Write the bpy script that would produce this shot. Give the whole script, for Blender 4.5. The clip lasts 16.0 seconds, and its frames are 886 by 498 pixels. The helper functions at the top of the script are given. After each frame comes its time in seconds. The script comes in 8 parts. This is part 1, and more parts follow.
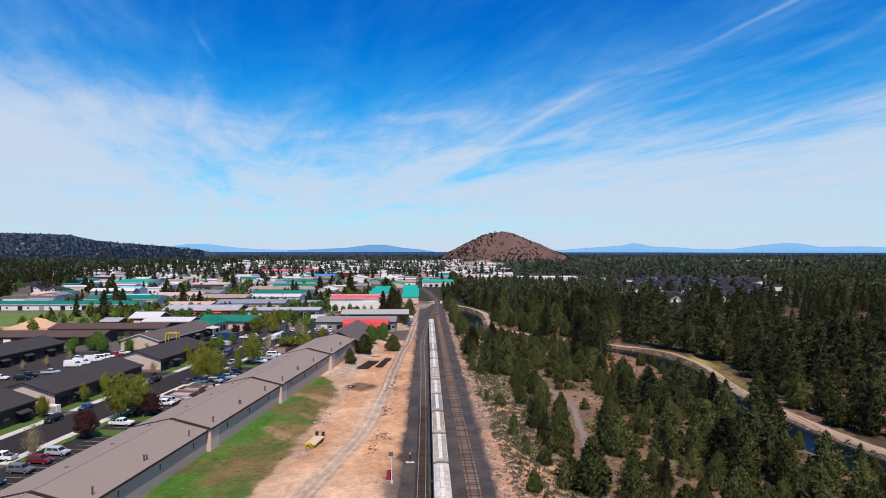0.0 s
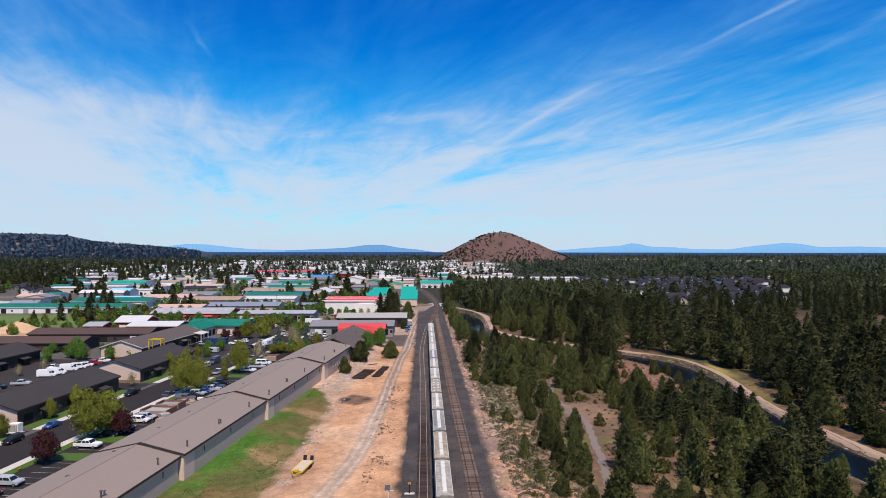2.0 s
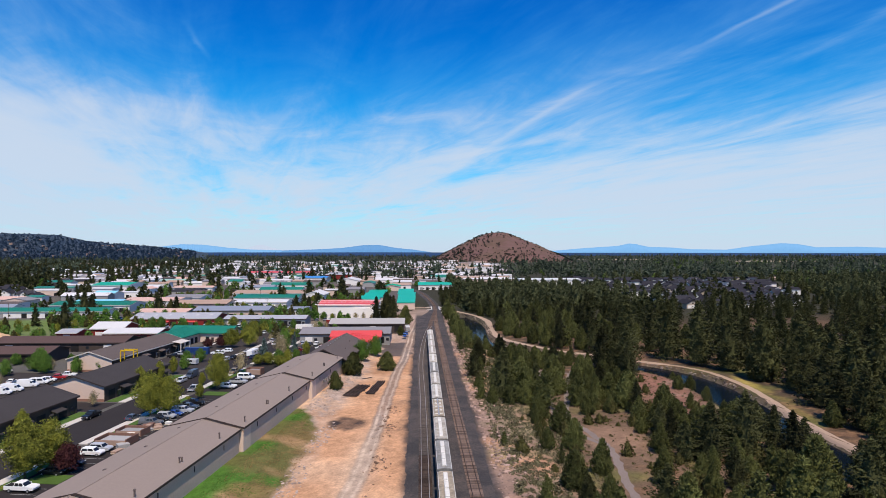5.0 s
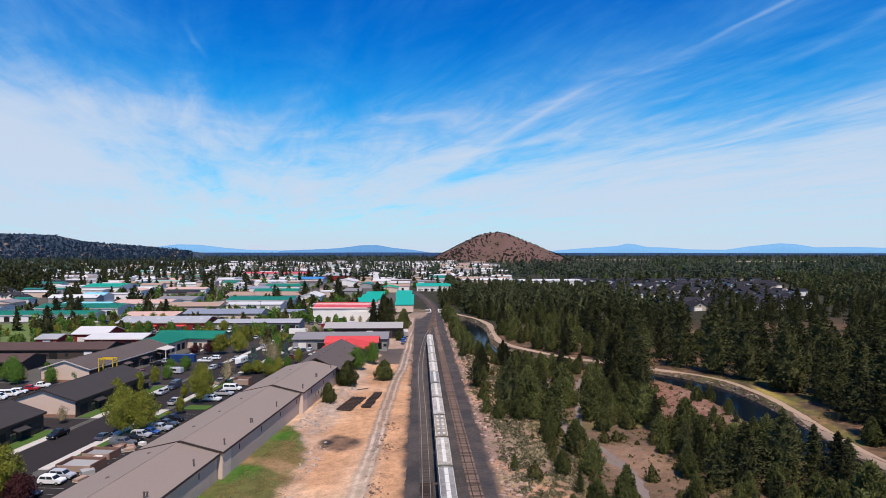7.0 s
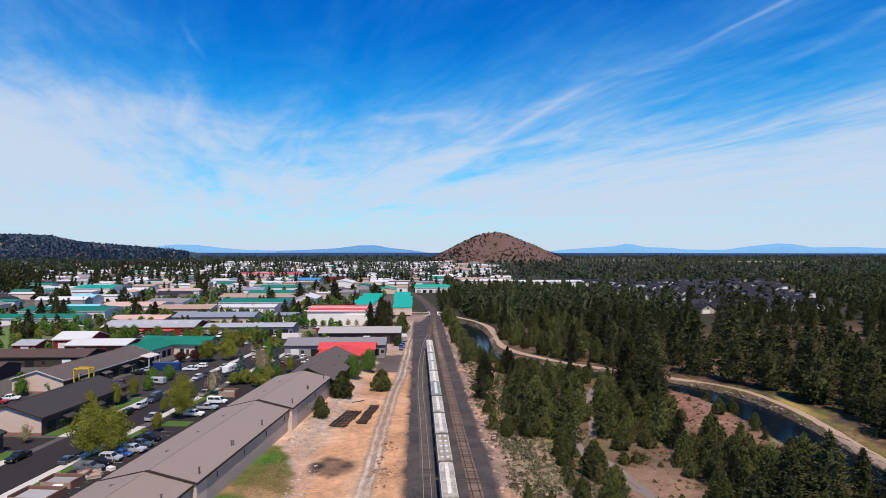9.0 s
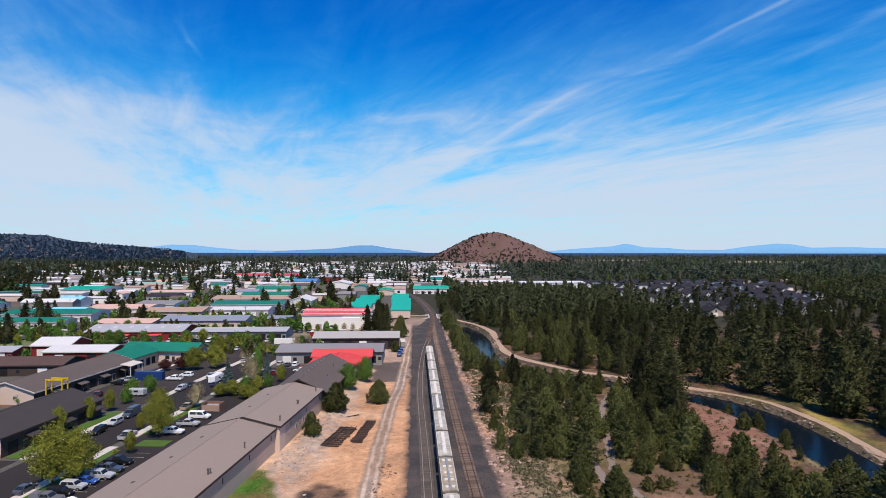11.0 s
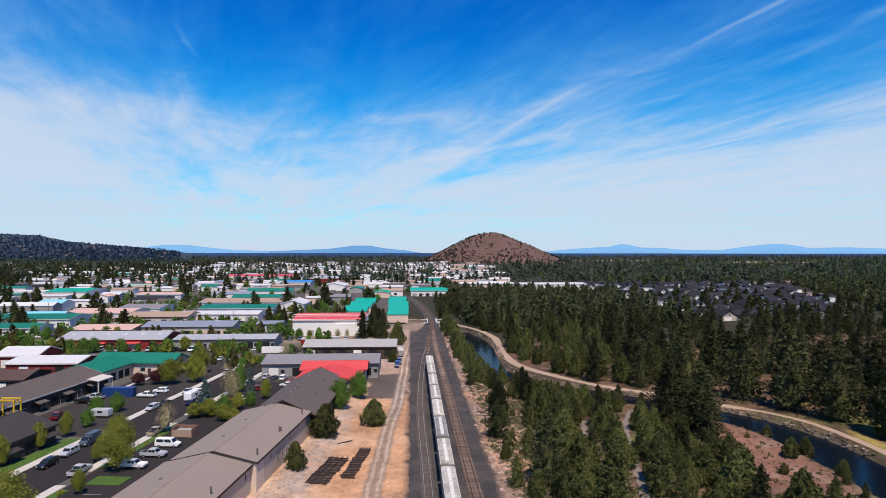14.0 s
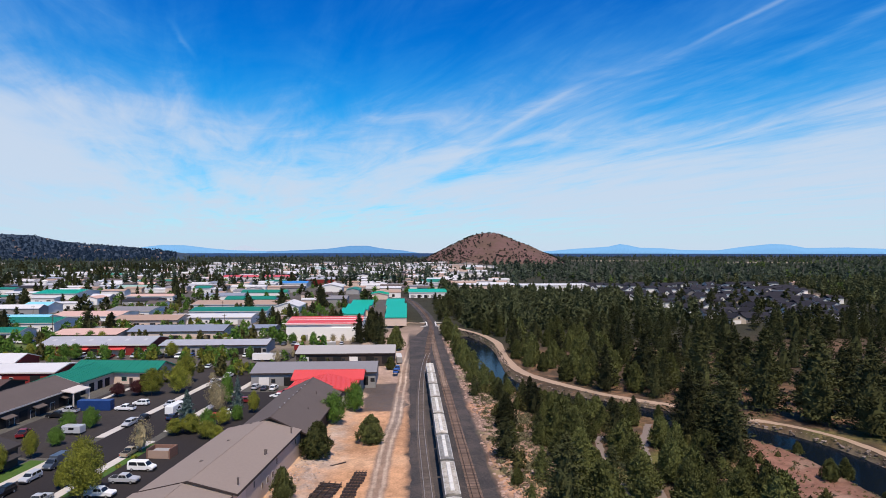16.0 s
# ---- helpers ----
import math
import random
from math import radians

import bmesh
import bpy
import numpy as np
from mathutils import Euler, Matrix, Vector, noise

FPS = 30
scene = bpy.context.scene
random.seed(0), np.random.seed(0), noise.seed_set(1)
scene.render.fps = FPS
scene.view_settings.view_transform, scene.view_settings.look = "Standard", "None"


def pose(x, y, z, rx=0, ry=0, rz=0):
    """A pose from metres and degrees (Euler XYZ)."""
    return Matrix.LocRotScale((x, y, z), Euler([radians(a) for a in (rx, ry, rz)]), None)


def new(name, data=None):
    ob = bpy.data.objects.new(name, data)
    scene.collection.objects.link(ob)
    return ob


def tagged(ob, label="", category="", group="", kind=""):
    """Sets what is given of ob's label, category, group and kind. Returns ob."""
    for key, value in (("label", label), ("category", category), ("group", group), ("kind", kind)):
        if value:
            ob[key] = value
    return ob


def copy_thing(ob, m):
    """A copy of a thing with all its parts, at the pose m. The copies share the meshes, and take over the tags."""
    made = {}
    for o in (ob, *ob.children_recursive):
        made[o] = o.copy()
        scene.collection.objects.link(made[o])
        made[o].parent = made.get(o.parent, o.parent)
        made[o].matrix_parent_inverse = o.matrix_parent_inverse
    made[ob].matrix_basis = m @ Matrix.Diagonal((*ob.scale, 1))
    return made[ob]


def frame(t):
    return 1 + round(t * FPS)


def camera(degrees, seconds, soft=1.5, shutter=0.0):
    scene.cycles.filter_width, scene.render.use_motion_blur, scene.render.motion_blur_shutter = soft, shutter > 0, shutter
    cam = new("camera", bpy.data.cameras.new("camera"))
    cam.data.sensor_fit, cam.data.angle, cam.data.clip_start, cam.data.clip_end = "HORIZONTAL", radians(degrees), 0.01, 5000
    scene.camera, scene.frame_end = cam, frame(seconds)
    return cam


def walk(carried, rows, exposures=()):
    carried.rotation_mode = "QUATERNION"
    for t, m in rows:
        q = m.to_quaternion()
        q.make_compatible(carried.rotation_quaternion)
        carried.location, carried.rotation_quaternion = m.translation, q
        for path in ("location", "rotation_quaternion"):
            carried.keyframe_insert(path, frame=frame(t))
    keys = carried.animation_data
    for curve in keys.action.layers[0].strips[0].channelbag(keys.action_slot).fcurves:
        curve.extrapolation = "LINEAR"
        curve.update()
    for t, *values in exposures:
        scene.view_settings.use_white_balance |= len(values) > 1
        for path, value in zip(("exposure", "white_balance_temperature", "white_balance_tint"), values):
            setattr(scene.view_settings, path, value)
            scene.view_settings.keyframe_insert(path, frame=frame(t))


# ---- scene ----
cam = camera(71.6, 16.0, soft=0.5)
# seconds, x, y, z, tilt, turn: a slow, slightly climbing flight along the track
FLIGHT = [
    (0, -2.7, 0.0, 44.0, 90.104, -1.5298),
    (1, -3.024, 7.577, 44.224, 90.1078, -1.6202),
    (2, -3.348, 15.114, 44.448, 90.1116, -1.7121),
    (3, -3.672, 22.611, 44.672, 90.1154, -1.8055),
    (4, -3.995, 30.069, 44.896, 90.1192, -1.9004),
    (5, -4.318, 37.487, 45.12, 90.123, -1.9969),
    (6, -4.64, 44.866, 45.344, 90.1268, -2.0948),
    (7, -4.962, 52.205, 45.568, 90.1306, -2.1943),
    (8, -5.284, 59.504, 45.792, 90.1344, -2.2953),
    (9, -5.605, 66.764, 46.016, 90.1382, -2.3978),
    (10, -5.926, 73.984, 46.24, 90.142, -2.5018),
    (11, -6.247, 81.165, 46.464, 90.1458, -2.6073),
    (12, -6.567, 88.306, 46.688, 90.1496, -2.7144),
    (13, -6.887, 95.407, 46.912, 90.1533, -2.8229),
    (14, -7.206, 102.469, 47.136, 90.1571, -2.933),
    (15, -7.525, 109.491, 47.36, 90.1609, -3.0446),
    (16, -7.844, 116.473, 47.584, 90.1647, -3.1577),
]
walk(cam, [(t, pose(x, y, z, tilt, 0, turn)) for t, x, y, z, tilt, turn in FLIGHT])

# ---------------------------------------------------------------- sky and sun
SUN_FROM = Vector((0.18, -0.98, 0)).normalized() * math.cos(radians(60)) + Vector((0, 0, math.sin(radians(60))))
sun = new("sun", bpy.data.lights.new("sun", "SUN"))
sun.data.energy, sun.data.angle, sun.data.color = 5.1, radians(0.5), (1.0, 0.865, 0.715)
sun.rotation_mode = "QUATERNION"
sun.rotation_quaternion = SUN_FROM.to_track_quat("Z", "Y")


class Nodes:
    """Short hand for wiring shader nodes."""

    def __init__(self, tree):
        self.tree, self.links = tree, tree.links
        tree.nodes.clear()

    def add(self, kind, ins=None, **props):
        n = self.tree.nodes.new(kind)
        for k, v in props.items():
            setattr(n, k, v)
        for k, v in (ins or {}).items():
            self.put(n, k, v)
        return n

    def put(self, n, k, v):
        if isinstance(v, bpy.types.NodeSocket):
            self.links.new(v, n.inputs[k])
        else:
            n.inputs[k].default_value = v

    def math(self, op, a, b=0.0, c=0.0, clamp=False):
        return self.add("ShaderNodeMath", {0: a, 1: b, 2: c}, operation=op, use_clamp=clamp).outputs[0]

    def vec(self, op, a, b=(0, 0, 0)):
        n = self.add("ShaderNodeVectorMath", {0: a, 1: b}, operation=op)
        return n.outputs["Value"] if op in ("DOT_PRODUCT", "LENGTH") else n.outputs[0]

    def noise(self, v, scale, detail=4, rough=0.55, dist=0.0):
        return self.add("ShaderNodeTexNoise", {"Vector": v, "Scale": scale, "Detail": detail, "Roughness": rough, "Distortion": dist}).outputs["Fac"]

    def ramp(self, x, lo, hi, a=0.0, b=1.0):
        return self.add("ShaderNodeMapRange", {"Value": x, "From Min": lo, "From Max": hi, "To Min": a, "To Max": b}, interpolation_type="SMOOTHSTEP").outputs[0]

    def mix(self, f, a, b, blend="MIX"):
        n = self.add("ShaderNodeMix", data_type="RGBA", blend_type=blend)
        for i, v in ((0, f), (6, a), (7, b)):
            if not isinstance(v, bpy.types.NodeSocket) and i and len(v) == 3:
                v = (*v, 1)
            self.put(n, i, v)
        return n.outputs[2]


def make_world():
    """Blue sky with thin cirrus streaks on a high flat layer, thick and white towards the horizon."""
    w = bpy.data.worlds.new("sky")
    scene.world = w
    w.use_nodes = True
    n = Nodes(w.node_tree)
    d = n.add("ShaderNodeTexCoord").outputs["Generated"]
    xyz = n.add("ShaderNodeSeparateXYZ", {0: d}).outputs
    sky = n.add("ShaderNodeTexSky", sky_type="NISHITA", sun_disc=False, sun_elevation=radians(60), sun_rotation=radians(170),
                altitude=1100, air_density=1.0, dust_density=0.15, ozone_density=3.0).outputs[0]
    deep = n.add("ShaderNodeHueSaturation", {"Hue": 0.5, "Saturation": SKY_SAT, "Value": SKY_VAL, "Color": sky}).outputs[0]
    z = n.math("MAXIMUM", xyz[2], 0.0)
    deep = n.mix(1.0, deep, n.mix(n.ramp(z, 0.12, 0.40), SKY_LOW, SKY_TINT), "MULTIPLY")
    k = n.math("ADD", z, 0.035)
    px, py = n.math("DIVIDE", xyz[0], k), n.math("DIVIDE", xyz[1], k)
    # streaks run out from one far point, a little to the left of the line of flight
    across = n.math("ADD", n.math("MULTIPLY", px, 0.954), n.math("MULTIPLY", py, 0.30))
    along = n.math("SUBTRACT", n.math("MULTIPLY", py, 0.954), n.math("MULTIPLY", px, 0.30))

    def layer(sa, sl, off, scale, detail, rough, dist):
        c = n.add("ShaderNodeCombineXYZ", {0: n.math("MULTIPLY", across, sa), 1: n.math("MULTIPLY", along, sl), 2: off}).outputs[0]
        return n.math("SUBTRACT", n.noise(c, scale, detail, rough, dist), 0.5)

    fine = layer(1.0, 0.42, 3.1, 2.2, 10, 0.62, 1.1)
    wide = layer(0.8, 0.36, 5.2, 0.9, 6, 0.55, 1.2)
    wisp = layer(1.0, 0.17, 1.7, 1.9, 9, 0.60, 0.7)
    ratio = n.math("DIVIDE", xyz[0], n.math("MAXIMUM", n.math("ABSOLUTE", xyz[1]), 0.2))
    base = n.ramp(z, 0.05, 0.36, 0.90, 0.06)
    edge = n.math("ADD", n.ramp(ratio, -0.72, -0.22, 0.24, 0.0), n.ramp(ratio, 0.02, 0.35, 0.0, 0.12))
    cover = n.math("ADD", n.math("ADD", base, edge), n.math("ADD", n.math("MULTIPLY", wide, 0.6), n.math("ADD", n.math("MULTIPLY", fine, 0.5), n.math("MULTIPLY", wisp, 0.8))))
    cover = n.math("MULTIPLY", n.ramp(cover, -0.05, 1.12), 0.95)

    # straight condensation trails
    def trail(a0, slope, width, l0, l1, amount, fade=0.9):
        line = n.math("ADD", n.math("MULTIPLY", n.math("SUBTRACT", along, l0), slope), a0)
        s = n.ramp(n.math("ABSOLUTE", n.math("SUBTRACT", n.math("ADD", across, n.math("MULTIPLY", fine, 0.09)), line)), 0.0, width, 1.0, 0.0)
        span = n.math("MULTIPLY", n.ramp(along, l0 - 0.1, l0 + 0.35), n.ramp(along, l1 - fade, l1 + 0.1, 1.0, 0.0))
        return n.math("MULTIPLY", n.math("MULTIPLY", s, span), amount)

    t1 = n.math("ADD", trail(1.82, 0.080, 0.05, 2.72, 5.3, 0.24), trail(1.85, 0.080, 0.13, 2.72, 4.9, 0.09))
    t2 = trail(1.905, 0.06, 0.030, 1.3, 2.3, 0.32, 0.5)
    t3 = trail(-0.16, 0.18, 0.026, 2.60, 3.05, 0.26, 0.3)
    t4 = n.math("ADD", trail(2.26, 0.26, 0.055, 1.3, 2.4, 0.16), trail(2.50, 0.32, 0.05, 1.3, 2.3, 0.12))
    lines = n.math("ADD", n.math("ADD", t1, t2), n.math("ADD", t3, t4))
    white = n.math("ADD", cover, n.math("MULTIPLY", lines, n.math("SUBTRACT", 1.0, cover)))
    haze = n.ramp(z, 0.0, 0.16, 0.97, 0.0)
    white = n.math("MINIMUM", n.math("MAXIMUM", white, haze), 0.97)
    col = n.mix(white, deep, n.mix(n.ramp(white, 0.1, 0.85), THIN, CLOUD))
    bg = n.add("ShaderNodeBackground", {"Color": col, "Strength": SKY_STRENGTH})
    n.links.new(bg.outputs[0], n.add("ShaderNodeOutputWorld").inputs[0])


SKY_SAT, SKY_VAL, SKY_STRENGTH, CLOUD = 1.3, 1.12, 0.10, (5.95, 6.9, 8.35)
THIN = (1.3, 4.65, 8.4)
SKY_TINT, SKY_LOW = (0.01, 0.82, 1.43), (0.03, 1.25, 1.45)
make_world()

# ---------------------------------------------------------------- materials
MATS = {}


def mat(name, col, rough=0.85, var=0.25, coarse=0.12, fine=3.0, bump=0.0, metal=0.0, col2=None, island=0.0, rand=0.0, spec=0.3, attr=None, glow=None, soft=False, wave=None):
    """A surface with grain and stains at two scales, laid in metres over the world."""
    if name in MATS:
        return MATS[name]
    m = bpy.data.materials.new(name)
    m.use_nodes = True
    n = Nodes(m.node_tree)
    geo = n.add("ShaderNodeNewGeometry")
    p = geo.outputs["Position"]
    a, b = n.noise(p, coarse, 5, 0.6), n.noise(p, fine, 5, 0.6)
    base = n.add("ShaderNodeAttribute", attribute_name=attr).outputs["Color"] if attr else None
    if base is None:
        if col2:
            base = n.mix(n.ramp(n.math("ADD", n.math("MULTIPLY", a, 0.6), n.math("MULTIPLY", b, 0.4)), 0.40, 0.60), col, col2)
        else:
            base = n.add("ShaderNodeRGB").outputs[0]
            base.default_value = (*col, 1)
    g = n.math("ADD", n.math("MULTIPLY", n.math("SUBTRACT", a, 0.5), 1.6 * var), n.math("MULTIPLY", n.math("SUBTRACT", b, 0.5), 2.0 * var))
    if island:
        g = n.math("ADD", g, n.math("MULTIPLY", n.math("SUBTRACT", geo.outputs["Random Per Island"], 0.5), island))
    if rand:
        g = n.math("ADD", g, n.math("MULTIPLY", n.math("SUBTRACT", n.add("ShaderNodeObjectInfo").outputs["Random"], 0.5), rand))
    g = n.math("ADD", g, 1.0)
    base = n.vec("MULTIPLY", base, n.add("ShaderNodeCombineXYZ", {0: g, 1: g, 2: g}).outputs[0])
    s = n.add("ShaderNodeBsdfPrincipled", {"Base Color": base, "Roughness": rough, "Metallic": metal, "Specular IOR Level": spec})
    if bump:
        h = b
        if wave:
            wv = n.add("ShaderNodeTexWave", {"Vector": p, "Scale": wave, "Distortion": 0.0}, wave_type="BANDS", bands_direction="Y")
            h = n.math("ADD", n.math("MULTIPLY", wv.outputs["Fac"], 1.5), b)
        n.put(s, "Normal", n.add("ShaderNodeBump", {"Height": h, "Strength": bump, "Distance": 0.2}).outputs[0])
    if glow:
        n.put(s, "Emission Color", (*glow[:3], 1))
        n.put(s, "Emission Strength", glow[3])
    out = s.outputs[0]
    if soft:
        t = n.add("ShaderNodeBsdfTranslucent", {"Color": base})
        out = n.add("ShaderNodeMixShader", {0: 0.1, 1: out, 2: t.outputs[0]}).outputs[0]
    n.links.new(out, n.add("ShaderNodeOutputMaterial").inputs[0])
    MATS[name] = m
    return m


def ior(m, value):
    next(n for n in m.node_tree.nodes if n.type == "BSDF_PRINCIPLED").inputs["IOR"].default_value = value
    return m


def glass(name="window glass", col=(0.02, 0.025, 0.03), rough=0.08):
    return mat(name, col, rough, 0.1, spec=0.6)


ASPHALT = mat("asphalt", (0.031, 0.027, 0.027), 0.92, 0.3, 0.06, 2.0, 0.15, spec=0.12)
ASPHALT_OLD = mat("worn asphalt", (0.045, 0.039, 0.037), 0.92, 0.35, 0.05, 1.2, 0.15, spec=0.12)
CONCRETE = mat("concrete", (0.52, 0.48, 0.43), 0.85, 0.15, 0.3, 4.0, 0.1)
LAWN = mat("lawn", (0.06, 0.115, 0.018), 0.9, 0.35, 0.25, 3.0, 0.5)
BALLAST = mat("ballast stone", (0.046, 0.042, 0.042), 0.95, 0.6, 0.11, 3.2, 1.0, col2=(0.074, 0.060, 0.054))
TIE = mat("creosoted wood", (0.150, 0.105, 0.085), 0.9, 0.3, 0.3, 6.0, 0.3, rand=1.1, island=0.8)
TIE_OLD = mat("dark old wood", (0.055, 0.038, 0.031), 0.9, 0.3, 0.3, 6.0, 0.3, rand=0.8, island=0.6)
TIE_GREY = mat("weathered grey wood", (0.082, 0.066, 0.058), 0.9, 0.3, 0.3, 6.0, 0.3, rand=1.1, island=0.8)
RAIL = mat("rail steel", (0.055, 0.038, 0.032), 0.6, 0.3, 0.3, 5.0, 0.1, metal=0.2)
RAIL_WORN = mat("worn rail steel", (0.46, 0.42, 0.39), 0.45, 0.25, 0.3, 5.0, 0.1, metal=0.5)
TAUPE_ROOF = mat("taupe roofing", (0.250, 0.198, 0.166), 0.8, 0.09, 0.05, 2.0, 0.08)
TAUPE_WALL = mat("taupe metal siding", (0.46, 0.365, 0.30), 0.7, 0.12, 0.15, 3.0, 0.22, wave=1.6)
BEIGE_WALL = mat("beige siding", (0.60, 0.465, 0.38), 0.8, 0.12, 0.2, 3.0, 0.1)
BROWN_ROOF = mat("dark brown shingles", (0.044, 0.038, 0.037), 0.9, 0.2, 0.15, 4.0, 0.25)
UMBER_ROOF = mat("umber shingles", (0.105, 0.083, 0.075), 0.9, 0.2, 0.15, 4.0, 0.25)
RED_BROWN = mat("red brown shingles", (0.085, 0.052, 0.045), 0.9, 0.2, 0.15, 4.0, 0.25)
BROWN_WALL = mat("dark brown siding", (0.055, 0.041, 0.034), 0.85, 0.2, 0.2, 3.0, 0.1)
TRIM_DARK = mat("dark fascia", (0.045, 0.032, 0.028), 0.7, 0.15)
TRIM_PALE = mat("pale trim", (0.55, 0.50, 0.45), 0.7, 0.12)
RED_ROOF = mat("red metal roof", (0.60, 0.075, 0.07), 0.45, 0.10, 0.1, 3.0, 0.05)
GREEN_ROOF = mat("green metal roof", (0.015, 0.175, 0.115), 0.45, 0.12, 0.1, 3.0, 0.05)
TEAL_ROOF = mat("bright teal metal roof", (0.012, 0.36, 0.25), 0.45, 0.10, 0.1, 3.0, 0.05)
WHITE_ROOF = mat("white membrane roof", (0.56, 0.55, 0.55), 0.6, 0.12, 0.1, 2.0)
STEEL_ROOF = mat("bare metal roof", (0.47, 0.465, 0.475), 0.5, 0.14, 0.1, 2.0, metal=0.25)
BLUE_ROOF = mat("slate blue roof", (0.22, 0.24, 0.29), 0.55, 0.12, 0.1, 2.0)
SKYBLUE_ROOF = mat("light blue roof", (0.22, 0.55, 0.72), 0.55, 0.1)
PINK_ROOF = mat("pale clay roof", (0.55, 0.36, 0.30), 0.8, 0.12, 0.1, 2.0)
TAN_ROOF = mat("tan roof", (0.36, 0.25, 0.19), 0.8, 0.12, 0.1, 2.0)
GREY_ROOF = mat("grey roof", (0.21, 0.20, 0.21), 0.8, 0.15, 0.1, 2.0)
SLATE_ROOF = mat("charcoal shingles", (0.030, 0.029, 0.036), 0.95, 0.2, 0.1, 3.0, 0.2, rand=0.6, spec=0.1)
WHITE_WALL = mat("white wall", (0.72, 0.69, 0.65), 0.8, 0.1, 0.15, 3.0, rand=0.15)
RED_WALL = mat("barn red siding", (0.20, 0.02, 0.017), 0.75, 0.15)
GREY_WALL = mat("grey siding", (0.30, 0.29, 0.28), 0.8, 0.15, rand=0.3)
GLASS = glass()
DARK = mat("dark opening", (0.012, 0.011, 0.011), 0.8, 0.2)
METAL = mat("galvanised metal", (0.42, 0.42, 0.42), 0.45, 0.15, metal=0.6)
BLACK = mat("black rubber", (0.015, 0.015, 0.016), 0.8, 0.15)
SPOIL = mat("dark spoil", (0.20, 0.12, 0.08), 0.95, 0.3, 0.3, 3.0, 0.4, island=0.7)
BARK = mat("bark", (0.11, 0.075, 0.055), 0.95, 0.35, 0.5, 4.0, 0.5)
NEEDLE = mat("juniper foliage", (0.076, 0.084, 0.026), 0.85, 0.25, 0.02, 0.6, island=0.6, rand=0.8, soft=True, spec=0.15)
PINE = mat("pine needles", (0.042, 0.045, 0.017), 0.9, 0.35, 0.015, 0.5, island=0.6, rand=1.0, soft=True, spec=0.15)
# blue of the distance haze is mixed into these needles
HAZED_RIDGE_PINE = mat("hazed far ridge needles", (0.023, 0.041, 0.070), 0.95, 0.25, 0.004, 0.05, island=0.3, spec=0.03)
# paler and bluer than the near pines: distance haze put into the colour
HAZED_PINE = mat("hazed far pine needles", (0.068, 0.086, 0.056), 0.9, 0.4, 0.006, 0.2, island=0.5, spec=0.06)
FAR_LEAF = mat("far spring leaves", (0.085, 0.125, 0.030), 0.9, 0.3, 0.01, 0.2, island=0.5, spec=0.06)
OLIVE_FAR = mat("olive far leaves", (0.080, 0.085, 0.034), 0.9, 0.4, 0.01, 0.2, island=0.5, spec=0.06)
BUTTE_TREE = mat("butte juniper needles", (0.026, 0.032, 0.024), 0.95, 0.3, 0.01, 0.2, island=0.4, spec=0.05)
PINE_MASS = mat("pine wood needles", (0.042, 0.046, 0.018), 0.9, 0.45, 0.03, 0.5, island=0.7, soft=True, spec=0.1)
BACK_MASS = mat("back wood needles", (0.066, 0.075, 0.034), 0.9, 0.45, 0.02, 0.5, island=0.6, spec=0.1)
JUNIPER_MASS = mat("young juniper foliage", (0.078, 0.074, 0.026), 0.9, 0.35, 0.05, 0.6, island=0.7, soft=True, spec=0.1)
SPRUCE = mat("blue spruce needles", (0.09, 0.13, 0.12), 0.85, 0.2, 0.1, 0.6, island=0.7, soft=True, spec=0.15)
LEAF = mat("spring leaves", (0.175, 0.185, 0.026), 0.8, 0.2, 0.1, 0.8, island=0.8, rand=0.5, soft=True, spec=0.2)
LEAF_GREEN = mat("green leaves", (0.085, 0.16, 0.025), 0.8, 0.2, 0.1, 0.8, island=0.8, rand=0.3, soft=True, spec=0.2)
LEAF_RED = mat("maroon leaves", (0.055, 0.017, 0.018), 0.8, 0.2, 0.1, 0.8, island=0.8, soft=True, spec=0.2)
LEAF_PALE = mat("pale budding twigs", (0.25, 0.21, 0.12), 0.85, 0.2, 0.1, 0.8, island=0.8, rand=0.3, soft=True, spec=0.15)
SAGE = mat("sagebrush", (0.120, 0.110, 0.062), 0.9, 0.3, 0.05, 0.8, island=0.8, spec=0.1)
BANK_ROCK = mat("grey bank rock", (0.185, 0.145, 0.120), 0.95, 0.3, 0.2, 2.0, 0.3, island=1.3)
ROCK = mat("volcanic rock", (0.29, 0.20, 0.16), 0.95, 0.3, 0.2, 2.0, 0.3, island=1.2)

# ---------------------------------------------------------------- mesh tools


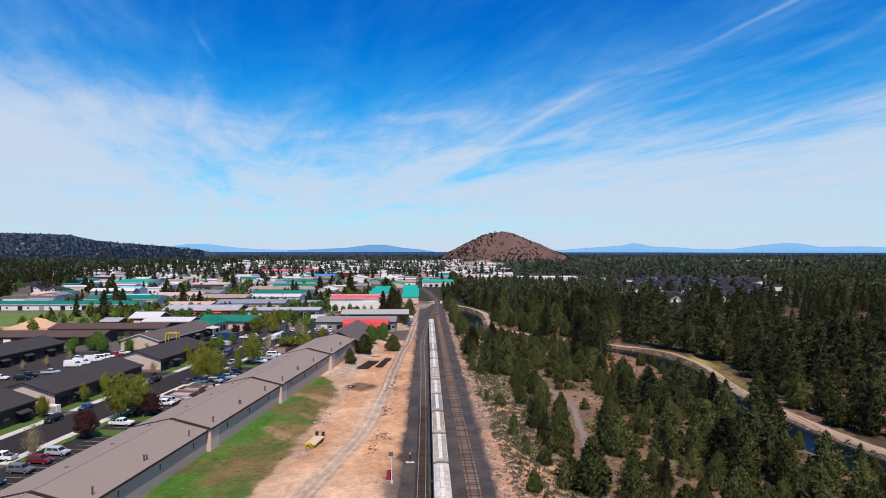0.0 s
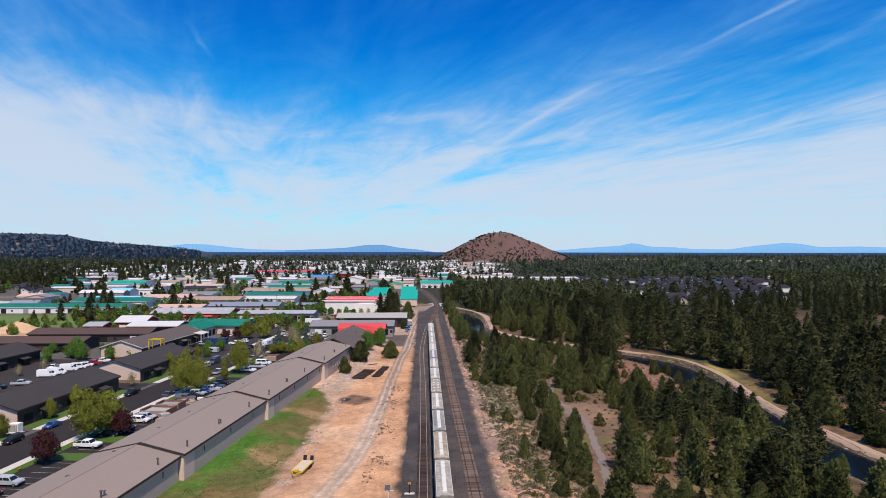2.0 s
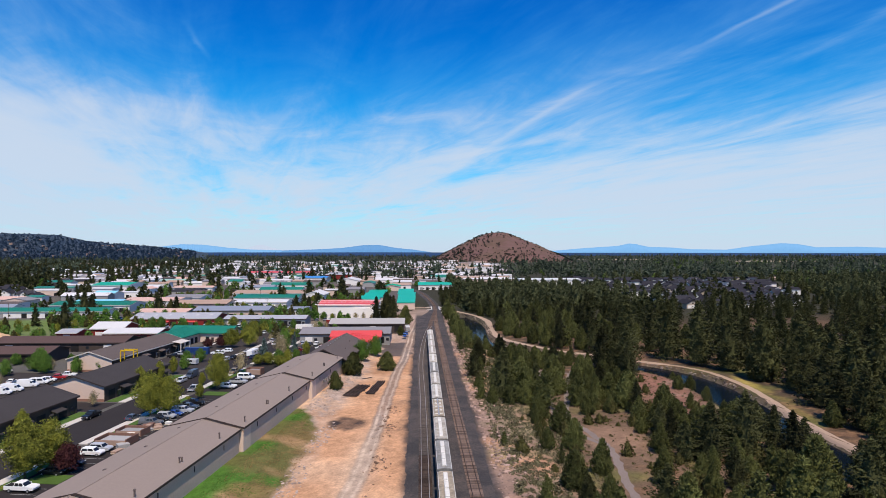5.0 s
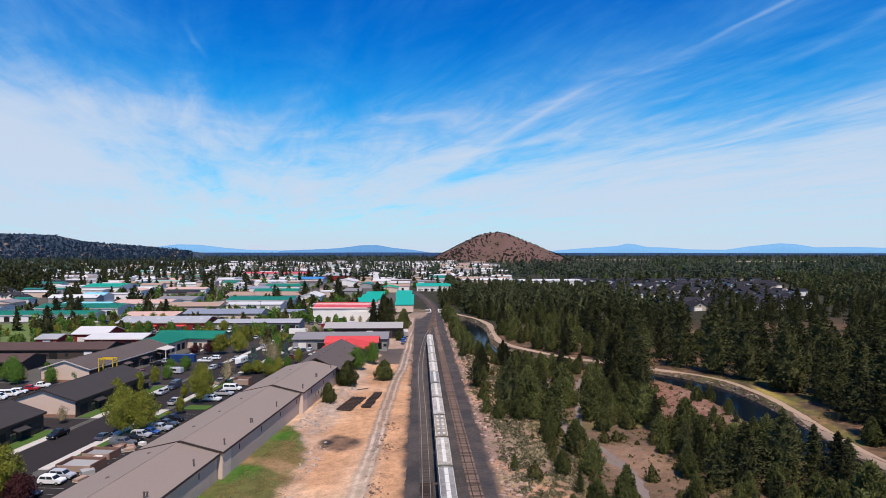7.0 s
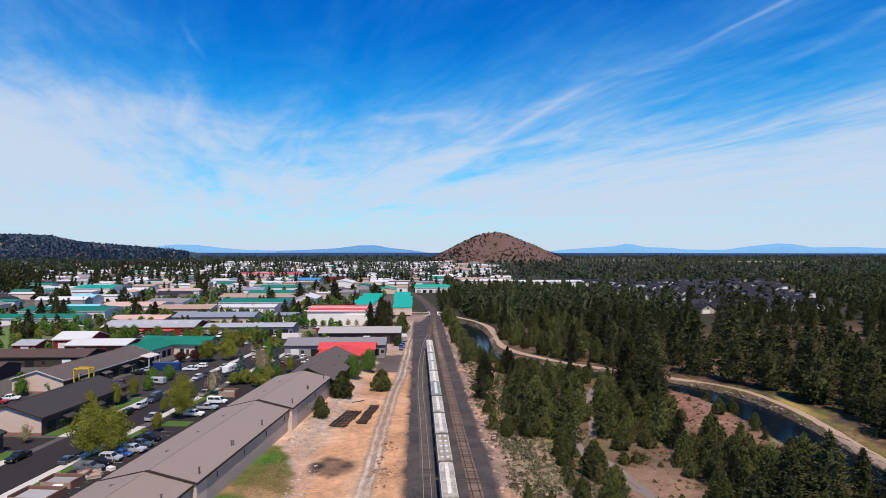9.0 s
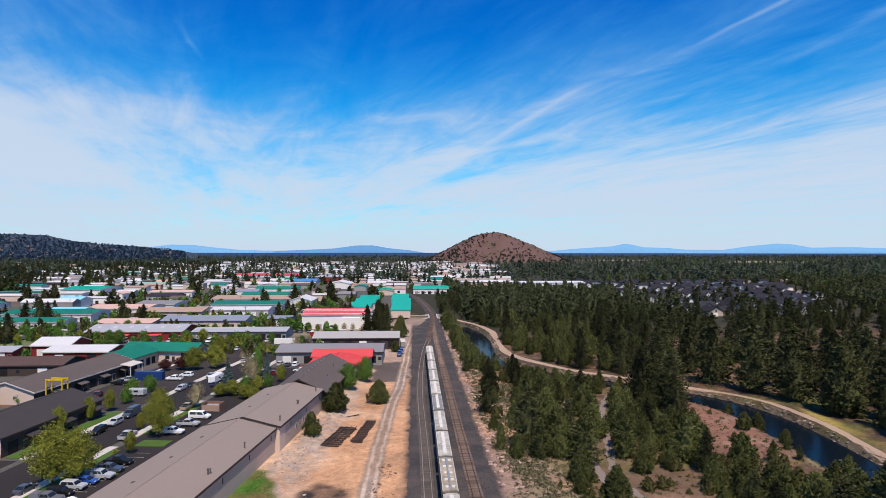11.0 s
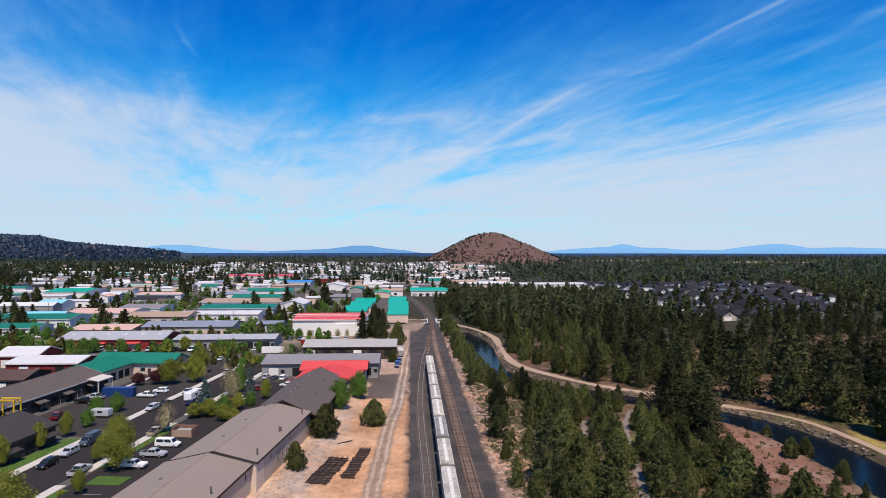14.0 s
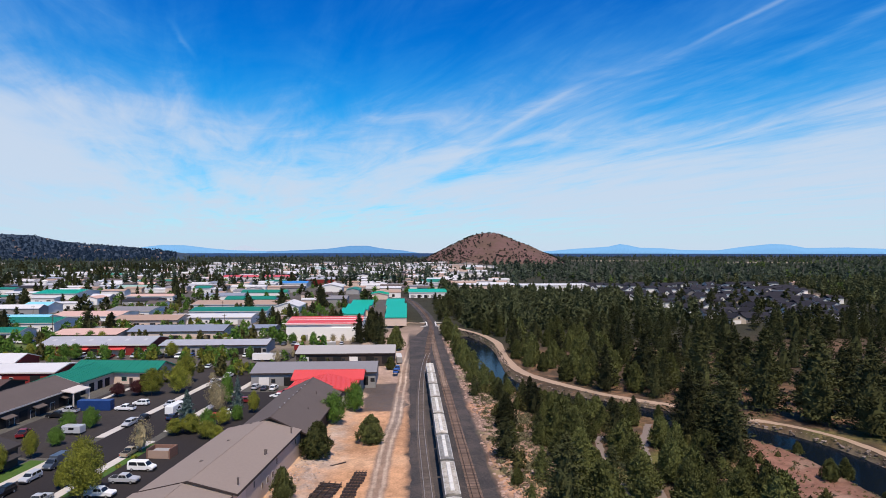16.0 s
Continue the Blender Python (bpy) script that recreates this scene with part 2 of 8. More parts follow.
class Geo:
    """Collects polygons for one mesh."""

    def __init__(self):
        self.v, self.f = [], []

    def poly(self, pts):
        i = len(self.v)
        self.v.extend(tuple(p) for p in pts)
        self.f.append(tuple(range(i, i + len(pts))))
        return self

    def box(self, x0, y0, z0, x1, y1, z1):
        return self.loft([[(x0, y0, z0), (x1, y0, z0), (x1, y1, z0), (x0, y1, z0)], [(x0, y0, z1), (x1, y0, z1), (x1, y1, z1), (x0, y1, z1)]])

    def loft(self, rings, caps=True):
        i, k = len(self.v), len(rings[0])
        for r in rings:
            self.v.extend(tuple(p) for p in r)
        for a in range(len(rings) - 1):
            for b in range(k):
                c = (b + 1) % k
                self.f.append((i + a * k + b, i + a * k + c, i + (a + 1) * k + c, i + (a + 1) * k + b))
        if caps:
            self.f.append(tuple(range(i + k - 1, i - 1, -1)))
            self.f.append(tuple(range(i + (len(rings) - 1) * k, i + len(rings) * k)))
        return self

    def tube(self, p, q, r0, r1=None, n=8):
        p, q, r1 = Vector(p), Vector(q), r0 if r1 is None else r1
        turn = (q - p).to_track_quat("Z", "Y").to_matrix()
        ring = [turn @ Vector((math.cos(a * math.tau / n), math.sin(a * math.tau / n), 0)) for a in range(n)]
        return self.loft([[p + c * r0 for c in ring], [q + c * r1 for c in ring]])

    def moved(self, m):
        self.v = [tuple(m @ Vector(p)) for p in self.v]
        return self

    def mesh(self, name, material, smooth=False):
        me = bpy.data.meshes.new(name)
        me.from_pydata(self.v, [], self.f)
        me.materials.append(material)
        if smooth:
            me.polygons.foreach_set("use_smooth", [True] * len(me.polygons))
        me.update()
        return me


def part(name, bm, material, parent, label="", smooth=False):
    """Links a Geo, or ready mesh data, as one mesh object under a thing or a part."""
    ob = new(name, bm.mesh(name, material, smooth) if isinstance(bm, Geo) else bm)
    ob.parent = parent
    return tagged(ob, label)


def thing(name, m, label, category, group="", kind=""):
    ob = new(name)
    ob.empty_display_size = 0.5
    ob.matrix_world = m
    return tagged(ob, label, category, group, kind)


def slab(name, bm, material, label, category="ground"):
    """A piece of the setting."""
    return tagged(new(name, bm.mesh(name, material)), label, category, "", "structure")


def smoothstep(a, b, x):
    t = np.clip((x - a) / (b - a), 0, 1)
    return t * t * (3 - 2 * t)


def line_at(line, n_per=6):
    """A smooth polyline through the given points."""
    p = np.array(line, float)
    q = np.vstack([2 * p[0] - p[1], p, 2 * p[-1] - p[-2]])
    out = []
    for i in range(1, len(q) - 2):
        for k in range(n_per):
            t = k / n_per
            a, b, c, d = q[i - 1], q[i], q[i + 1], q[i + 2]
            out.append(0.5 * (2 * b + (c - a) * t + (2 * a - 5 * b + 4 * c - d) * t * t + (3 * b - a - 3 * c + d) * t ** 3))
    out.append(q[-2])
    return np.array(out)


def dist_to(line, x, y):
    """Distance of many points from a polyline, and on which side they lie (left is positive)."""
    best, side = np.full(np.shape(x), 1e9), np.zeros(np.shape(x))
    for (ax, ay), (bx, by) in zip(line[:-1], line[1:]):
        dx, dy = bx - ax, by - ay
        t = np.clip(((x - ax) * dx + (y - ay) * dy) / (dx * dx + dy * dy), 0, 1)
        ex, ey = x - ax - t * dx, y - ay - t * dy
        d = np.hypot(ex, ey)
        s = np.sign(dx * ey - dy * ex)
        near = d < best
        best, side = np.where(near, d, best), np.where(near, s, side)
    return best, side


def wob(x, y, scale, seed=0):
    """Cheap smooth noise between -1 and 1 for many points."""
    s = np.zeros(np.shape(x))
    rng = np.random.RandomState(seed)
    for k in range(7):
        a, f, ph = rng.uniform(0, math.tau), scale * rng.uniform(0.5, 2.2), rng.uniform(0, math.tau)
        s = s + np.sin((x * math.cos(a) + y * math.sin(a)) * f + ph)
    return s / 4.0


def grain(x, y, scale, seed=0, octaves=4):
    """Rough cloudy noise between about -1 and 1 for many points."""
    total, amp = np.zeros(np.shape(x)), 0.6
    for k in range(octaves):
        u, v = x * scale * 2 ** k + 17.3 * seed, y * scale * 2 ** k - 9.1 * seed
        i, j = np.floor(u), np.floor(v)
        a, b = u - i, v - j
        a, b = a * a * (3 - 2 * a), b * b * (3 - 2 * b)
        def knot(p, q):
            h = np.sin(p * 127.1 + q * 311.7 + seed * 74.7 + k * 11.3) * 43758.5453
            return 2 * (h - np.floor(h)) - 1
        total = total + amp * ((knot(i, j) * (1 - a) + knot(i + 1, j) * a) * (1 - b) + (knot(i, j + 1) * (1 - a) + knot(i + 1, j + 1) * a) * b)
        amp *= 0.55
    return total


# ---------------------------------------------------------------- plan
CANAL = line_at([(112, 20), (106, 60), (99, 100), (94.4, 140), (91.8, 165), (91.8, 190), (94.8, 215), (97.2, 240), (97.2, 262), (92, 279.5), (79.8, 295.5), (63, 311), (46, 326), (32, 342), (26, 365), (26, 395), (27, 425), (26, 455), (20, 482), (6, 505), (-18, 516), (-46, 545), (-60, 600)])
TOWPATH = line_at([(128, 20), (120, 60), (110, 105), (104, 138), (101, 162), (100.4, 187), (103.2, 212), (108, 238), (109, 254), (107.5, 272), (103, 283), (95, 293), (79, 310), (65, 322.5), (54.5, 335), (44.5, 352), (38.5, 370), (36.7, 395), (38.5, 427), (40, 452), (34, 480), (20, 502), (-2, 520), (-30, 528)])
TRAIL = line_at([(30, 110), (34, 140), (36, 150), (38.5, 167), (41, 184), (39, 200), (37.5, 213), (42, 232), (47, 252), (53, 273), (62, 292)])
TRAIL_2 = line_at([(41, 184), (34, 205), (36, 230), (39, 262), (44, 280), (53, 273)])
DIRT_ROAD = line_at([(-40, 60), (-30, 90), (-25.2, 108), (-20.6, 132), (-17.4, 157), (-15.9, 189), (-14.9, 215), (-13.2, 265), (-11.7, 292), (-10, 350), (-8, 400), (-5.5, 450), (-3, 480)])
RAIL_R = line_at([(6, 40), (5.9, 130), (5.6, 172), (5.1, 237), (4.9, 300), (4.7, 360), (4.6, 409), (5.2, 470), (6.0, 505), (5.8, 540), (4, 580), (0.5, 627), (-6, 696), (-20, 762), (-60, 860)])
RAIL_M = line_at([(0, 40), (0, 150), (0, 260), (-0.2, 352), (0.6, 400), (3.2, 450), (5.2, 485), (6.0, 505)])
RAIL_L = line_at([(-3.7, 40), (-3.6, 150), (-3.9, 220), (-4.6, 280), (-3.6, 330), (-1.6, 372), (0.8, 400)])


def canal_half(y):
    return 5.2 + 0.4 * np.exp(-((y - 250) / 35.0) ** 2) + 1.5 * np.exp(-((y - 425) / 50.0) ** 2)


def ground_height(x, y):
    x, y = np.asarray(x, float), np.asarray(y, float)
    z = np.where(x < 0, 1.0 - smoothstep(-37, -30, x - 0.13 * (np.clip(y, 60, 262) - 200)), -2.6 * smoothstep(11, 42, x))
    z = z + 4.2 * smoothstep(150, 200, x) * smoothstep(395, 450, y)
    # a low berm of spoil between dirt road and railway
    z = z + np.exp(-((x + 12.9 + 0.5 * np.sin(y * 0.11)) / 1.6) ** 2) * smoothstep(98, 112, y) * (1 - smoothstep(200, 222, y)) * np.clip(0.55 + 0.75 * grain(x, y, 0.22, 21, 3), 0, 1.3)
    near = (x > -70) & (x < 150) & (y < 640)
    d, _ = dist_to(CANAL, np.where(near, x, 900), np.where(near, y, -900))
    hw = canal_half(y)
    cut = np.where(near, 1 - smoothstep(hw - 0.5, hw + 4.0, d), 0)
    z = z * (1 - cut) + cut * -6.0
    z = np.where(near & (x > 12), z + 0.25 * wob(x, y, 0.12, 3) * (1 - cut), z)
    return z


GX, GY = np.meshgrid(np.arange(-90, 231, 1.0), np.arange(0, 701, 1.0))
FIELD = {}


def far_from(key, x, y):
    """Signed distance from a named line (left of it is positive), looked up on a one metre grid."""
    i, j = int(round(y)), int(round(x + 90))
    if not (0 <= i < GX.shape[0] and 0 <= j < GX.shape[1]):
        return -999.0
    if key not in FIELD:
        d, side = dist_to(LINES[key], GX, GY)
        FIELD[key] = d * np.where(side == 0, 1, side)
    return FIELD[key][i, j]


LINES = {"canal": CANAL, "towpath": TOWPATH, "trail": TRAIL, "side_trail": TRAIL_2, "rail": RAIL_R}
HEIGHTS = ground_height(GX, GY)


def gz(x, y):
    if not (-90 <= x < 230 and 0 <= y < 700):
        return 1.0 if x < -40 else (-2.6 if x > 42 else 0.0)
    i, j = int(y), int(x + 90)
    u, v = x + 90 - j, y - i
    h = HEIGHTS
    return float((h[i, j] * (1 - u) + h[i, j + 1] * u) * (1 - v) + (h[i + 1, j] * (1 - u) + h[i + 1, j + 1] * u) * v)


STREET_O, STREET_A = Vector((-93, 140)), radians(6.6)
AX = Vector((math.sin(STREET_A), math.cos(STREET_A)))
AQ = Vector((math.cos(STREET_A), -math.sin(STREET_A)))


def town(s, q):
    """World x, y of a point s metres along the street and q metres to its right."""
    p = STREET_O + AX * s + AQ * q
    return p.x, p.y


def to_town(x, y):
    dx, dy = x - STREET_O.x, y - STREET_O.y
    return dx * AX.x + dy * AX.y, dx * AQ.x + dy * AQ.y


def spaced(lo, hi, fine_lo, fine_hi, step, grow=1.16, top=130.0):
    out, x, s = [], fine_lo, step
    while x < fine_hi:
        out.append(x)
        x += step
    while x < hi:
        out.append(x)
        s = min(s * grow, top)
        x += s
    out.append(hi)
    x, s = fine_lo, step
    while x > lo:
        s = min(s * grow, top)
        x -= s
        out.append(max(x, lo))
    return np.array(sorted(set(out)))


def make_ground():
    """One sheet from behind the camera to the horizon; soil colours are laid out as on the site."""
    xs, ys = spaced(-4300, 4300, -58, 124, 1.25), spaced(-300, 4950, 84, 350, 0.8)
    xs = np.array(sorted(set(xs[(xs < -54) | (xs > 34)].tolist() + np.arange(-54, -24, 0.62).tolist() + np.arange(-24, -4.9, 0.40).tolist() + [-3.0, 0.0, 3.0, 6.0] + np.arange(7.5, 34, 0.55).tolist())))
    X, Y = np.meshgrid(xs, ys)
    Z = ground_height(X, Y)
    x, y = X + 0.9 * wob(X, Y, 0.35, 5) + 1.5 * grain(X, Y, 0.30, 1), Y + 0.9 * wob(X, Y, 0.33, 6) + 1.8 * grain(X, Y, 0.28, 2)
    big, small = wob(X, Y, 0.03, 8) + 0.4 * grain(X, Y, 0.05, 3), 0.4 * wob(X, Y, 0.4, 9) + 1.1 * grain(X, Y, 0.45, 4)
    clod = grain(X, Y, 0.9, 5)
    c = np.zeros((*X.shape, 3))

    def lay(color, w):
        c[:] = c * (1 - w[..., None]) + np.array(color) * w[..., None]

    one = np.ones_like(X)
    lay((0.070, 0.050, 0.034), one)                                                       # woodland floor
    lay((0.105, 0.068, 0.046), smoothstep(-0.2, 0.5, big + 0.5 * small) * 0.7)
    lay((0.165, 0.108, 0.072), (1 - smoothstep(58, 76, x)) * (1 - smoothstep(225, 270, y)) * (x > 10) * 0.8)
    lay((0.20, 0.115, 0.068), smoothstep(0.0, 0.6, small + 0.6 * big) * (x > 10) * (y < 420) * 0.75)
    lay((0.125, 0.125, 0.040), smoothstep(0.1, 0.6, grain(X, Y, 0.07, 14, 3)) * (x > 14) * (y < 300) * 0.75)   # grassy patches
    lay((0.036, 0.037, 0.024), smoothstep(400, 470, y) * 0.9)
    t = smoothstep(-0.1, 0.25, (-18 - x) / 40.0 + 0 * y) * smoothstep(300, 330, y) * (1 - smoothstep(1500, 1900, y))
    lay((0.105, 0.094, 0.086), t * 0.9)                                                   # industrial town
    lay((0.30, 0.235, 0.175), t * smoothstep(0.4, 0.9, wob(X, Y, 0.045, 21)) * 0.8)
    lay((0.085, 0.115, 0.035), t * smoothstep(0.5, 0.9, wob(X, Y, 0.06, 22)) * 0.7)
    s, q = to_town(x, y)
    lay((0.10, 0.095, 0.085), (1 - smoothstep(28, 31, q)) * (y < 330))
    f = (1 - smoothstep(-204, -194, x)) * smoothstep(250, 262, y) * (1 - smoothstep(436, 440, y)) * (x > -420)
    lay((0.12, 0.17, 0.05), f)                                                            # open field
    lay((0.46, 0.30, 0.19), f * (1 - smoothstep(345, 356, y)))
    # dirt yard
    yard = smoothstep(28, 30, q) * (1 - smoothstep(-8, -6.5, x)) * (1 - smoothstep(455, 480, y))
    yard = np.where(y < 262, smoothstep(38, 41, q) * (1 - smoothstep(-8, -6.5, x)), yard * smoothstep(-34, -29, x))
    lay((0.50, 0.28, 0.155), yard)
    lay((0.57, 0.375, 0.24), yard * smoothstep(0.0, 0.7, wob(X, Y, 0.11, 31)) * 0.8)
    lay((0.36, 0.20, 0.115), yard * smoothstep(0.2, 0.7, wob(X, Y, 0.07, 33)) * 0.6)
    churn = yard * smoothstep(-16, -13, x) * (y < 222) * smoothstep(-0.2, 0.4, wob(X, Y, 0.05, 34) + 0.5 * small)
    lay((0.27, 0.165, 0.105), churn * 0.7)
    lay((0.17, 0.10, 0.065), churn * smoothstep(-0.1, 0.5, 0.7 * grain(X, Y, 0.5, 11) + clod) * 0.85)
    Z += 0.22 * np.clip(grain(X, Y, 0.35, 12), 0, 1) * churn
    lay((0.36, 0.27, 0.225), yard * smoothstep(285, 330, y) * 0.8)
    bank = yard * smoothstep(-40, -34, x - 0.13 * (np.clip(y, 60, 262) - 220)) * (1 - smoothstep(-31, -25, x - 0.1 * (np.clip(y, 60, 262) - 220))) * smoothstep(165, 190, y)
    lay((0.36, 0.285, 0.235), bank * (0.4 + 0.5 * smoothstep(-0.3, 0.3, small)))
    grass = yard * (1 - smoothstep(-1.2, 1.2, x - np.interp(y, [60, 109, 133, 160, 185, 197, 208, 214], [-35, -34, -32.5, -31.2, -30, -31.5, -36, -44])))
    lay((0.108, 0.110, 0.036), grass)
    lay((0.055, 0.150, 0.020), grass * smoothstep(0.0, 0.5, grain(X, Y, 0.09, 41, 3) + 0.5 * (1 - smoothstep(48, 53, to_town(X, Y)[1]))) * 0.85)
    lay((0.19, 0.125, 0.055), grass * smoothstep(0.0, 0.5, grain(X, Y, 0.12, 42, 4) + 0.2) * smoothstep(48.5, 52, to_town(X, Y)[1]) * 0.8)
    lay((0.30, 0.19, 0.10), grass * smoothstep(0.35, 0.8, wob(X, Y, 0.31, 43)) * 0.8)
    shoulder = yard * (1 - smoothstep(0.5, 3.0, np.abs(x - np.interp(y, [60, 133, 200], [-33, -31, -28.5])))) * (y < 210)
    lay((0.37, 0.27, 0.20), shoulder * 0.55 * (0.6 + 0.4 * clod))
    pad = smoothstep(-24, -21, x) * (1 - smoothstep(-10.5, -9, x)) * smoothstep(297, 301, y) * (1 - smoothstep(335, 340, y))
    lay((0.062, 0.058, 0.060), np.clip(pad * 1.6, 0, 1) * (0.86 + 0.14 * clod))
    # rocky strip beside the track
    strip = smoothstep(8, 10, x) * (1 - smoothstep(19, 30, x + 3 * small)) * (1 - smoothstep(440, 490, y))
    lay((0.29, 0.195, 0.15), strip * 0.9)
    lay((0.45, 0.25, 0.15), strip * smoothstep(-0.1, 0.5, wob(X, Y, 0.2, 51)) * 0.85)
    lay((0.21, 0.195, 0.10), strip * smoothstep(0.0, 0.6, grain(X, Y, 0.07, 24, 3)) * 0.7)
    # canal banks
    near = (X > -70) & (X < 160) & (Y < 640)
    d, side = dist_to(CANAL, np.where(near, x, 900), np.where(near, y, -900))
    hw = canal_half(Y)
    lay((0.14, 0.11, 0.075), np.where(near, 1 - smoothstep(hw + 1, hw + 4, d), 0))
    lay((0.22, 0.18, 0.10), np.where(near & (side > 0), (1 - smoothstep(0.8, 2.2, np.abs(d - hw - 3.4))) * smoothstep(-0.2, 0.5, wob(X, Y, 0.2, 62)), 0) * 0.8)
    dp, sp = dist_to(TOWPATH, np.where(near, x, 900), np.where(near, y, -900))
    lay((0.36, 0.28, 0.075), np.where(near & (sp < 0), (1 - smoothstep(3.0, 7, dp)) * smoothstep(200, 232, y) * (1 - smoothstep(262, 284, y)) * smoothstep(-0.5, 0.3, wob(X, Y, 0.12, 61)), 0))
    red = np.exp(-(((x - 80 + 0.12 * (262 - y)) / 11.5) ** 2 + ((y - 250) / 38.0) ** 2) ** 2)
    lay((0.225, 0.115, 0.082), red * np.where(side > 0, 1, 0))
    lay((0.30, 0.20, 0.145), red * np.where(side > 0, 1, 0) * smoothstep(0.15, 0.7, grain(X, Y, 0.22, 13)) * 0.7)
    lay((0.075, 0.095, 0.03), np.exp(-(((x - 61) / 4.5) ** 2 + ((y - 139) / 9) ** 2) ** 2) * smoothstep(-0.5, 0.3, small))
    lay((0.24, 0.15, 0.10), np.exp(-(((x - 44) / 8) ** 2 + ((y - 192) / 12) ** 2) ** 2) * 0.85)
    # dirt road with two wheel ruts
    rx = np.interp(Y, np.array(DIRT_ROAD)[:, 1], np.array(DIRT_ROAD)[:, 0]) + 0.25 * np.sin(Y * 0.045) + 0.12 * np.sin(Y * 0.13 + 1)
    off = X - rx + 0.14 * wob(X, Y, 0.5, 71)
    on = (Y < 478) * (Y > 40)
    lay((0.27, 0.185, 0.135), on * (1 - smoothstep(1.5, 2.4, np.abs(off))) * (0.65 + 0.35 * smoothstep(-0.4, 0.4, wob(X, Y, 0.09, 72))))
    lay((0.235, 0.185, 0.155), on * (1 - smoothstep(0.9, 2.2, np.abs(off + 0.2))) * smoothstep(0.0, 0.5, wob(X, Y, 0.05, 73)) * 0.8)
    rut = np.minimum(np.abs(off - 0.95), np.abs(off + 0.95))
    lay((0.55, 0.43, 0.33), on * (1 - smoothstep(0.15, 0.5, rut)) * (0.62 + 0.3 * wob(X, Y, 0.1, 74)))
    lay((0.56, 0.42, 0.30), on * np.exp(-(((off + 1.0) / 3.5) ** 2 + ((Y - 168) / 26) ** 2)) * 0.55 + on * np.exp(-(((off + 0.5) / 4.5) ** 2 + ((Y - 120) / 22) ** 2)) * 0.4)
    # stone spilled from the railway bed
    spill = np.maximum(smoothstep(-9.6, -7.0, x * 0.4 + X * 0.6) * (X < 2), (1 - smoothstep(9.4, 11.6, x * 0.4 + X * 0.6)) * (X > 2)) * (Y < 500)
    lay((0.062, 0.055, 0.053), spill * 0.95)
    lay((0.10, 0.085, 0.078), np.exp(-(((x + 9.2) / 2.6) ** 2 + ((Y - 112) / 14) ** 2) ** 2) * 0.8)
    stain = np.exp(-(((x + 24) / 4.8) ** 2 + ((y - 197.5) / 5.6) ** 2) ** 4)
    lay((0.035, 0.030, 0.030), stain * (0.7 + 0.3 * smoothstep(-0.4, 0.4, small)))
    # bridge approach
    lay((0.33, 0.24, 0.18), np.exp(-(((x + 8 + 7 * grain(X, Y, 0.07, 8)) / 16) ** 2 + ((y - 490 + 9 * grain(X, Y, 0.06, 9)) / 26) ** 2) ** 2) * 0.8)
    # clods, damp spots and pale dust at the scale of a stride
    c *= (1 + 0.30 * clod * ((X > -54) & (X < 124) & (Y < 430)))[..., None]
    Z += 0.07 * clod * yard * (1 - grass) * (np.abs(off) > 2.5) + 0.06 * clod * grass
    # fields and a building site beyond the wood
    lay((0.34, 0.28, 0.19), np.exp(-(((X - 1400) / 190) ** 2 + ((Y - 2440) / 130) ** 2) ** 3))
    lay((0.30, 0.24, 0.16), np.exp(-(((X - 900) / 160) ** 2 + ((Y - 2900) / 150) ** 2) ** 3))
    lay((0.50, 0.37, 0.30), np.exp(-(((X - 392) / 40) ** 2 + ((Y - 716) / 26) ** 2) ** 3) * 0.9)
    nx, ny = len(xs), len(ys)
    i = np.arange(nx * ny).reshape(ny, nx)
    quads = np.stack([i[:-1, :-1], i[:-1, 1:], i[1:, 1:], i[1:, :-1]], -1).reshape(-1, 4)
    me = bpy.data.meshes.new("ground")
    me.from_pydata(np.stack([X, Y, Z], -1).reshape(-1, 3).tolist(), [], quads.tolist())
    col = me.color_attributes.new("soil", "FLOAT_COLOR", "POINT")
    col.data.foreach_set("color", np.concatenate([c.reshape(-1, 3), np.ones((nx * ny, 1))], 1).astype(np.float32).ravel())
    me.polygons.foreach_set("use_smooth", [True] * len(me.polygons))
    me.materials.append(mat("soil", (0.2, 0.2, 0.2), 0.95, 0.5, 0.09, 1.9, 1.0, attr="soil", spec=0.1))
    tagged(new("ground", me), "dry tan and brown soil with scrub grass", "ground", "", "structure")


make_ground()


def ribbon(name, line, half, material, label, lift=0.05, level=None, ragged=0.0, category="path", cols=4):
    """A strip along a line that follows the ground, with uneven edges."""
    line = np.array(line)
    tan = np.gradient(line, axis=0)
    tan /= np.linalg.norm(tan, axis=1)[:, None]
    nor = np.stack([tan[:, 1], -tan[:, 0]], 1)
    g, rng = Geo(), np.random.RandomState(len(name))
    pts = []
    for k, (p, nn) in enumerate(zip(line, nor)):
        h = half(p[1]) if callable(half) else half
        for c in range(cols + 1):
            u = -1 + 2 * c / cols
            o = h * u + (rng.uniform(-ragged, ragged) if c in (0, cols) else 0)
            x, y = p[0] + nn[0] * o, p[1] + nn[1] * o
            pts.append((x, y, (gz(x, y) if level is None else level) + lift))
    g.v = pts
    for k in range(len(line) - 1):
        for c in range(cols):
            a = k * (cols + 1) + c
            g.f.append((a, a + 1, a + cols + 2, a + cols + 1))
    return slab(name, g, material, label, category)


def dense(line, step=1.5):
    line = np.array(line)
    d = np.concatenate([[0], np.cumsum(np.linalg.norm(np.diff(line, axis=0), axis=1))])
    t = np.arange(0, d[-1], step)
    return np.stack([np.interp(t, d, line[:, 0]), np.interp(t, d, line[:, 1])], 1)


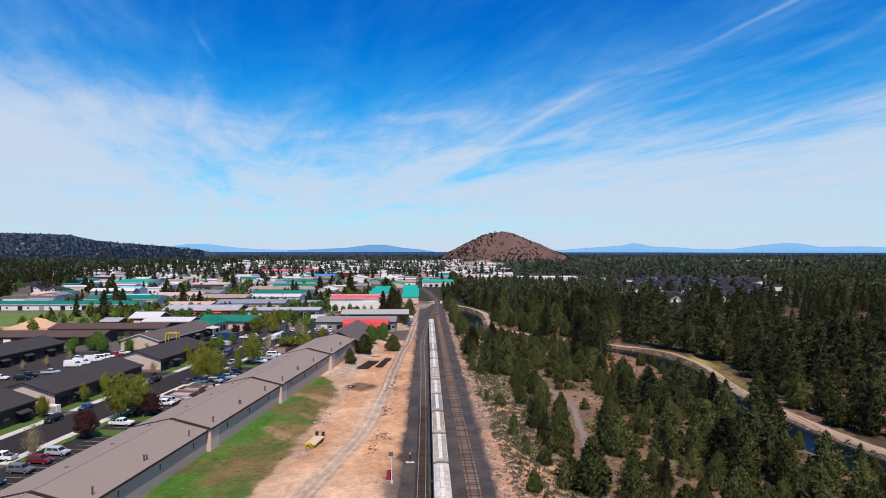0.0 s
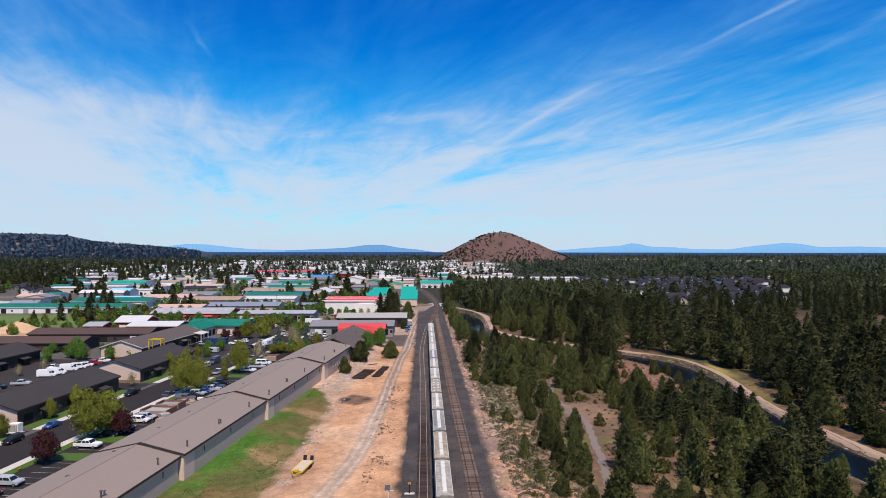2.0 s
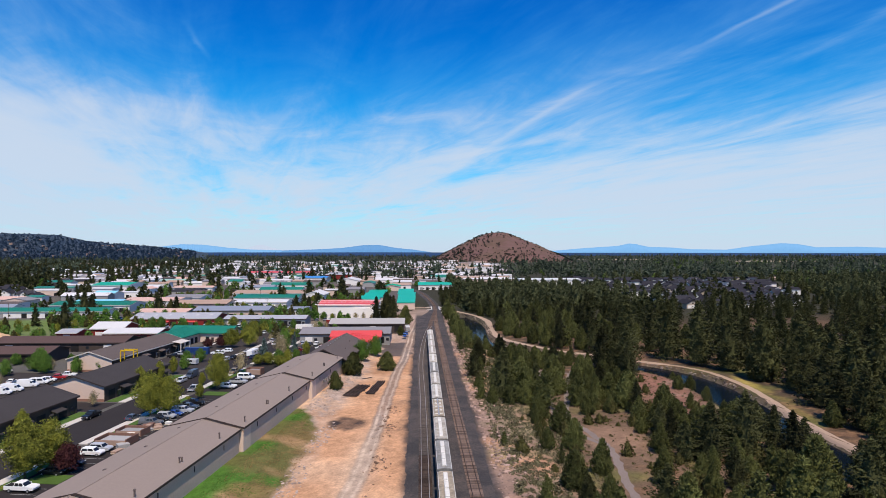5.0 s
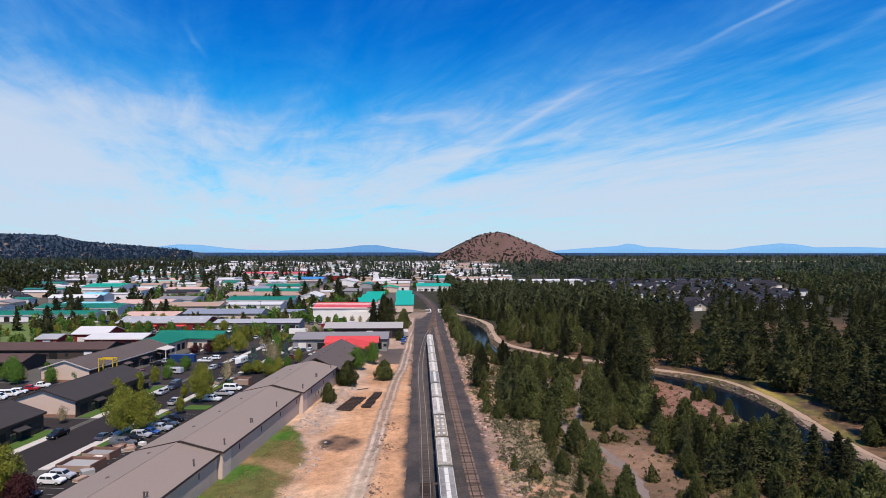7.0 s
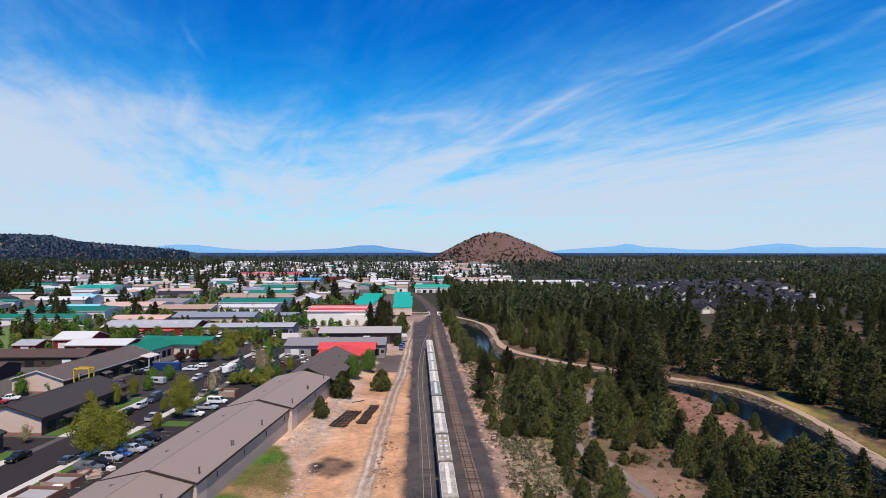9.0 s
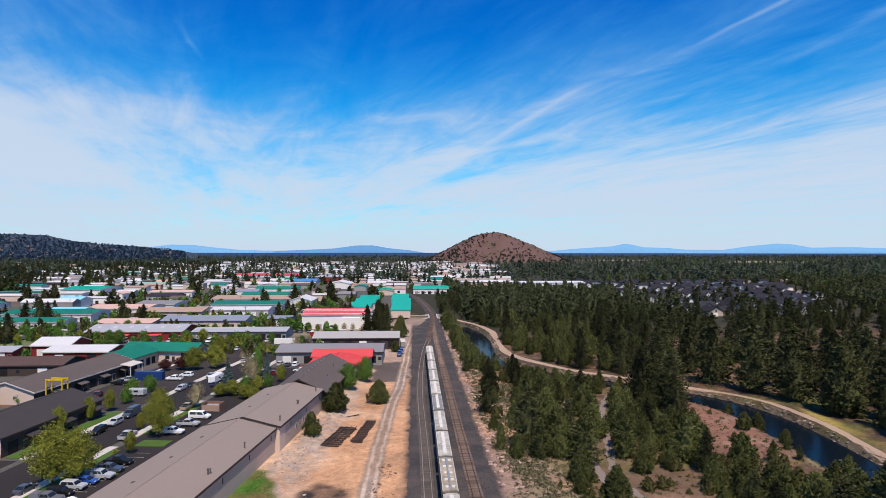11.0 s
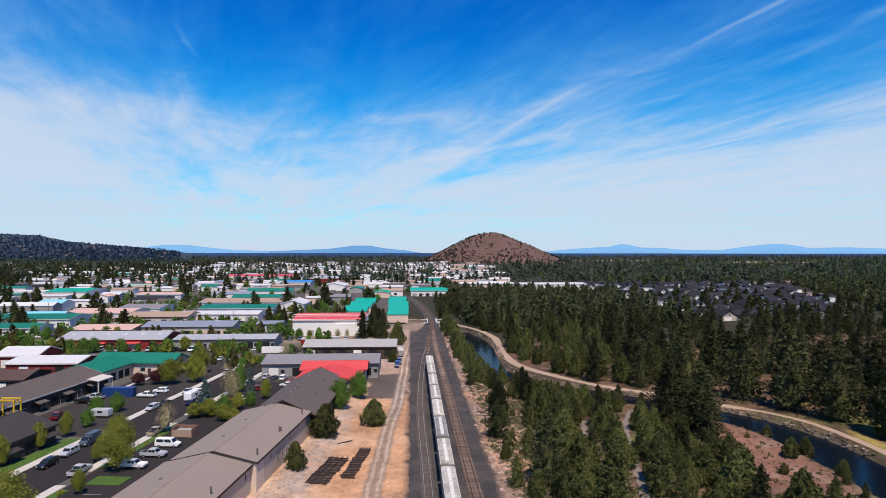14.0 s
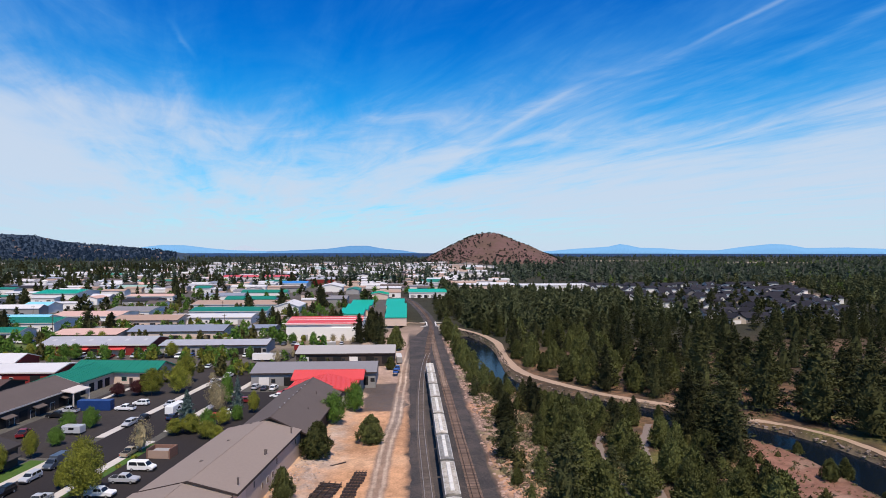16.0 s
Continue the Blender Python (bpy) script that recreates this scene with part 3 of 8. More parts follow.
WATER = mat("canal water", (0.004, 0.008, 0.014), 0.10, 0.1, 0.1, 1.0, 0.16, spec=0.5)
ior(WATER, 1.125)
ribbon("water", dense(CANAL, 3), lambda y: canal_half(y) + 1.6, WATER, "dark blue canal water with small ripples", 0, -3.9, 0, "water", 2)
ribbon("towpath", dense(TOWPATH), lambda y: 1.25 + 0.9 * float(smoothstep(300, 350, y)), mat("pale path gravel", (0.37, 0.265, 0.19), 0.95, 0.2, 0.1, 2.0, 0.2), "pale tan gravel path along the canal", 0.06, None, 0.2)
TRAIL_GRAVEL = mat("trail gravel", (0.20, 0.16, 0.14), 0.95, 0.25, 0.1, 2.0, 0.2)
ribbon("trail", dense(TRAIL), 0.95, TRAIL_GRAVEL, "grey gravel trail winding between junipers", 0.06, None, 0.35)
ribbon("trail", dense(TRAIL_2), 0.85, TRAIL_GRAVEL, "grey gravel side trail between junipers", 0.075, None, 0.35)

# ---------------------------------------------------------------- street and yards
def flat(name, s0, s1, q0, q1, z, material, label, category="road", thick=0.3):
    g = Geo()
    a, b, c, d = town(s0, q0), town(s0, q1), town(s1, q1), town(s1, q0)
    g.loft([[(*p, z - thick) for p in (a, b, c, d)], [(*p, z) for p in (a, b, c, d)]])
    return slab(name, g, material, label, category)


LEVEL = 1.0
flat("street", -120, 262, -6, 6, LEVEL + 0.04, ASPHALT, "smooth dark grey asphalt street")
flat("parking_lot", -120, 128, 8.6, 29, LEVEL + 0.045, ASPHALT, "dark asphalt parking lot with painted stalls", "parking lot")
flat("parking_lot", 128, 185, 8.6, 36, LEVEL + 0.045, ASPHALT, "dark asphalt parking lot beside a brown roofed building", "parking lot")
flat("parking_lot", 119, 212, -34, -8, LEVEL + 0.045, ASPHALT_OLD, "worn asphalt yard with parked trucks and a container", "parking lot")
flat("parking_lot", -40, 117, -74, -31.5, LEVEL + 0.045, ASPHALT_OLD, "worn asphalt lot with rows of white vans", "parking lot")
flat("driveway", 68, 77.5, -31.5, -8, LEVEL + 0.05, ASPHALT, "dark asphalt driveway between two buildings", "driveway")
flat("driveway", 21, 25, -31.5, -8, LEVEL + 0.05, ASPHALT, "narrow dark asphalt driveway", "driveway")
flat("cross_street", 212, 224, -60, 40, LEVEL + 0.048, ASPHALT_OLD, "worn grey asphalt cross street")
for s0, s1, q0, q1 in ((-120, 20, -8.3, -6), (26, 67, -8.3, -6), (78.5, 118, -8.3, -6), (134, 205, -8.3, -6),
                       (-120, -22, 6, 8.2), (-14, 33, 6, 8.2), (41, 88, 6, 8.2), (96, 132, 6, 8.2), (140, 205, 6, 8.2)):
    flat("pavement", s0, s1, q0, q1, LEVEL + 0.17, CONCRETE, "pale concrete pavement with a raised kerb", "pavement")
for s0, s1, q0, q1 in ((-120, 20, -12.2, -8.3), (27, 67, -12.2, -8.3), (79, 117, -12.2, -8.3)):
    flat("lawn", s0, s1, q0, q1, LEVEL + 0.12, LAWN, "mown green lawn strip beside the pavement", "lawn")
for s0, s1 in ((-120, -24), (-12, 31), (43, 86), (98, 130)):
    flat("lawn", s0, s1, 8.2, 10.2, LEVEL + 0.12, LAWN, "narrow green lawn strip with low hedges", "lawn")
for s0 in (8, 20, 72, 91):
    flat("parking_island", s0 - 2.2, s0 + 2.2, 11.4, 18.5, LEVEL + 0.19, LAWN, "kerbed grass island between parking stalls", "parking island")
for s0, q0, s1, q1 in ((-120, -15, -86, -12.2), (-120, 27.3, 124, 29.0), (160, -31.5, 200, -30)):
    flat("pavement", s0, s1, q0, q1, LEVEL + 0.15, CONCRETE, "pale concrete walk along a building", "pavement")
STALL_PAINT = mat("worn stall paint", (0.30, 0.30, 0.29), 0.8, 0.3)
WHITE_PAINT = mat("white road paint", (0.62, 0.62, 0.60), 0.8, 0.2)
for i in range(60):
    s0 = -78 + i * 2.75
    if not any(abs(s0 - k) < 3 for k in (8, 20, 72, 91)) and not (33 < s0 < 41 or 88 < s0 < 96):
        tagged(flat("stall_line", s0, s0 + 0.12, 13.0, 18, LEVEL + 0.052, STALL_PAINT, "white painted parking stall line", "marking", 0.008), "", "", "stall lines")

# ---------------------------------------------------------------- railway
bed = Geo()
rows = []
for p in dense(RAIL_R, 1.5):
    y = p[1]
    lo, hi = (-7.2 if y < 440 else -7.2 + (y - 440) * 0.17), 9.2
    if y > 495:
        lo, hi = p[0] - 3.4, p[0] + 3.4
    w = 0.22 * math.sin(y * 0.21) + 0.16 * math.sin(y * 0.83) + 0.12 * math.sin(y * 2.3)
    rows.append([(lo - 1.2 + w, y, -0.25 if y < 505 else -0.1), (lo + w * 0.6, y, 0.14), (0.5 * (lo + hi), y, 0.18), (hi - w * 0.5, y, 0.14), (hi + 1.0 - w, y, -0.35 if y < 505 else -0.1)])
for a, b in zip(rows[:-1], rows[1:]):
    for k in range(4):
        bed.poly([a[k], a[k + 1], b[k + 1], b[k]])
slab("railway_bed", bed, BALLAST, "dark grey crushed stone railway bed", "railway bed")


def sleepers_and_rails(line, label, start, stop, near):
    steel = RAIL_WORN if "siding" in label else RAIL
    track = thing("railway_track", pose(0, 0, 0), label, "railway track", "", "structure")
    line = dense(line, 0.25)
    tan = np.gradient(line, axis=0)
    tan /= np.linalg.norm(tan, axis=1)[:, None]
    for side in (-0.75, 0.75):
        g = Geo()
        rings = []
        for p, t in list(zip(line, tan))[::16]:
            if start <= p[1] <= stop:
                nx, ny = t[1], -t[0]
                rings.append([(p[0] + nx * (side + o), p[1] + ny * (side + o), z) for o, z in ((-0.07, 0.27), (0.07, 0.27), (0.04, 0.44), (-0.04, 0.44))])
        part("rail", g.loft(rings), steel, track)
    wood = TIE_GREY if "siding" in label else TIE
    tie = Geo().box(-1.3, -0.115, 0.10, 1.3, 0.115, 0.285).mesh("sleeper", wood)
    brown = Geo().box(-1.3, -0.115, 0.10, 1.3, 0.115, 0.285).mesh("sleeper", TIE_OLD if "siding" in label else TIE)
    rest, rng = Geo(), random.Random(5)
    for k, (p, t) in enumerate(zip(line, tan)):
        if k % 2 or not start <= p[1] <= stop:
            continue
        a = math.atan2(t[0], t[1]) + rng.uniform(-0.012, 0.012)
        sunk = -0.085 if "siding" in label and p[1] > 172 else 0.0
        m = Matrix.Translation((p[0] + rng.uniform(-0.06, 0.06), p[1] + rng.uniform(-0.03, 0.03), sunk)) @ Matrix.Rotation(-a, 4, "Z")
        if near[0] <= p[1] < near[1]:
            ob = part("sleeper", brown if p[1] < 172 else tie, None, track)
            ob.matrix_basis = m
        elif k % 4 == 0 or p[1] < 330:
            i = len(rest.v)
            rest.v.extend(tuple(m @ v.co) for v in tie.vertices)
            rest.f.extend(tuple(i + j for j in f.vertices) for f in tie.polygons)
    if rest.f:
        tagged(part("sleepers", rest, wood, track, "weathered brown wooden sleepers"), kind="stuff")


SLEEPERS = [(RAIL_L, "siding track with closely laid weathered sleepers", 20, 400, (92, 196)),
            (RAIL_M, "main track under a freight train", 20, 505, (352, 372)),
            (RAIL_R, "rusty side track on brown sleepers", 20, 850, (92, 196))]

ribbon("track_ballast", dense([p for p in RAIL_R.tolist() if 272 < p[1] < 500], 1.5), 1.05, mat("pale track ballast", (0.36, 0.27, 0.21), 0.95, 0.45, 0.15, 1.6, 0.4), "pale brown ballast between the rails", 0.205, 0.0, 0.25, "ballast", 2)

# bridge over the canal
bridge = thing("railway_bridge", pose(6.2, 511, 0), "short concrete railway bridge with pale side walls", "bridge")
part("deck", Geo().box(-3.2, -9, -0.9, 3.2, 9, 0.12), ASPHALT_OLD, bridge)
for x in (-3.0, 2.6):
    part("parapet", Geo().box(x, -9, 0.1, x + 0.5, 9, 1.0), WHITE_WALL, bridge, "pale concrete side wall")
for sx in (-1, 1):
    for y in (-9, 9):
        part("wing_wall", Geo().loft([[(sx * 3.1, y - 0.2, -2.0), (sx * 3.1, y + 0.2, -2.0), (sx * 3.1, y + 0.2, 0.95), (sx * 3.1, y - 0.2, 0.95)], [(sx * 7.5, y * 1.25 - 0.2, -3.0), (sx * 7.5, y * 1.25 + 0.2, -3.0), (sx * 7.5, y * 1.25 + 0.2, 0.15), (sx * 7.5, y * 1.25 - 0.2, 0.15)]]), CONCRETE, bridge, "pale concrete wing wall")
for y in (-8.5, 7.5):
    part("abutment", Geo().box(-3.6, y, -6, 3.6, y + 1, -0.7), CONCRETE, bridge)
for y in (-9, 9):
    for x in (-3.3, 3.3):
        part("post", Geo().tube((x, y, 0), (x, y, 1.5), 0.12), WHITE_PAINT, bridge, "white marker post")


def hopper_car(y, tint, rng, trough):
    """A covered hopper wagon: curved sides, sloped end sheets, roof with hatches and walkways."""
    car = thing("hopper_wagon", pose(0, y, 0.44), f"{tint[0]} covered hopper wagon with roof hatches", "rail wagon", "freight train wagons")
    L = 16.9
    # side colour cut to 0.4 of the tint, standing in for the shaded flank
    side = mat(tint[0] + " shaded wagon paint", tuple(c * 0.4 for c in tint[1]), 0.6, 0.3, 0.25, 2.0, 0.1)
    top = mat(tint[0] + " wagon roof", tuple(c * m for c, m in zip(tint[1], (0.80, 0.76, 0.69))), 0.65, 0.5, 0.35, 1.6, 0.05, col2=tuple(c * m for c, m in zip(tint[1], (1.0, 0.97, 0.92))))
    section = [(-0.9, 0.75), (-1.35, 1.2), (-1.55, 1.9), (-1.57, 2.8), (-1.48, 3.5), (-1.38, 3.82), (1.38, 3.82), (1.48, 3.5), (1.57, 2.8), (1.55, 1.9), (1.35, 1.2), (0.9, 0.75)]
    rings = []
    for yy, lift in ((-L / 2, 2.6), (-L / 2 + 1.9, 0.9), (-L / 2 + 2.6, 0.0), (L / 2 - 2.6, 0.0), (L / 2 - 1.9, 0.9), (L / 2, 2.6)):
        rings.append([(x, yy, max(z, 0.75 + lift)) for x, z in section])
    part("body", Geo().loft(rings), side, car, "", True)
    arch = [(-1.42, 3.80), (-1.42, 3.87), (-0.9, 4.02), (0, 4.08), (0.9, 4.02), (1.42, 3.87), (1.42, 3.80)]
    part("roof", Geo().loft([[(x, yy, z) for x, z in arch] for yy in (-L / 2 - 0.05, L / 2 + 0.05)]), top, car)
    for x in (-1.40, 1.30):
        part("eave_rail", Geo().box(x, -L / 2 - 0.05, 3.86, x + 0.10, L / 2 + 0.05, 3.93), mat("worn white edge", (0.50, 0.49, 0.46), 0.6, 0.3), car)
    pale = mat("pale hatch cover", (0.64, 0.61, 0.55), 0.6, 0.3, 0.4, 1.5)
    if trough:
        for k in range(4):
            y0 = -L / 2 + 1.0 + k * (L - 2.0) / 4
            part("hatch", Geo().loft([[(-0.42, y0 + a, 4.05), (0.42, y0 + a, 4.05), (0.34, y0 + a, 4.24), (-0.34, y0 + a, 4.24)] for a in (0.12, (L - 2.0) / 4 - 0.12)]), pale, car, "long white trough hatch cover")
    else:
        for k in range(10):
            y0 = -L / 2 + 1.5 + (k // 2) * (L - 3.0) / 4
            part("hatch", Geo().tube((-0.55 + 1.1 * (k % 2), y0, 4.0), (-0.55 + 1.1 * (k % 2), y0, 4.2), 0.36, 0.3, 10), pale, car, "round white hatch cover")
        part("walkway", Geo().box(-0.14, -L / 2, 4.1, 0.14, L / 2, 4.17), METAL, car, "grey grating walkway")
    for sgn in (-1, 1):
        e = sgn * (L / 2)
        part("end_platform", Geo().box(-1.35, e - 0.1 * sgn, 0.85, 1.35, e + 0.45 * sgn, 1.0) if sgn > 0 else Geo().box(-1.35, e - 0.45, 0.85, 1.35, e + 0.1, 1.0), BLACK, car)
        part("coupler", Geo().box(-0.15, min(e, e + 0.55 * sgn), 0.6, 0.15, max(e, e + 0.55 * sgn), 0.85), BLACK, car)
        bogie = part("bogie", Geo().box(-1.1, sgn * 6.3 - 1.3, 0.35, -0.95, sgn * 6.3 + 1.3, 0.7).box(0.95, sgn * 6.3 - 1.3, 0.35, 1.1, sgn * 6.3 + 1.3, 0.7).box(-1, sgn * 6.3 - 0.2, 0.4, 1, sgn * 6.3 + 0.2, 0.75), BLACK, car)
        for w in (-0.9, 0.9):
            part("wheelset", Geo().tube((-0.82, sgn * 6.3 + w, 0.42), (-0.68, sgn * 6.3 + w, 0.42), 0.42, 0.42, 14).tube((0.68, sgn * 6.3 + w, 0.42), (0.82, sgn * 6.3 + w, 0.42), 0.42, 0.42, 14).tube((-0.7, sgn * 6.3 + w, 0.42), (0.7, sgn * 6.3 + w, 0.42), 0.09), RAIL, bogie)
    for k in range(3):
        y0 = -3.9 + k * 3.9
        part("discharge_chute", Geo().loft([[(-0.9, y0 - 1.3, 0.8), (0.9, y0 - 1.3, 0.8), (0.9, y0 + 1.3, 0.8), (-0.9, y0 + 1.3, 0.8)], [(-0.35, y0 - 0.4, 0.2), (0.35, y0 - 0.4, 0.2), (0.35, y0 + 0.4, 0.2), (-0.35, y0 + 0.4, 0.2)]]), side, car)


TINTS = [("light grey", (0.40, 0.375, 0.335)), ("weathered white", (0.52, 0.49, 0.44)), ("warm beige", (0.36, 0.31, 0.24)), ("dull grey", (0.26, 0.26, 0.255)), ("pale grey", (0.44, 0.42, 0.385))]
rng_t = random.Random(11)
y_car, order = 344.0, [1, 0, 4, 0, 1, 3, 0, 4, 2, 0, 3, 2, 0, 1, 0, 4]
for k, o in enumerate(order):
    hopper_car(y_car - 18.35 * k, TINTS[o], rng_t, k not in (8,))

# ---------------------------------------------------------------- buildings


def building(label, x, y, heading, length, width, eave, rise, wall, roof, over=0.6, base=LEVEL, flip=0, trim=TRIM_DARK, sash=None, doors=(), name="building", category="building", plain=False, shed=False):
    """A hall with a pitched roof. Its long axis points to heading (degrees clockwise from the line of flight); x, y is its centre.
    doors: (side, position along, width, height, sill, material key) with side E, W, S or N of the hall itself."""
    b = thing(name, pose(x, y, base, 0, 0, -heading), label, category)
    hl, hw = length / 2, width / 2
    r = eave + rise
    rx = 0.0 if not shed else -hw
    sect = [(-hw, -1.2), (hw, -1.2), (hw, eave), (rx, r), (-hw, eave)] if not shed else [(-hw, -1.2), (hw, -1.2), (hw, eave), (-hw, r)]
    part("wall", Geo().loft([[(a, yy, z) for a, z in sect] for yy in (-hl, hl)]), wall, b)
    th = 0.22
    slope = rise / (hw if not shed else width)
    for sgn in ((-1, 1) if not shed else (1,)):
        e = sgn * (hw + over)
        ez = eave - over * slope
        x0, z0 = (rx, r) if not shed else (-hw - over, r + over * slope)
        pts = [(x0, z0), (e, ez), (e, ez + th), (x0, z0 + th)]
        part("roof", Geo().loft([[(a, yy, z) for a, z in pts] for yy in (-hl - over, hl + over)]), roof, b)
        if not plain:
            part("fascia", Geo().box(min(e, e + 0.06 * sgn), -hl - over, ez - 0.22, max(e, e + 0.06 * sgn), hl + over, ez + th), trim, b)
    if not plain:
        for yy in (-hl - over - 0.06, hl + over):
            g = Geo()
            if shed:
                tops = [(-hw - over, r + over * slope), (hw + over, eave - over * slope)]
            else:
                tops = [(-hw - over, eave - over * slope), (0, r), (hw + over, eave - over * slope)]
            pts = [(a, z + th + 0.02) for a, z in tops] + [(a, z - 0.12) for a, z in reversed(tops)]
            g.loft([[(a, yy + o, z) for a, z in pts] for o in (0, 0.06)])
            part("gable_trim", g, trim, b)
        if not shed:
            part("ridge_cap", Geo().box(-0.18, -hl - over, r + th - 0.06, 0.18, hl + over, r + th + 0.04), roof, b)
    if roof in (GREEN_ROOF, TEAL_ROOF, RED_ROOF, STEEL_ROOF) and not plain and not shed:
        g = Geo()
        for yy in np.arange(-hl - over + 0.4, hl + over, 1.3):
            for sgn in (-1, 1):
                e, ez = sgn * (hw + over), eave - over * slope
                g.loft([[(0, yy, r + th), (e, yy, ez + th), (e, yy, ez + th + 0.1), (0, yy, r + th + 0.1)], [(0, yy + 0.12, r + th), (e, yy + 0.12, ez + th), (e, yy + 0.12, ez + th + 0.1), (0, yy + 0.12, r + th + 0.1)]])
        tagged(part("roof_seams", g, roof, b), kind="stuff")
    for side, pos, w, h, sill, key in doors:
        m, nm, lab = {"d": (DARK, "door", "dark open doorway"), "w": (GLASS, "window", "dark glass window"), "r": (WHITE_WALL, "roller_door", "white roller door"), "b": (TRIM_DARK, "door", "dark brown door"), "g": (GREY_WALL, "roller_door", "grey roller door")}[key]
        t, fr = 0.05, 0.12
        if side in "EW":
            sg = 1 if side == "E" else -1
            def bx(p0, p1, z0, z1, o, sg=sg):
                return Geo().box(min(sg * hw, sg * (hw + o)), p0, z0, max(sg * hw, sg * (hw + o)), p1, z1)
        else:
            sg = 1 if side == "N" else -1
            def bx(p0, p1, z0, z1, o, sg=sg):
                return Geo().box(p0, min(sg * hl, sg * (hl + o)), z0, p1, max(sg * hl, sg * (hl + o)), z1)
        if key == "w":
            fo = part("window", bx(pos - w / 2 - fr, pos + w / 2 + fr, sill - fr, sill + h + fr, t), sash or trim, b)
            part("pane", bx(pos - w / 2, pos + w / 2, sill, sill + h, t + 0.02), m, fo, "dark glass")
        else:
            part(nm, bx(pos - w / 2, pos + w / 2, sill, sill + h, t), m, b, lab)
    return b


def vent(b, x, y, z, h=0.9, r=0.11):
    v = part("vent_pipe", Geo().tube((x, y, z - 0.3), (x, y, z + h), r), UMBER_ROOF, b, "brown roof vent pipe")
    part("cap", Geo().tube((x, y, z + h), (x, y, z + h + 0.18), r * 1.8, r * 1.2), UMBER_ROOF, v)
    part("flashing", Geo().box(x - 0.3, y - 0.3, z - 0.12, x + 0.3, y + 0.3, z + 0.06), GREY_ROOF, v)


# the long taupe storage row, four stepped units
UNITS = [(-112, -42.0, 43.3, 4.2), (-41.4, -3.0, 44.0, 4.6), (-2.4, 38.3, 44.8, 5.0), (38.9, 86.9, 45.5, 5.35), (87.5, 124.2, 46.4, 5.7)]
for s0, s1, q1, eave in UNITS:
    cx, cy = town((s0 + s1) / 2, q1 - 8.3)
    L = s1 - s0
    doors = [("W", p, 3.2, 3.0, 0.0, "r") for p in np.arange(-L / 2 + 3, L / 2 - 2, 6.5)]
    if s0 > 80:
        doors += [("E", p, 0.9, 1.1, 1.9, "w") for p in (-6.0, -3.2, -0.2)]
    b = building("long low storage building with taupe metal walls and roof", cx, cy, 6.6, L, 16.6, eave, 1.9, TAUPE_WALL, TAUPE_ROOF, 0.35, doors=doors, name="storage_building", sash=TRIM_PALE)
    for k, p in enumerate(np.arange(-L / 2 + 3.0, L / 2 - 1, 15.0)):
        vent(b, 7.4 - 0.6 * (k % 2), float(p), eave + 0.35, 1.15, 0.15)
        if k % 2:
            vent(b, 6.9, float(p) + 0.7, eave + 0.45, 0.8, 0.13)
    for p in np.arange(-L / 2 + 8, L / 2 - 2, 12.5):
        part("wall_vent", Geo().box(8.3, float(p), eave - 2.0, 8.42, float(p) + 0.16, eave - 0.9), TRIM_DARK, b)
        part("ridge_vent", Geo().box(-3.2, float(p) + 3, eave + 1.25, -2.7, float(p) + 3.6, eave + 1.55), UMBER_ROOF, b)
    part("panel", Geo().box(-8.3, -L / 2 - 0.04, 0, 8.3, -L / 2 + 0.02, eave), BEIGE_WALL, b, "pale beige end wall panel")
    part("panel", Geo().box(8.28, -L / 2 + 0.02, 0, 8.36, -L / 2 + 4.0, eave - 0.2), BEIGE_WALL, b, "pale beige side wall panel")

# brown house at the end of the row
b = building("building with a steep dark brown shingle roof", -38.0, 280.5, 4, 42, 16.0, 4.8, 3.7, BROWN_WALL, UMBER_ROOF, 0.9, doors=[("W", 4, 2.5, 2.4, 0, "d"), ("W", -6, 2.0, 1.4, 1.0, "w"), ("E", 3, 2.2, 1.3, 1.2, "w"), ("E", -8, 2.2, 1.3, 1.2, "w"), ("S", 0, 3, 2.6, 0, "d")])
for k in range(7):
    part("ridge_vent", Geo().box(-0.16, -14 + k * 4.2, 8.62, 0.16, -13.7 + k * 4.2, 8.92), METAL, b, "small metal ridge vent")
vent(b, 4, 8, 6.7)
vent(b, 5, -6, 6.2, 0.5)
b = building("low building with a bright red metal gable roof", -34.5, 309, 2, 15, 19, 4.6, 2.0, GREY_WALL, RED_ROOF, 0.8, trim=RED_ROOF, doors=[("E", 0, 2, 2.2, 0, "d"), ("W", 0, 5, 2.6, 0, "w")])
b = building("low building with a broad bright red metal roof", -34.2, 323, 90, 21.5, 11, 5.2, 1.6, GREY_WALL, RED_ROOF, 0.9, trim=RED_ROOF)

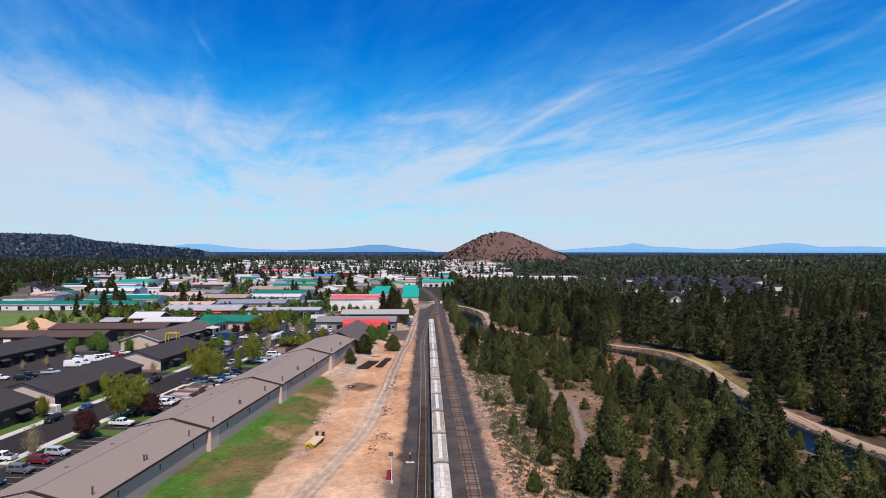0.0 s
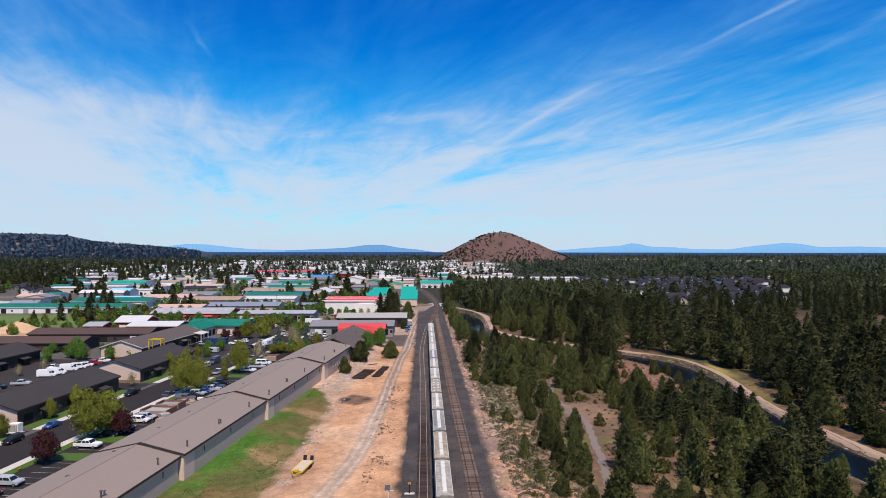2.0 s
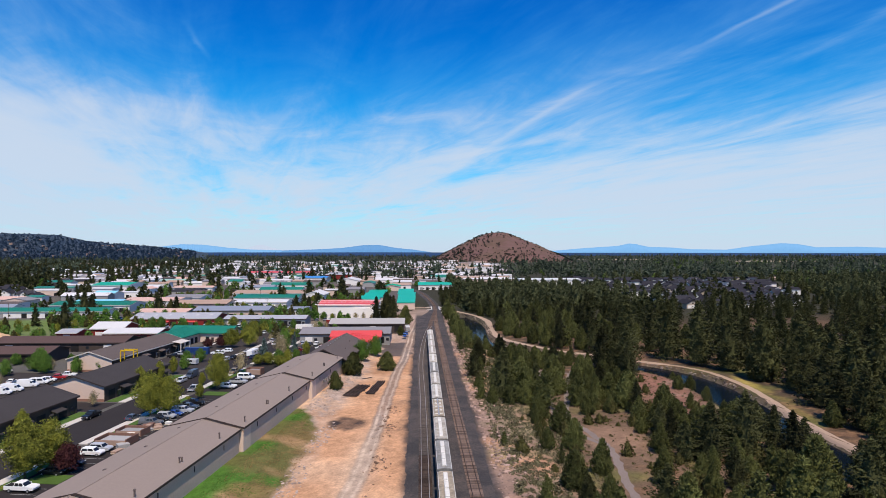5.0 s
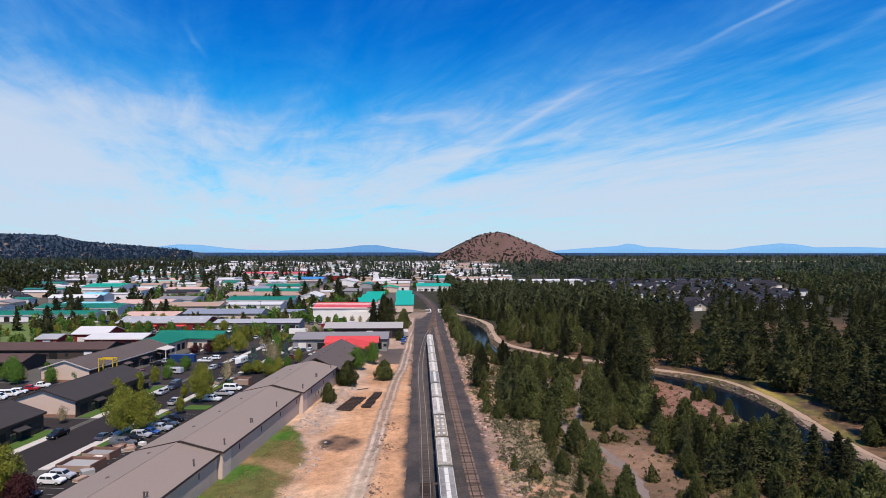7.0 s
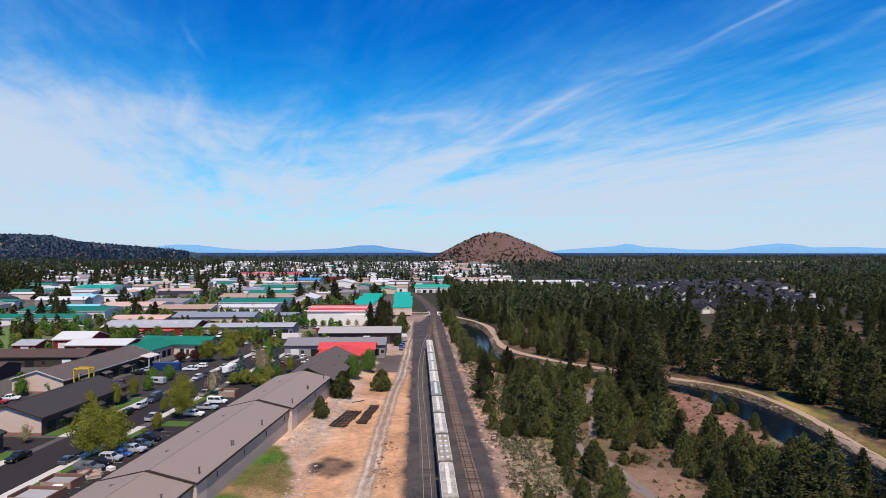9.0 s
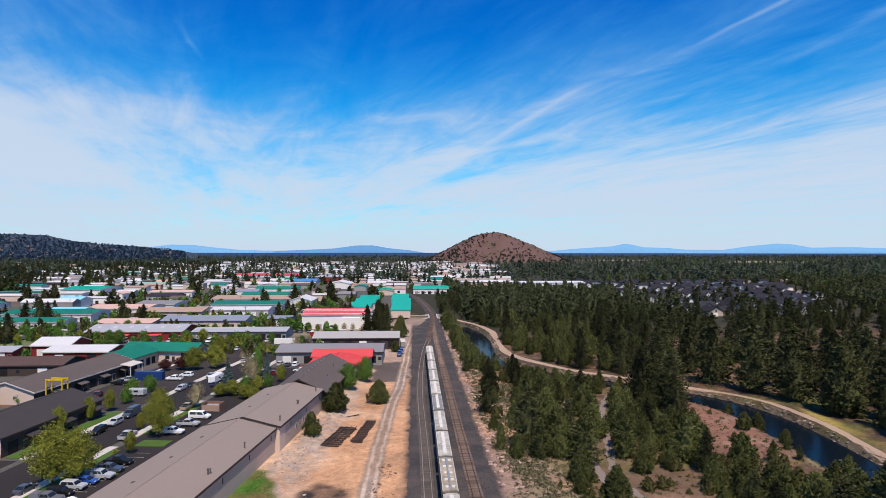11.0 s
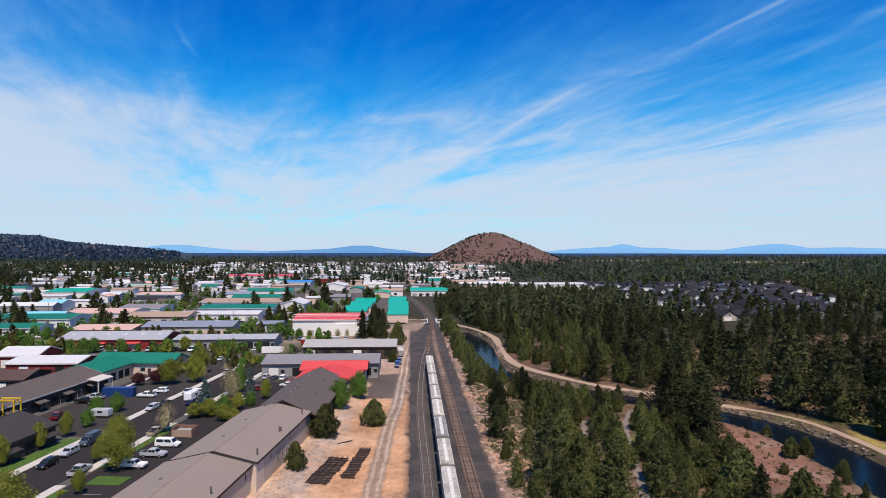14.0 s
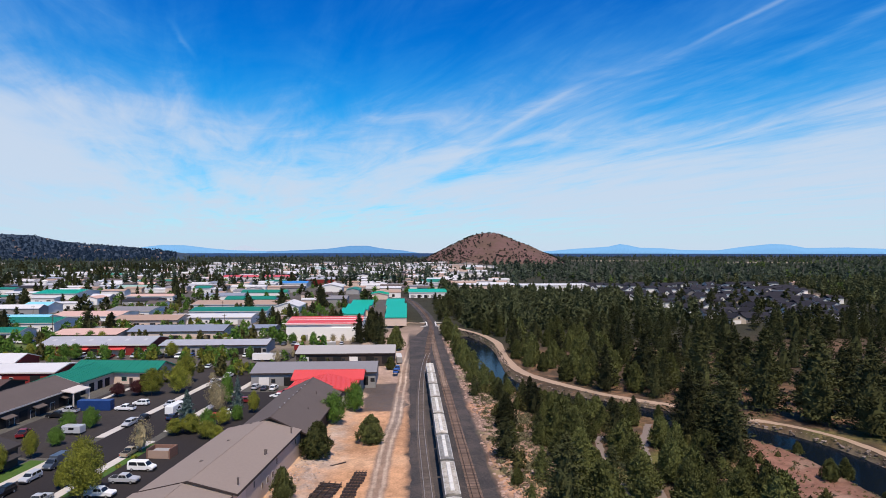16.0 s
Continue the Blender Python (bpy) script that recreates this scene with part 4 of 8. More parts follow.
# brown business park across the street
for s0, s1, q0, q1, wallm, roofm in ((-75, 19.5, -30.8, -12.6, BEIGE_WALL, BROWN_ROOF), (26.5, 66.8, -30.8, -12.6, BEIGE_WALL, BROWN_ROOF), (78.8, 114.0, -30.8, -12.8, BEIGE_WALL, BROWN_ROOF),
                                    (120.5, 171.5, -54.5, -37.4, BEIGE_WALL, UMBER_ROOF), (60, 112, -92, -74, BEIGE_WALL, BROWN_ROOF), (-20, 52, -92, -74, BEIGE_WALL, BROWN_ROOF)):
    cx, cy = town((s0 + s1) / 2, (q0 + q1) / 2)
    L = s1 - s0
    doors = []
    for p in np.arange(-L / 2 + 3.5, L / 2 - 2, 7.8):
        doors += [("E", float(p), 3.0, 2.9, 0.0, "d"), ("E", float(p) + 3.6, 1.8, 2.2, 0.0, "w")]
        doors += [("W", float(p), 3.2, 3.0, 0.0, "b")]
    b = building("business park building with a dark brown shingle roof and beige gables", cx, cy, 6.6, L, q1 - q0, 4.5, 2.7, wallm, roofm, 0.5, trim=TRIM_DARK if roofm is BROWN_ROOF else TRIM_PALE, doors=doors)
    hw = (q1 - q0) / 2
    part("siding", Geo().box(hw, -L / 2, 0, hw + 0.03, L / 2, 4.4), BROWN_WALL, b, "dark brown front siding")
    part("skirt", Geo().box(-hw - 0.03, -L / 2 - 0.06, -0.2, hw + 0.03, -L / 2, 0.75), mat("clay red brick", (0.26, 0.14, 0.10), 0.9, 0.25), b, "red brown brick skirt")
    for p in np.arange(-L / 2 + 7, L / 2 - 4, 11.5):
        part("awning", Geo().loft([[(hw, float(p), 3.1), (hw + 1.9, float(p), 2.5), (hw + 1.9, float(p), 2.7), (hw, float(p), 3.3)], [(hw, float(p) + 4, 3.1), (hw + 1.9, float(p) + 4, 2.5), (hw + 1.9, float(p) + 4, 2.7), (hw, float(p) + 4, 3.3)]]), roofm, b, "small sloped entrance canopy")
    for k in range(3):
        vent(b, -2 + k, -L / 3 + k * L / 3.2, 7.0 - abs(-2 + k) * 0.3, 0.35, 0.09)
    if roofm is UMBER_ROOF:
        porch = part("porch_roof", Geo().loft([[(hw, L / 2 - 9, 4.6), (hw + 4, L / 2 - 9, 4.0), (hw + 4, L / 2 - 9, 4.25), (hw, L / 2 - 9, 4.85)], [(hw, L / 2 - 1, 4.6), (hw + 4, L / 2 - 1, 4.0), (hw + 4, L / 2 - 1, 4.25), (hw, L / 2 - 1, 4.85)]]), TRIM_PALE, b, "pale entrance porch roof")
        for yy in (L / 2 - 8.8, L / 2 - 1.4):
            part("post", Geo().box(hw + 3.5, yy, 0, hw + 3.8, yy + 0.3, 4.0), TRIM_PALE, porch)
# yellow rack on the roof edge
rack = thing("lifting_frame", pose(*town(124.5, -34.2), LEVEL, 0, 0, -6.6), "yellow painted steel lifting frame", "steel frame")
YELLOW = mat("yellow paint", (0.62, 0.40, 0.02), 0.5, 0.15)
for x, y in ((-2.5, 0), (2.5, 0), (-2.5, 2.4), (2.5, 2.4)):
    part("post", Geo().box(x - 0.15, y - 0.15, -0.1, x + 0.15, y + 0.15, 7.3), YELLOW, rack)
for y in (0, 2.4):
    part("beam", Geo().box(-2.7, y - 0.15, 7.1, 2.7, y + 0.15, 7.45), YELLOW, rack)
for x in (-2.5, 2.5):
    part("brace", Geo().box(x - 0.15, 0, 6.5, x + 0.15, 2.4, 6.75), YELLOW, rack)

# L-shaped hall with a green roof
cx, cy = town(184, -48)
building("hall with a dark green metal roof and beige walls", cx, cy, 6.6, 22, 14, 4.6, 2.4, BEIGE_WALL, GREEN_ROOF, 0.8, trim=GREEN_ROOF, doors=[("E", p, 2.6, 2.8, 0, "d") for p in (-6, -1.5, 3, 7)])
cx, cy = town(200.6, -41)
building("wing with a dark green metal roof and beige walls", cx, cy, 96.6, 30, 12.4, 4.6, 2.3, BEIGE_WALL, GREEN_ROOF, 0.8, trim=GREEN_ROOF, doors=[("E", 11.5, 3.6, 3.6, 0, "b"), ("E", 6.5, 1.2, 2.2, 0, "b"), ("E", 4, 1.6, 1.2, 1.2, "w")])
box_ = thing("shipping_container", pose(*town(160, -25), LEVEL, 0, 0, -92), "blue steel container standing in the yard", "container")
CBLUE = mat("blue container paint", (0.012, 0.04, 0.15), 0.5, 0.2, wave=3.0, bump=0.6)
part("body", Geo().box(-1.25, -4.8, 0.1, 1.25, 4.8, 2.9), CBLUE, box_)
part("roof", Geo().box(-1.2, -4.75, 2.9, 1.2, 4.75, 2.96), mat("faded blue roof", (0.03, 0.07, 0.20), 0.6, 0.2), box_)
part("door", Geo().box(-1.1, 4.8, 0.2, -0.03, 4.86, 2.8), CBLUE, box_)
part("door", Geo().box(0.03, 4.8, 0.2, 1.1, 4.86, 2.8), CBLUE, box_)
part("skid", Geo().box(-1.2, -4.8, 0, 1.2, 4.8, 0.1), BLACK, box_)

# halls farther into town: label, west x, east x, front y, depth, eave, rise, roof, wall, doors
ROW = [
    ("long grey roofed workshop with white loading bays", -62, -19.5, 331, 20, 4.4, 1.9, GREY_ROOF, GREY_WALL, 5),
    ("long low workshop with a pale grey roof and dark bays", -54, -14, 371, 19, 4.3, 1.9, mat("pale grey roof", (0.36, 0.34, 0.325), 0.75, 0.12, 0.1, 2.0), BROWN_WALL, 6),
    ("large white hall with a red and white banded roof", -71.5, -33, 439, 36, 8.3, 2.0, RED_ROOF, WHITE_WALL, 2),
    ("low hall with a bright teal roof beside the railway", -23, -9.5, 508, 34, 4.2, 0.8, TEAL_ROOF, BEIGE_WALL, 0),
    ("low hall with a bright teal roof beside the railway", -23.6, -9.8, 543, 30, 5.2, 0.8, TEAL_ROOF, BEIGE_WALL, 0),
    ("low hall with a bright teal roof beside the railway", -25.0, -11.6, 574, 32, 6.2, 0.8, TEAL_ROOF, BEIGE_WALL, 0),
    ("wide low hall with a bright teal roof", -55, -39, 538, 22, 3.4, 0.7, TEAL_ROOF, BEIGE_WALL, 0),
    ("wide low hall with a bright teal roof", -53.5, -37.5, 561, 22, 4.3, 0.7, TEAL_ROOF, BEIGE_WALL, 0),
    ("wide low hall with a bright teal roof", -52, -36, 584, 24, 5.2, 0.7, TEAL_ROOF, BEIGE_WALL, 0),
    ("long shop with red walls and a bare metal roof", -172, -124, 398, 23, 4.6, 2.2, STEEL_ROOF, RED_WALL, 5),
    ("long flat hall with a pale blue grey roof", -119, -72, 397, 18, 4.2, 1.2, STEEL_ROOF, GREY_WALL, 6),
    ("hall with a slate blue roof and beige walls", -152, -104, 440, 22, 5.0, 2.0, BLUE_ROOF, BEIGE_WALL, 3),
    ("hall with a clay pink roof", -186, -154, 432, 26, 4.6, 1.4, PINK_ROOF, BEIGE_WALL, 2),
    ("hall with a tan roof and cream walls", -186, -148, 496, 26, 4.6, 2.0, TAN_ROOF, BEIGE_WALL, 4),
    ("long shed with a dark green roof and white walls", -330, -210, 446, 16, 4.2, 1.8, GREEN_ROOF, WHITE_WALL, 8),
    ("hall with a dark green roof and white walls", -268, -212, 482, 26, 5.0, 2.0, GREEN_ROOF, WHITE_WALL, 5),
    ("long hall with a tan orange roof", -174, -103, 596, 34, 5.4, 1.8, TAN_ROOF, WHITE_WALL, 4),
    ("long hall with a dark green roof", -158, -106, 546, 26, 5.0, 1.8, GREEN_ROOF, WHITE_WALL, 6),
    ("white gabled house among the halls", -108, -90, 580, 30, 5.0, 3.0, WHITE_ROOF, WHITE_WALL, 2),
    ("flat hall with a pink clay roof", -236, -194, 520, 34, 4.8, 1.6, PINK_ROOF, WHITE_WALL, 4),
    ("white hall with a grey green roof", -216, -187, 551, 34, 5.0, 1.6, GREY_ROOF, WHITE_WALL, 3),
    ("white warehouse with a flat pale roof", -160, -108, 512, 22, 4.4, 1.2, WHITE_ROOF, WHITE_WALL, 4),
    ("low store with a white roof and red walls", -158, -132, 339, 18, 4.0, 1.4, WHITE_ROOF, RED_WALL, 2),
    ("barn with a bright white roof and red walls", -171, -155, 353, 17, 4.6, 2.4, WHITE_ROOF, RED_WALL, 2),
    ("small store with a pale grey roof", -182, -172.5, 343, 12, 3.8, 1.2, STEEL_ROOF, RED_WALL, 1),
    ("long shed with a red brown shingle roof", -190, -134, 310, 16, 3.9, 1.8, RED_BROWN, BROWN_WALL, 4),
    ("low shed with a red brown shingle roof", -200, -150, 282, 15, 3.8, 1.8, RED_BROWN, BROWN_WALL, 3),
    ("shed with a glossy blue roof", -96, -82, 458, 18, 4.0, 1.0, BLUE_ROOF, GREY_WALL, 1),
    ("building with a sky blue roof", -292, -274, 583, 22, 5.5, 2.5, SKYBLUE_ROOF, WHITE_WALL, 2),
    ("building with a pale blue roof", -262, -228, 500, 18, 5.0, 2.0, SKYBLUE_ROOF, WHITE_WALL, 2),
    ("distant hall with a teal roof", -366, -326, 722, 46, 5.5, 2.5, TEAL_ROOF, WHITE_WALL, 0),
    ("long white hall with a pale clay roof", -268, -226, 697, 26, 4.6, 1.2, PINK_ROOF, WHITE_WALL, 3),
    ("low hall with a charcoal roof", -249, -222, 648, 22, 4.4, 1.6, SLATE_ROOF, GREY_WALL, 2),
    ("white block building with a flat roof", -340, -320, 676, 16, 5.0, 0.6, WHITE_ROOF, WHITE_WALL, 2),
    ("hall with a pale green roof", -337, -298, 828, 24, 5.0, 2.0, mat("pale green roof", (0.26, 0.40, 0.33), 0.6, 0.12, 0.1, 2.0), WHITE_WALL, 0),
    ("white gabled hall far in town", -110, -83, 812, 40, 6.0, 3.0, WHITE_ROOF, WHITE_WALL, 0),
    ("hall with a pale blue roof and red brown walls", -149, -110, 966, 50, 7.5, 2.0, STEEL_ROOF, RED_WALL, 0),
    ("small hall with a bright teal roof", -46, -28, 706, 26, 4.6, 1.8, TEAL_ROOF, BEIGE_WALL, 0),
    ("distant hall with a bright blue roof", -168, -135, 886, 40, 6.0, 2.0, mat("bright blue roof", (0.05, 0.22, 0.52), 0.55, 0.1), WHITE_WALL, 0),
    ("distant hall with a teal roof and white front", -8, 33, 738, 40, 5.5, 2.2, TEAL_ROOF, WHITE_WALL, 6),
    ("very long white warehouse", 52, 120, 850, 40, 6.5, 1.0, WHITE_ROOF, BEIGE_WALL, 0),
    ("very long white warehouse with a red stripe", 122, 200, 818, 40, 7.5, 1.0, WHITE_ROOF, WHITE_WALL, 0),
    ("long low building with a tan roof among trees", 512, 572, 925, 16, 4.0, 1.4, TAN_ROOF, BEIGE_WALL, 0),
    ("warehouse with a red roof far in town", -290, -180, 1050, 60, 7.0, 2.0, RED_ROOF, WHITE_WALL, 0),
]
for lab, x0, x1, y0, dep, ev, rs, rf, wl, nd in ROW:
    narrow = dep > (x1 - x0) * 1.4
    W = x1 - x0
    if "railway" in lab or "wide low" in lab:
        b = building(lab, (x0 + x1) / 2, y0 + dep / 2, 90, W, dep, ev, 2.2, wl, rf, 0.25, LEVEL, trim=rf, shed=True)
    elif narrow:
        b = building(lab, (x0 + x1) / 2, y0 + dep / 2, 0, dep, W, ev, rs, wl, rf, 0.5, LEVEL if x1 < -5 else 0, trim=wl)
    else:
        doors = []
        for k in range(nd):
            p = -W / 2 + (k + 0.5) * W / nd
            doors.append(("E", p, min(3.4, W / nd * 0.55), 3.0, 0.0, "d" if k % 3 else ("r" if wl is not WHITE_WALL else "g")))
            doors.append(("E", p + W / nd * 0.38, 1.2, 1.1, 1.2, "w"))
        b = building(lab, (x0 + x1) / 2, y0 + dep / 2, 90, W, dep, ev, rs, wl, rf, 0.5, LEVEL if x1 < -5 else 0, trim=TRIM_PALE if wl in (WHITE_WALL, RED_WALL) else TRIM_DARK, doors=doors)
    if "banded" in lab:
        for z0, o in ((0.2, 0), (1.1, 1), (1.6, 2)):
            part("roof_band", Geo().loft([[(18.7 - z0 * 9, -21.5, 8.3 + z0 + 0.18), (17.9 - z0 * 9, -21.5, 8.36 + z0 + 0.2), (17.9 - z0 * 9, -21.5, 8.42 + z0 + 0.24), (18.7 - z0 * 9, -21.5, 8.34 + z0 + 0.22)], [(18.7 - z0 * 9, 21.5, 8.3 + z0 + 0.18), (17.9 - z0 * 9, 21.5, 8.36 + z0 + 0.2), (17.9 - z0 * 9, 21.5, 8.42 + z0 + 0.24), (18.7 - z0 * 9, 21.5, 8.34 + z0 + 0.22)]]), WHITE_WALL, b, "white band on the red roof")
        part("parapet", Geo().box(18.0, 4, 0, 19.4, 21.3, 6.6), WHITE_WALL, b, "lower white front block")
    if "red walls and a bare" in lab:
        for k in range(6):
            p = -W / 2 + (k + 0.5) * W / 6
            part("skylight", Geo().loft([[(4.0, p - 0.7, ev + rs * 0.65 + 0.28), (6.5, p - 0.7, ev + rs * 0.43 + 0.28), (6.5, p + 0.7, ev + rs * 0.43 + 0.28), (4.0, p + 0.7, ev + rs * 0.65 + 0.28)], [(4.0, p - 0.7, ev + rs * 0.65 + 0.36), (6.5, p - 0.7, ev + rs * 0.43 + 0.36), (6.5, p + 0.7, ev + rs * 0.43 + 0.36), (4.0, p + 0.7, ev + rs * 0.65 + 0.36)]]), WHITE_ROOF, b, "pale translucent skylight")
        for p in (-6, 10):
            part("awning", Geo().loft([[(dep / 2, p - 4, 3.3), (dep / 2 + 2.2, p - 4, 2.7), (dep / 2 + 2.2, p - 4, 2.85), (dep / 2, p - 4, 3.45)], [(dep / 2, p + 4, 3.3), (dep / 2 + 2.2, p + 4, 2.7), (dep / 2 + 2.2, p + 4, 2.85), (dep / 2, p + 4, 3.45)]]), RED_ROOF, b, "bright red awning")
# cottages of the new quarter beyond the wood
rng_h = random.Random(21)
HOUSE_WALLS = [mat("off white boards", (0.72, 0.69, 0.64), 0.8, 0.1), mat("dove grey boards", (0.46, 0.44, 0.41), 0.8, 0.1), mat("slate boards", (0.17, 0.155, 0.14), 0.8, 0.1), mat("sand boards", (0.45, 0.38, 0.30), 0.8, 0.1)]


def cottage(x, y, turn, w, l, wall, trimmed):
    h = thing("house", pose(x, y, 1.6, 0, 0, turn), "house with charcoal shingle roofs and pale gables", "house", "houses of the new quarter")
    part("wall", Geo().loft([[(a, yy, z) for a, z in ((-w / 2, -1), (w / 2, -1), (w / 2, 3.7), (0, 6.2), (-w / 2, 3.7))] for yy in (-l / 2, l / 2)]), wall, h)
    for sg in (-1, 1):
        part("roof", Geo().loft([[(0, yy, 6.25), (sg * (w / 2 + 0.6), yy, 3.25), (sg * (w / 2 + 0.6), yy, 3.5), (0, yy, 6.5)] for yy in (-l / 2 - 0.6, l / 2 + 0.6)]), SLATE_ROOF, h)
    g = part("cross_gable", Geo().loft([[(xx, a, z) for a, z in ((-2.4, 0), (2.4, 0), (2.4, 3.3), (0, 5.3), (-2.4, 3.3))] for xx in (0, w / 2 + 1.4)]), wall, h)
    for sg in (-1, 1):
        part("roof", Geo().loft([[(xx, 0, 5.35), (xx, sg * 2.9, 3.05), (xx, sg * 2.9, 3.25), (xx, 0, 5.55)] for xx in (0, w / 2 + 1.8)]), SLATE_ROOF, g)
    for p in (-l / 3, l / 3):
        part("window", Geo().box(w / 2, p - 0.6, 0.9, w / 2 + 0.06, p + 0.6, 2.2), GLASS, h)
    part("window", Geo().box(-0.6, -l / 2 - 0.06, 3.2, 0.6, -l / 2, 4.4), GLASS, h)
    part("window", Geo().box(w / 2 + 1.4, -0.6, 2.4, w / 2 + 1.46, 0.6, 3.6), GLASS, g)
    part("garage_door", Geo().box(-w / 2 + 1, -l / 2 - 0.05, 0, w / 2 - 3.5, -l / 2, 2.3), WHITE_WALL, h)
    if not trimmed:
        return h
    part("gable_trim", Geo().loft([[(xx, a, z) for a, z in ((-2.95, 3.0), (0, 5.45), (2.95, 3.0), (2.95, 2.7), (0, 5.05), (-2.95, 2.7))] for xx in (w / 2 + 1.8, w / 2 + 1.9)]), HOUSE_WALLS[0], g, "white gable boards")
    part("gable_trim", Geo().loft([[(a, yy, z) for a, z in ((-w / 2 - 0.5, 3.3), (0, 6.4), (w / 2 + 0.5, 3.3), (w / 2 + 0.5, 2.95), (0, 5.95), (-w / 2 - 0.5, 2.95))] for yy in (-l / 2 - 0.6, -l / 2 - 0.5)]), HOUSE_WALLS[0], h, "white gable boards")
    return h


protos = [cottage(0, 0, 0, 10, 13, w, k == 1) for k, w in enumerate(HOUSE_WALLS)]
first = list(protos)
for k in range(80):
    row, c = divmod(k, 8)
    x = 200 + c * (12.5 + row * 2.4) + rng_h.uniform(-3, 3)
    y = 496 + row * 34 + row * row * 0.8 + c * 2.0 + rng_h.uniform(-4, 4)
    m = pose(x, y, 1.6, 0, 0, rng_h.choice((-90, -90, 0, 180)) + rng_h.uniform(2, 14))
    if first:
        first.pop().matrix_world = m
    else:
        copy_thing(rng_h.choice(protos[:1] + protos), m)

for x, y in ((-470, 690), (-445, 700), (-420, 688), (-490, 720), (-455, 730), (-400, 640), (-375, 628), (-520, 700), (-350, 600), (-430, 760)):
    copy_thing(rng_h.choice(protos), pose(x, y, LEVEL, 0, 0, rng_h.choice((-90, 0)) + 5))

# close rows of roofs behind the first houses of the quarter
rq = random.Random(52)
gw, gr = Geo(), Geo()
for k in range(64):
    y = 600 + 290 * rq.random()
    x = 192 + (100 + (y - 452) * 0.40) * rq.random()
    w, d, hh = rq.uniform(5, 9), rq.uniform(4, 6), rq.uniform(4.0, 6.0)
    gw.box(x - w, y - d, 0.6, x + w, y + d, 1.6 + hh)
    gr.loft([[(xx, y - d - 0.6, 1.6 + hh), (xx, y + d + 0.6, 1.6 + hh), (xx, y, 1.6 + hh + 2.2)] for xx in (x - w - 0.5, x + w + 0.5)])
rows_ = thing("quarter_houses", pose(0, 0, 0), "close rows of low houses with charcoal roofs", "houses", "", "stuff")
tagged(part("walls", gw, HOUSE_WALLS[0], rows_), kind="stuff")
tagged(part("roofs", gr, SLATE_ROOF, rows_), kind="stuff")

# small houses and sheds that fill the far town
rng_f = random.Random(33)
FAR_ROOFS = [WHITE_ROOF, WHITE_ROOF, STEEL_ROOF, GREY_ROOF, TAN_ROOF, PINK_ROOF, SLATE_ROOF, UMBER_ROOF, BLUE_ROOF, GREEN_ROOF]
FAR_WALLS = [WHITE_WALL, WHITE_WALL, GREY_WALL, BEIGE_WALL]
TAKEN = [(x0 - 4, x1 + 4, y0 - 4, y0 + dep + 4) for _, x0, x1, y0, dep, *_ in ROW]
made = 0
for k in range(900):
    y = 420 + 1500 * rng_f.random() ** 1.5
    x = rng_f.uniform(-0.66 * y, -35) if y < 700 else rng_f.uniform(-0.62 * y, 0.10 * y)
    W, D = rng_f.uniform(14, 44), rng_f.uniform(11, 20)
    if any(a < x + W / 2 and x - W / 2 < b_ and c < y + D / 2 and y - D / 2 < d_ for a, b_, c, d_ in TAKEN):
        continue
    s, q = to_town(x, y)
    if y < 450 and (x < -190 or -12 < q < 12):
        continue
    if x > -30 and y < 640 or (x < (-0.57 if y < 1250 else -0.36) * y and y > 880) or (y < 620 and x > -0.47 * y):
        continue
    TAKEN.append((x - W / 2 - 3, x + W / 2 + 3, y - D / 2 - 5, y + D / 2 + 5))
    wl, rf = rng_f.choice(FAR_WALLS), rng_f.choice(FAR_ROOFS)
    doors = [("E", p, 2.6, 2.6, 0, "d") for p in (-W / 4, W / 5)] if y < 750 else []
    building(f"low town hall with a {rf.name}", x, y, 90 if rng_f.random() < 0.75 else 0, W, D, rng_f.uniform(3.6, 6.0), rng_f.uniform(0.8, 2.4), wl, rf, 0.4, LEVEL if x < -5 else 0, doors=doors, plain=True)
    made += 1
    if made >= 165:
        break


# rows of houses too far off to tell apart
def far_roofs(name, label, n, seed, wallm, roofm):
    r, gw, gr = random.Random(seed), Geo(), Geo()
    for k in range(n):
        y = 820 + 1500 * r.random() ** 1.2
        x = r.uniform((-0.56 if y < 1350 else -0.36) * y, 0.13 * y) if r.random() < 0.9 else r.uniform(-0.62 * y, -0.36 * y)
        w, d, h = r.uniform(12, 40), r.uniform(9, 16), r.uniform(3.5, 7.5)
        gw.box(x - w / 2, y - d / 2, -1, x + w / 2, y + d / 2, h)
        gr.loft([[(xx, y - d / 2 - 0.5, h), (xx, y + d / 2 + 0.5, h), (xx, y, h + 1.8)] for xx in (x - w / 2 - 0.5, x + w / 2 + 0.5)])
    far = thing(name, pose(0, 0, 0), label, "houses", "", "stuff")
    tagged(part("walls", gw, wallm, far), kind="stuff")
    tagged(part("roofs", gr, roofm, far), kind="stuff")


far_roofs("far_white_halls", "white halls and sheds far in the town", 230, 1, WHITE_WALL, WHITE_ROOF)
far_roofs("far_grey_houses", "grey roofed houses far in the town", 90, 2, WHITE_WALL, GREY_ROOF)
far_roofs("far_tan_houses", "tan roofed houses far in the town", 70, 3, BEIGE_WALL, TAN_ROOF)
far_roofs("far_dark_houses", "dark roofed houses far in the town", 60, 4, GREY_WALL, UMBER_ROOF)

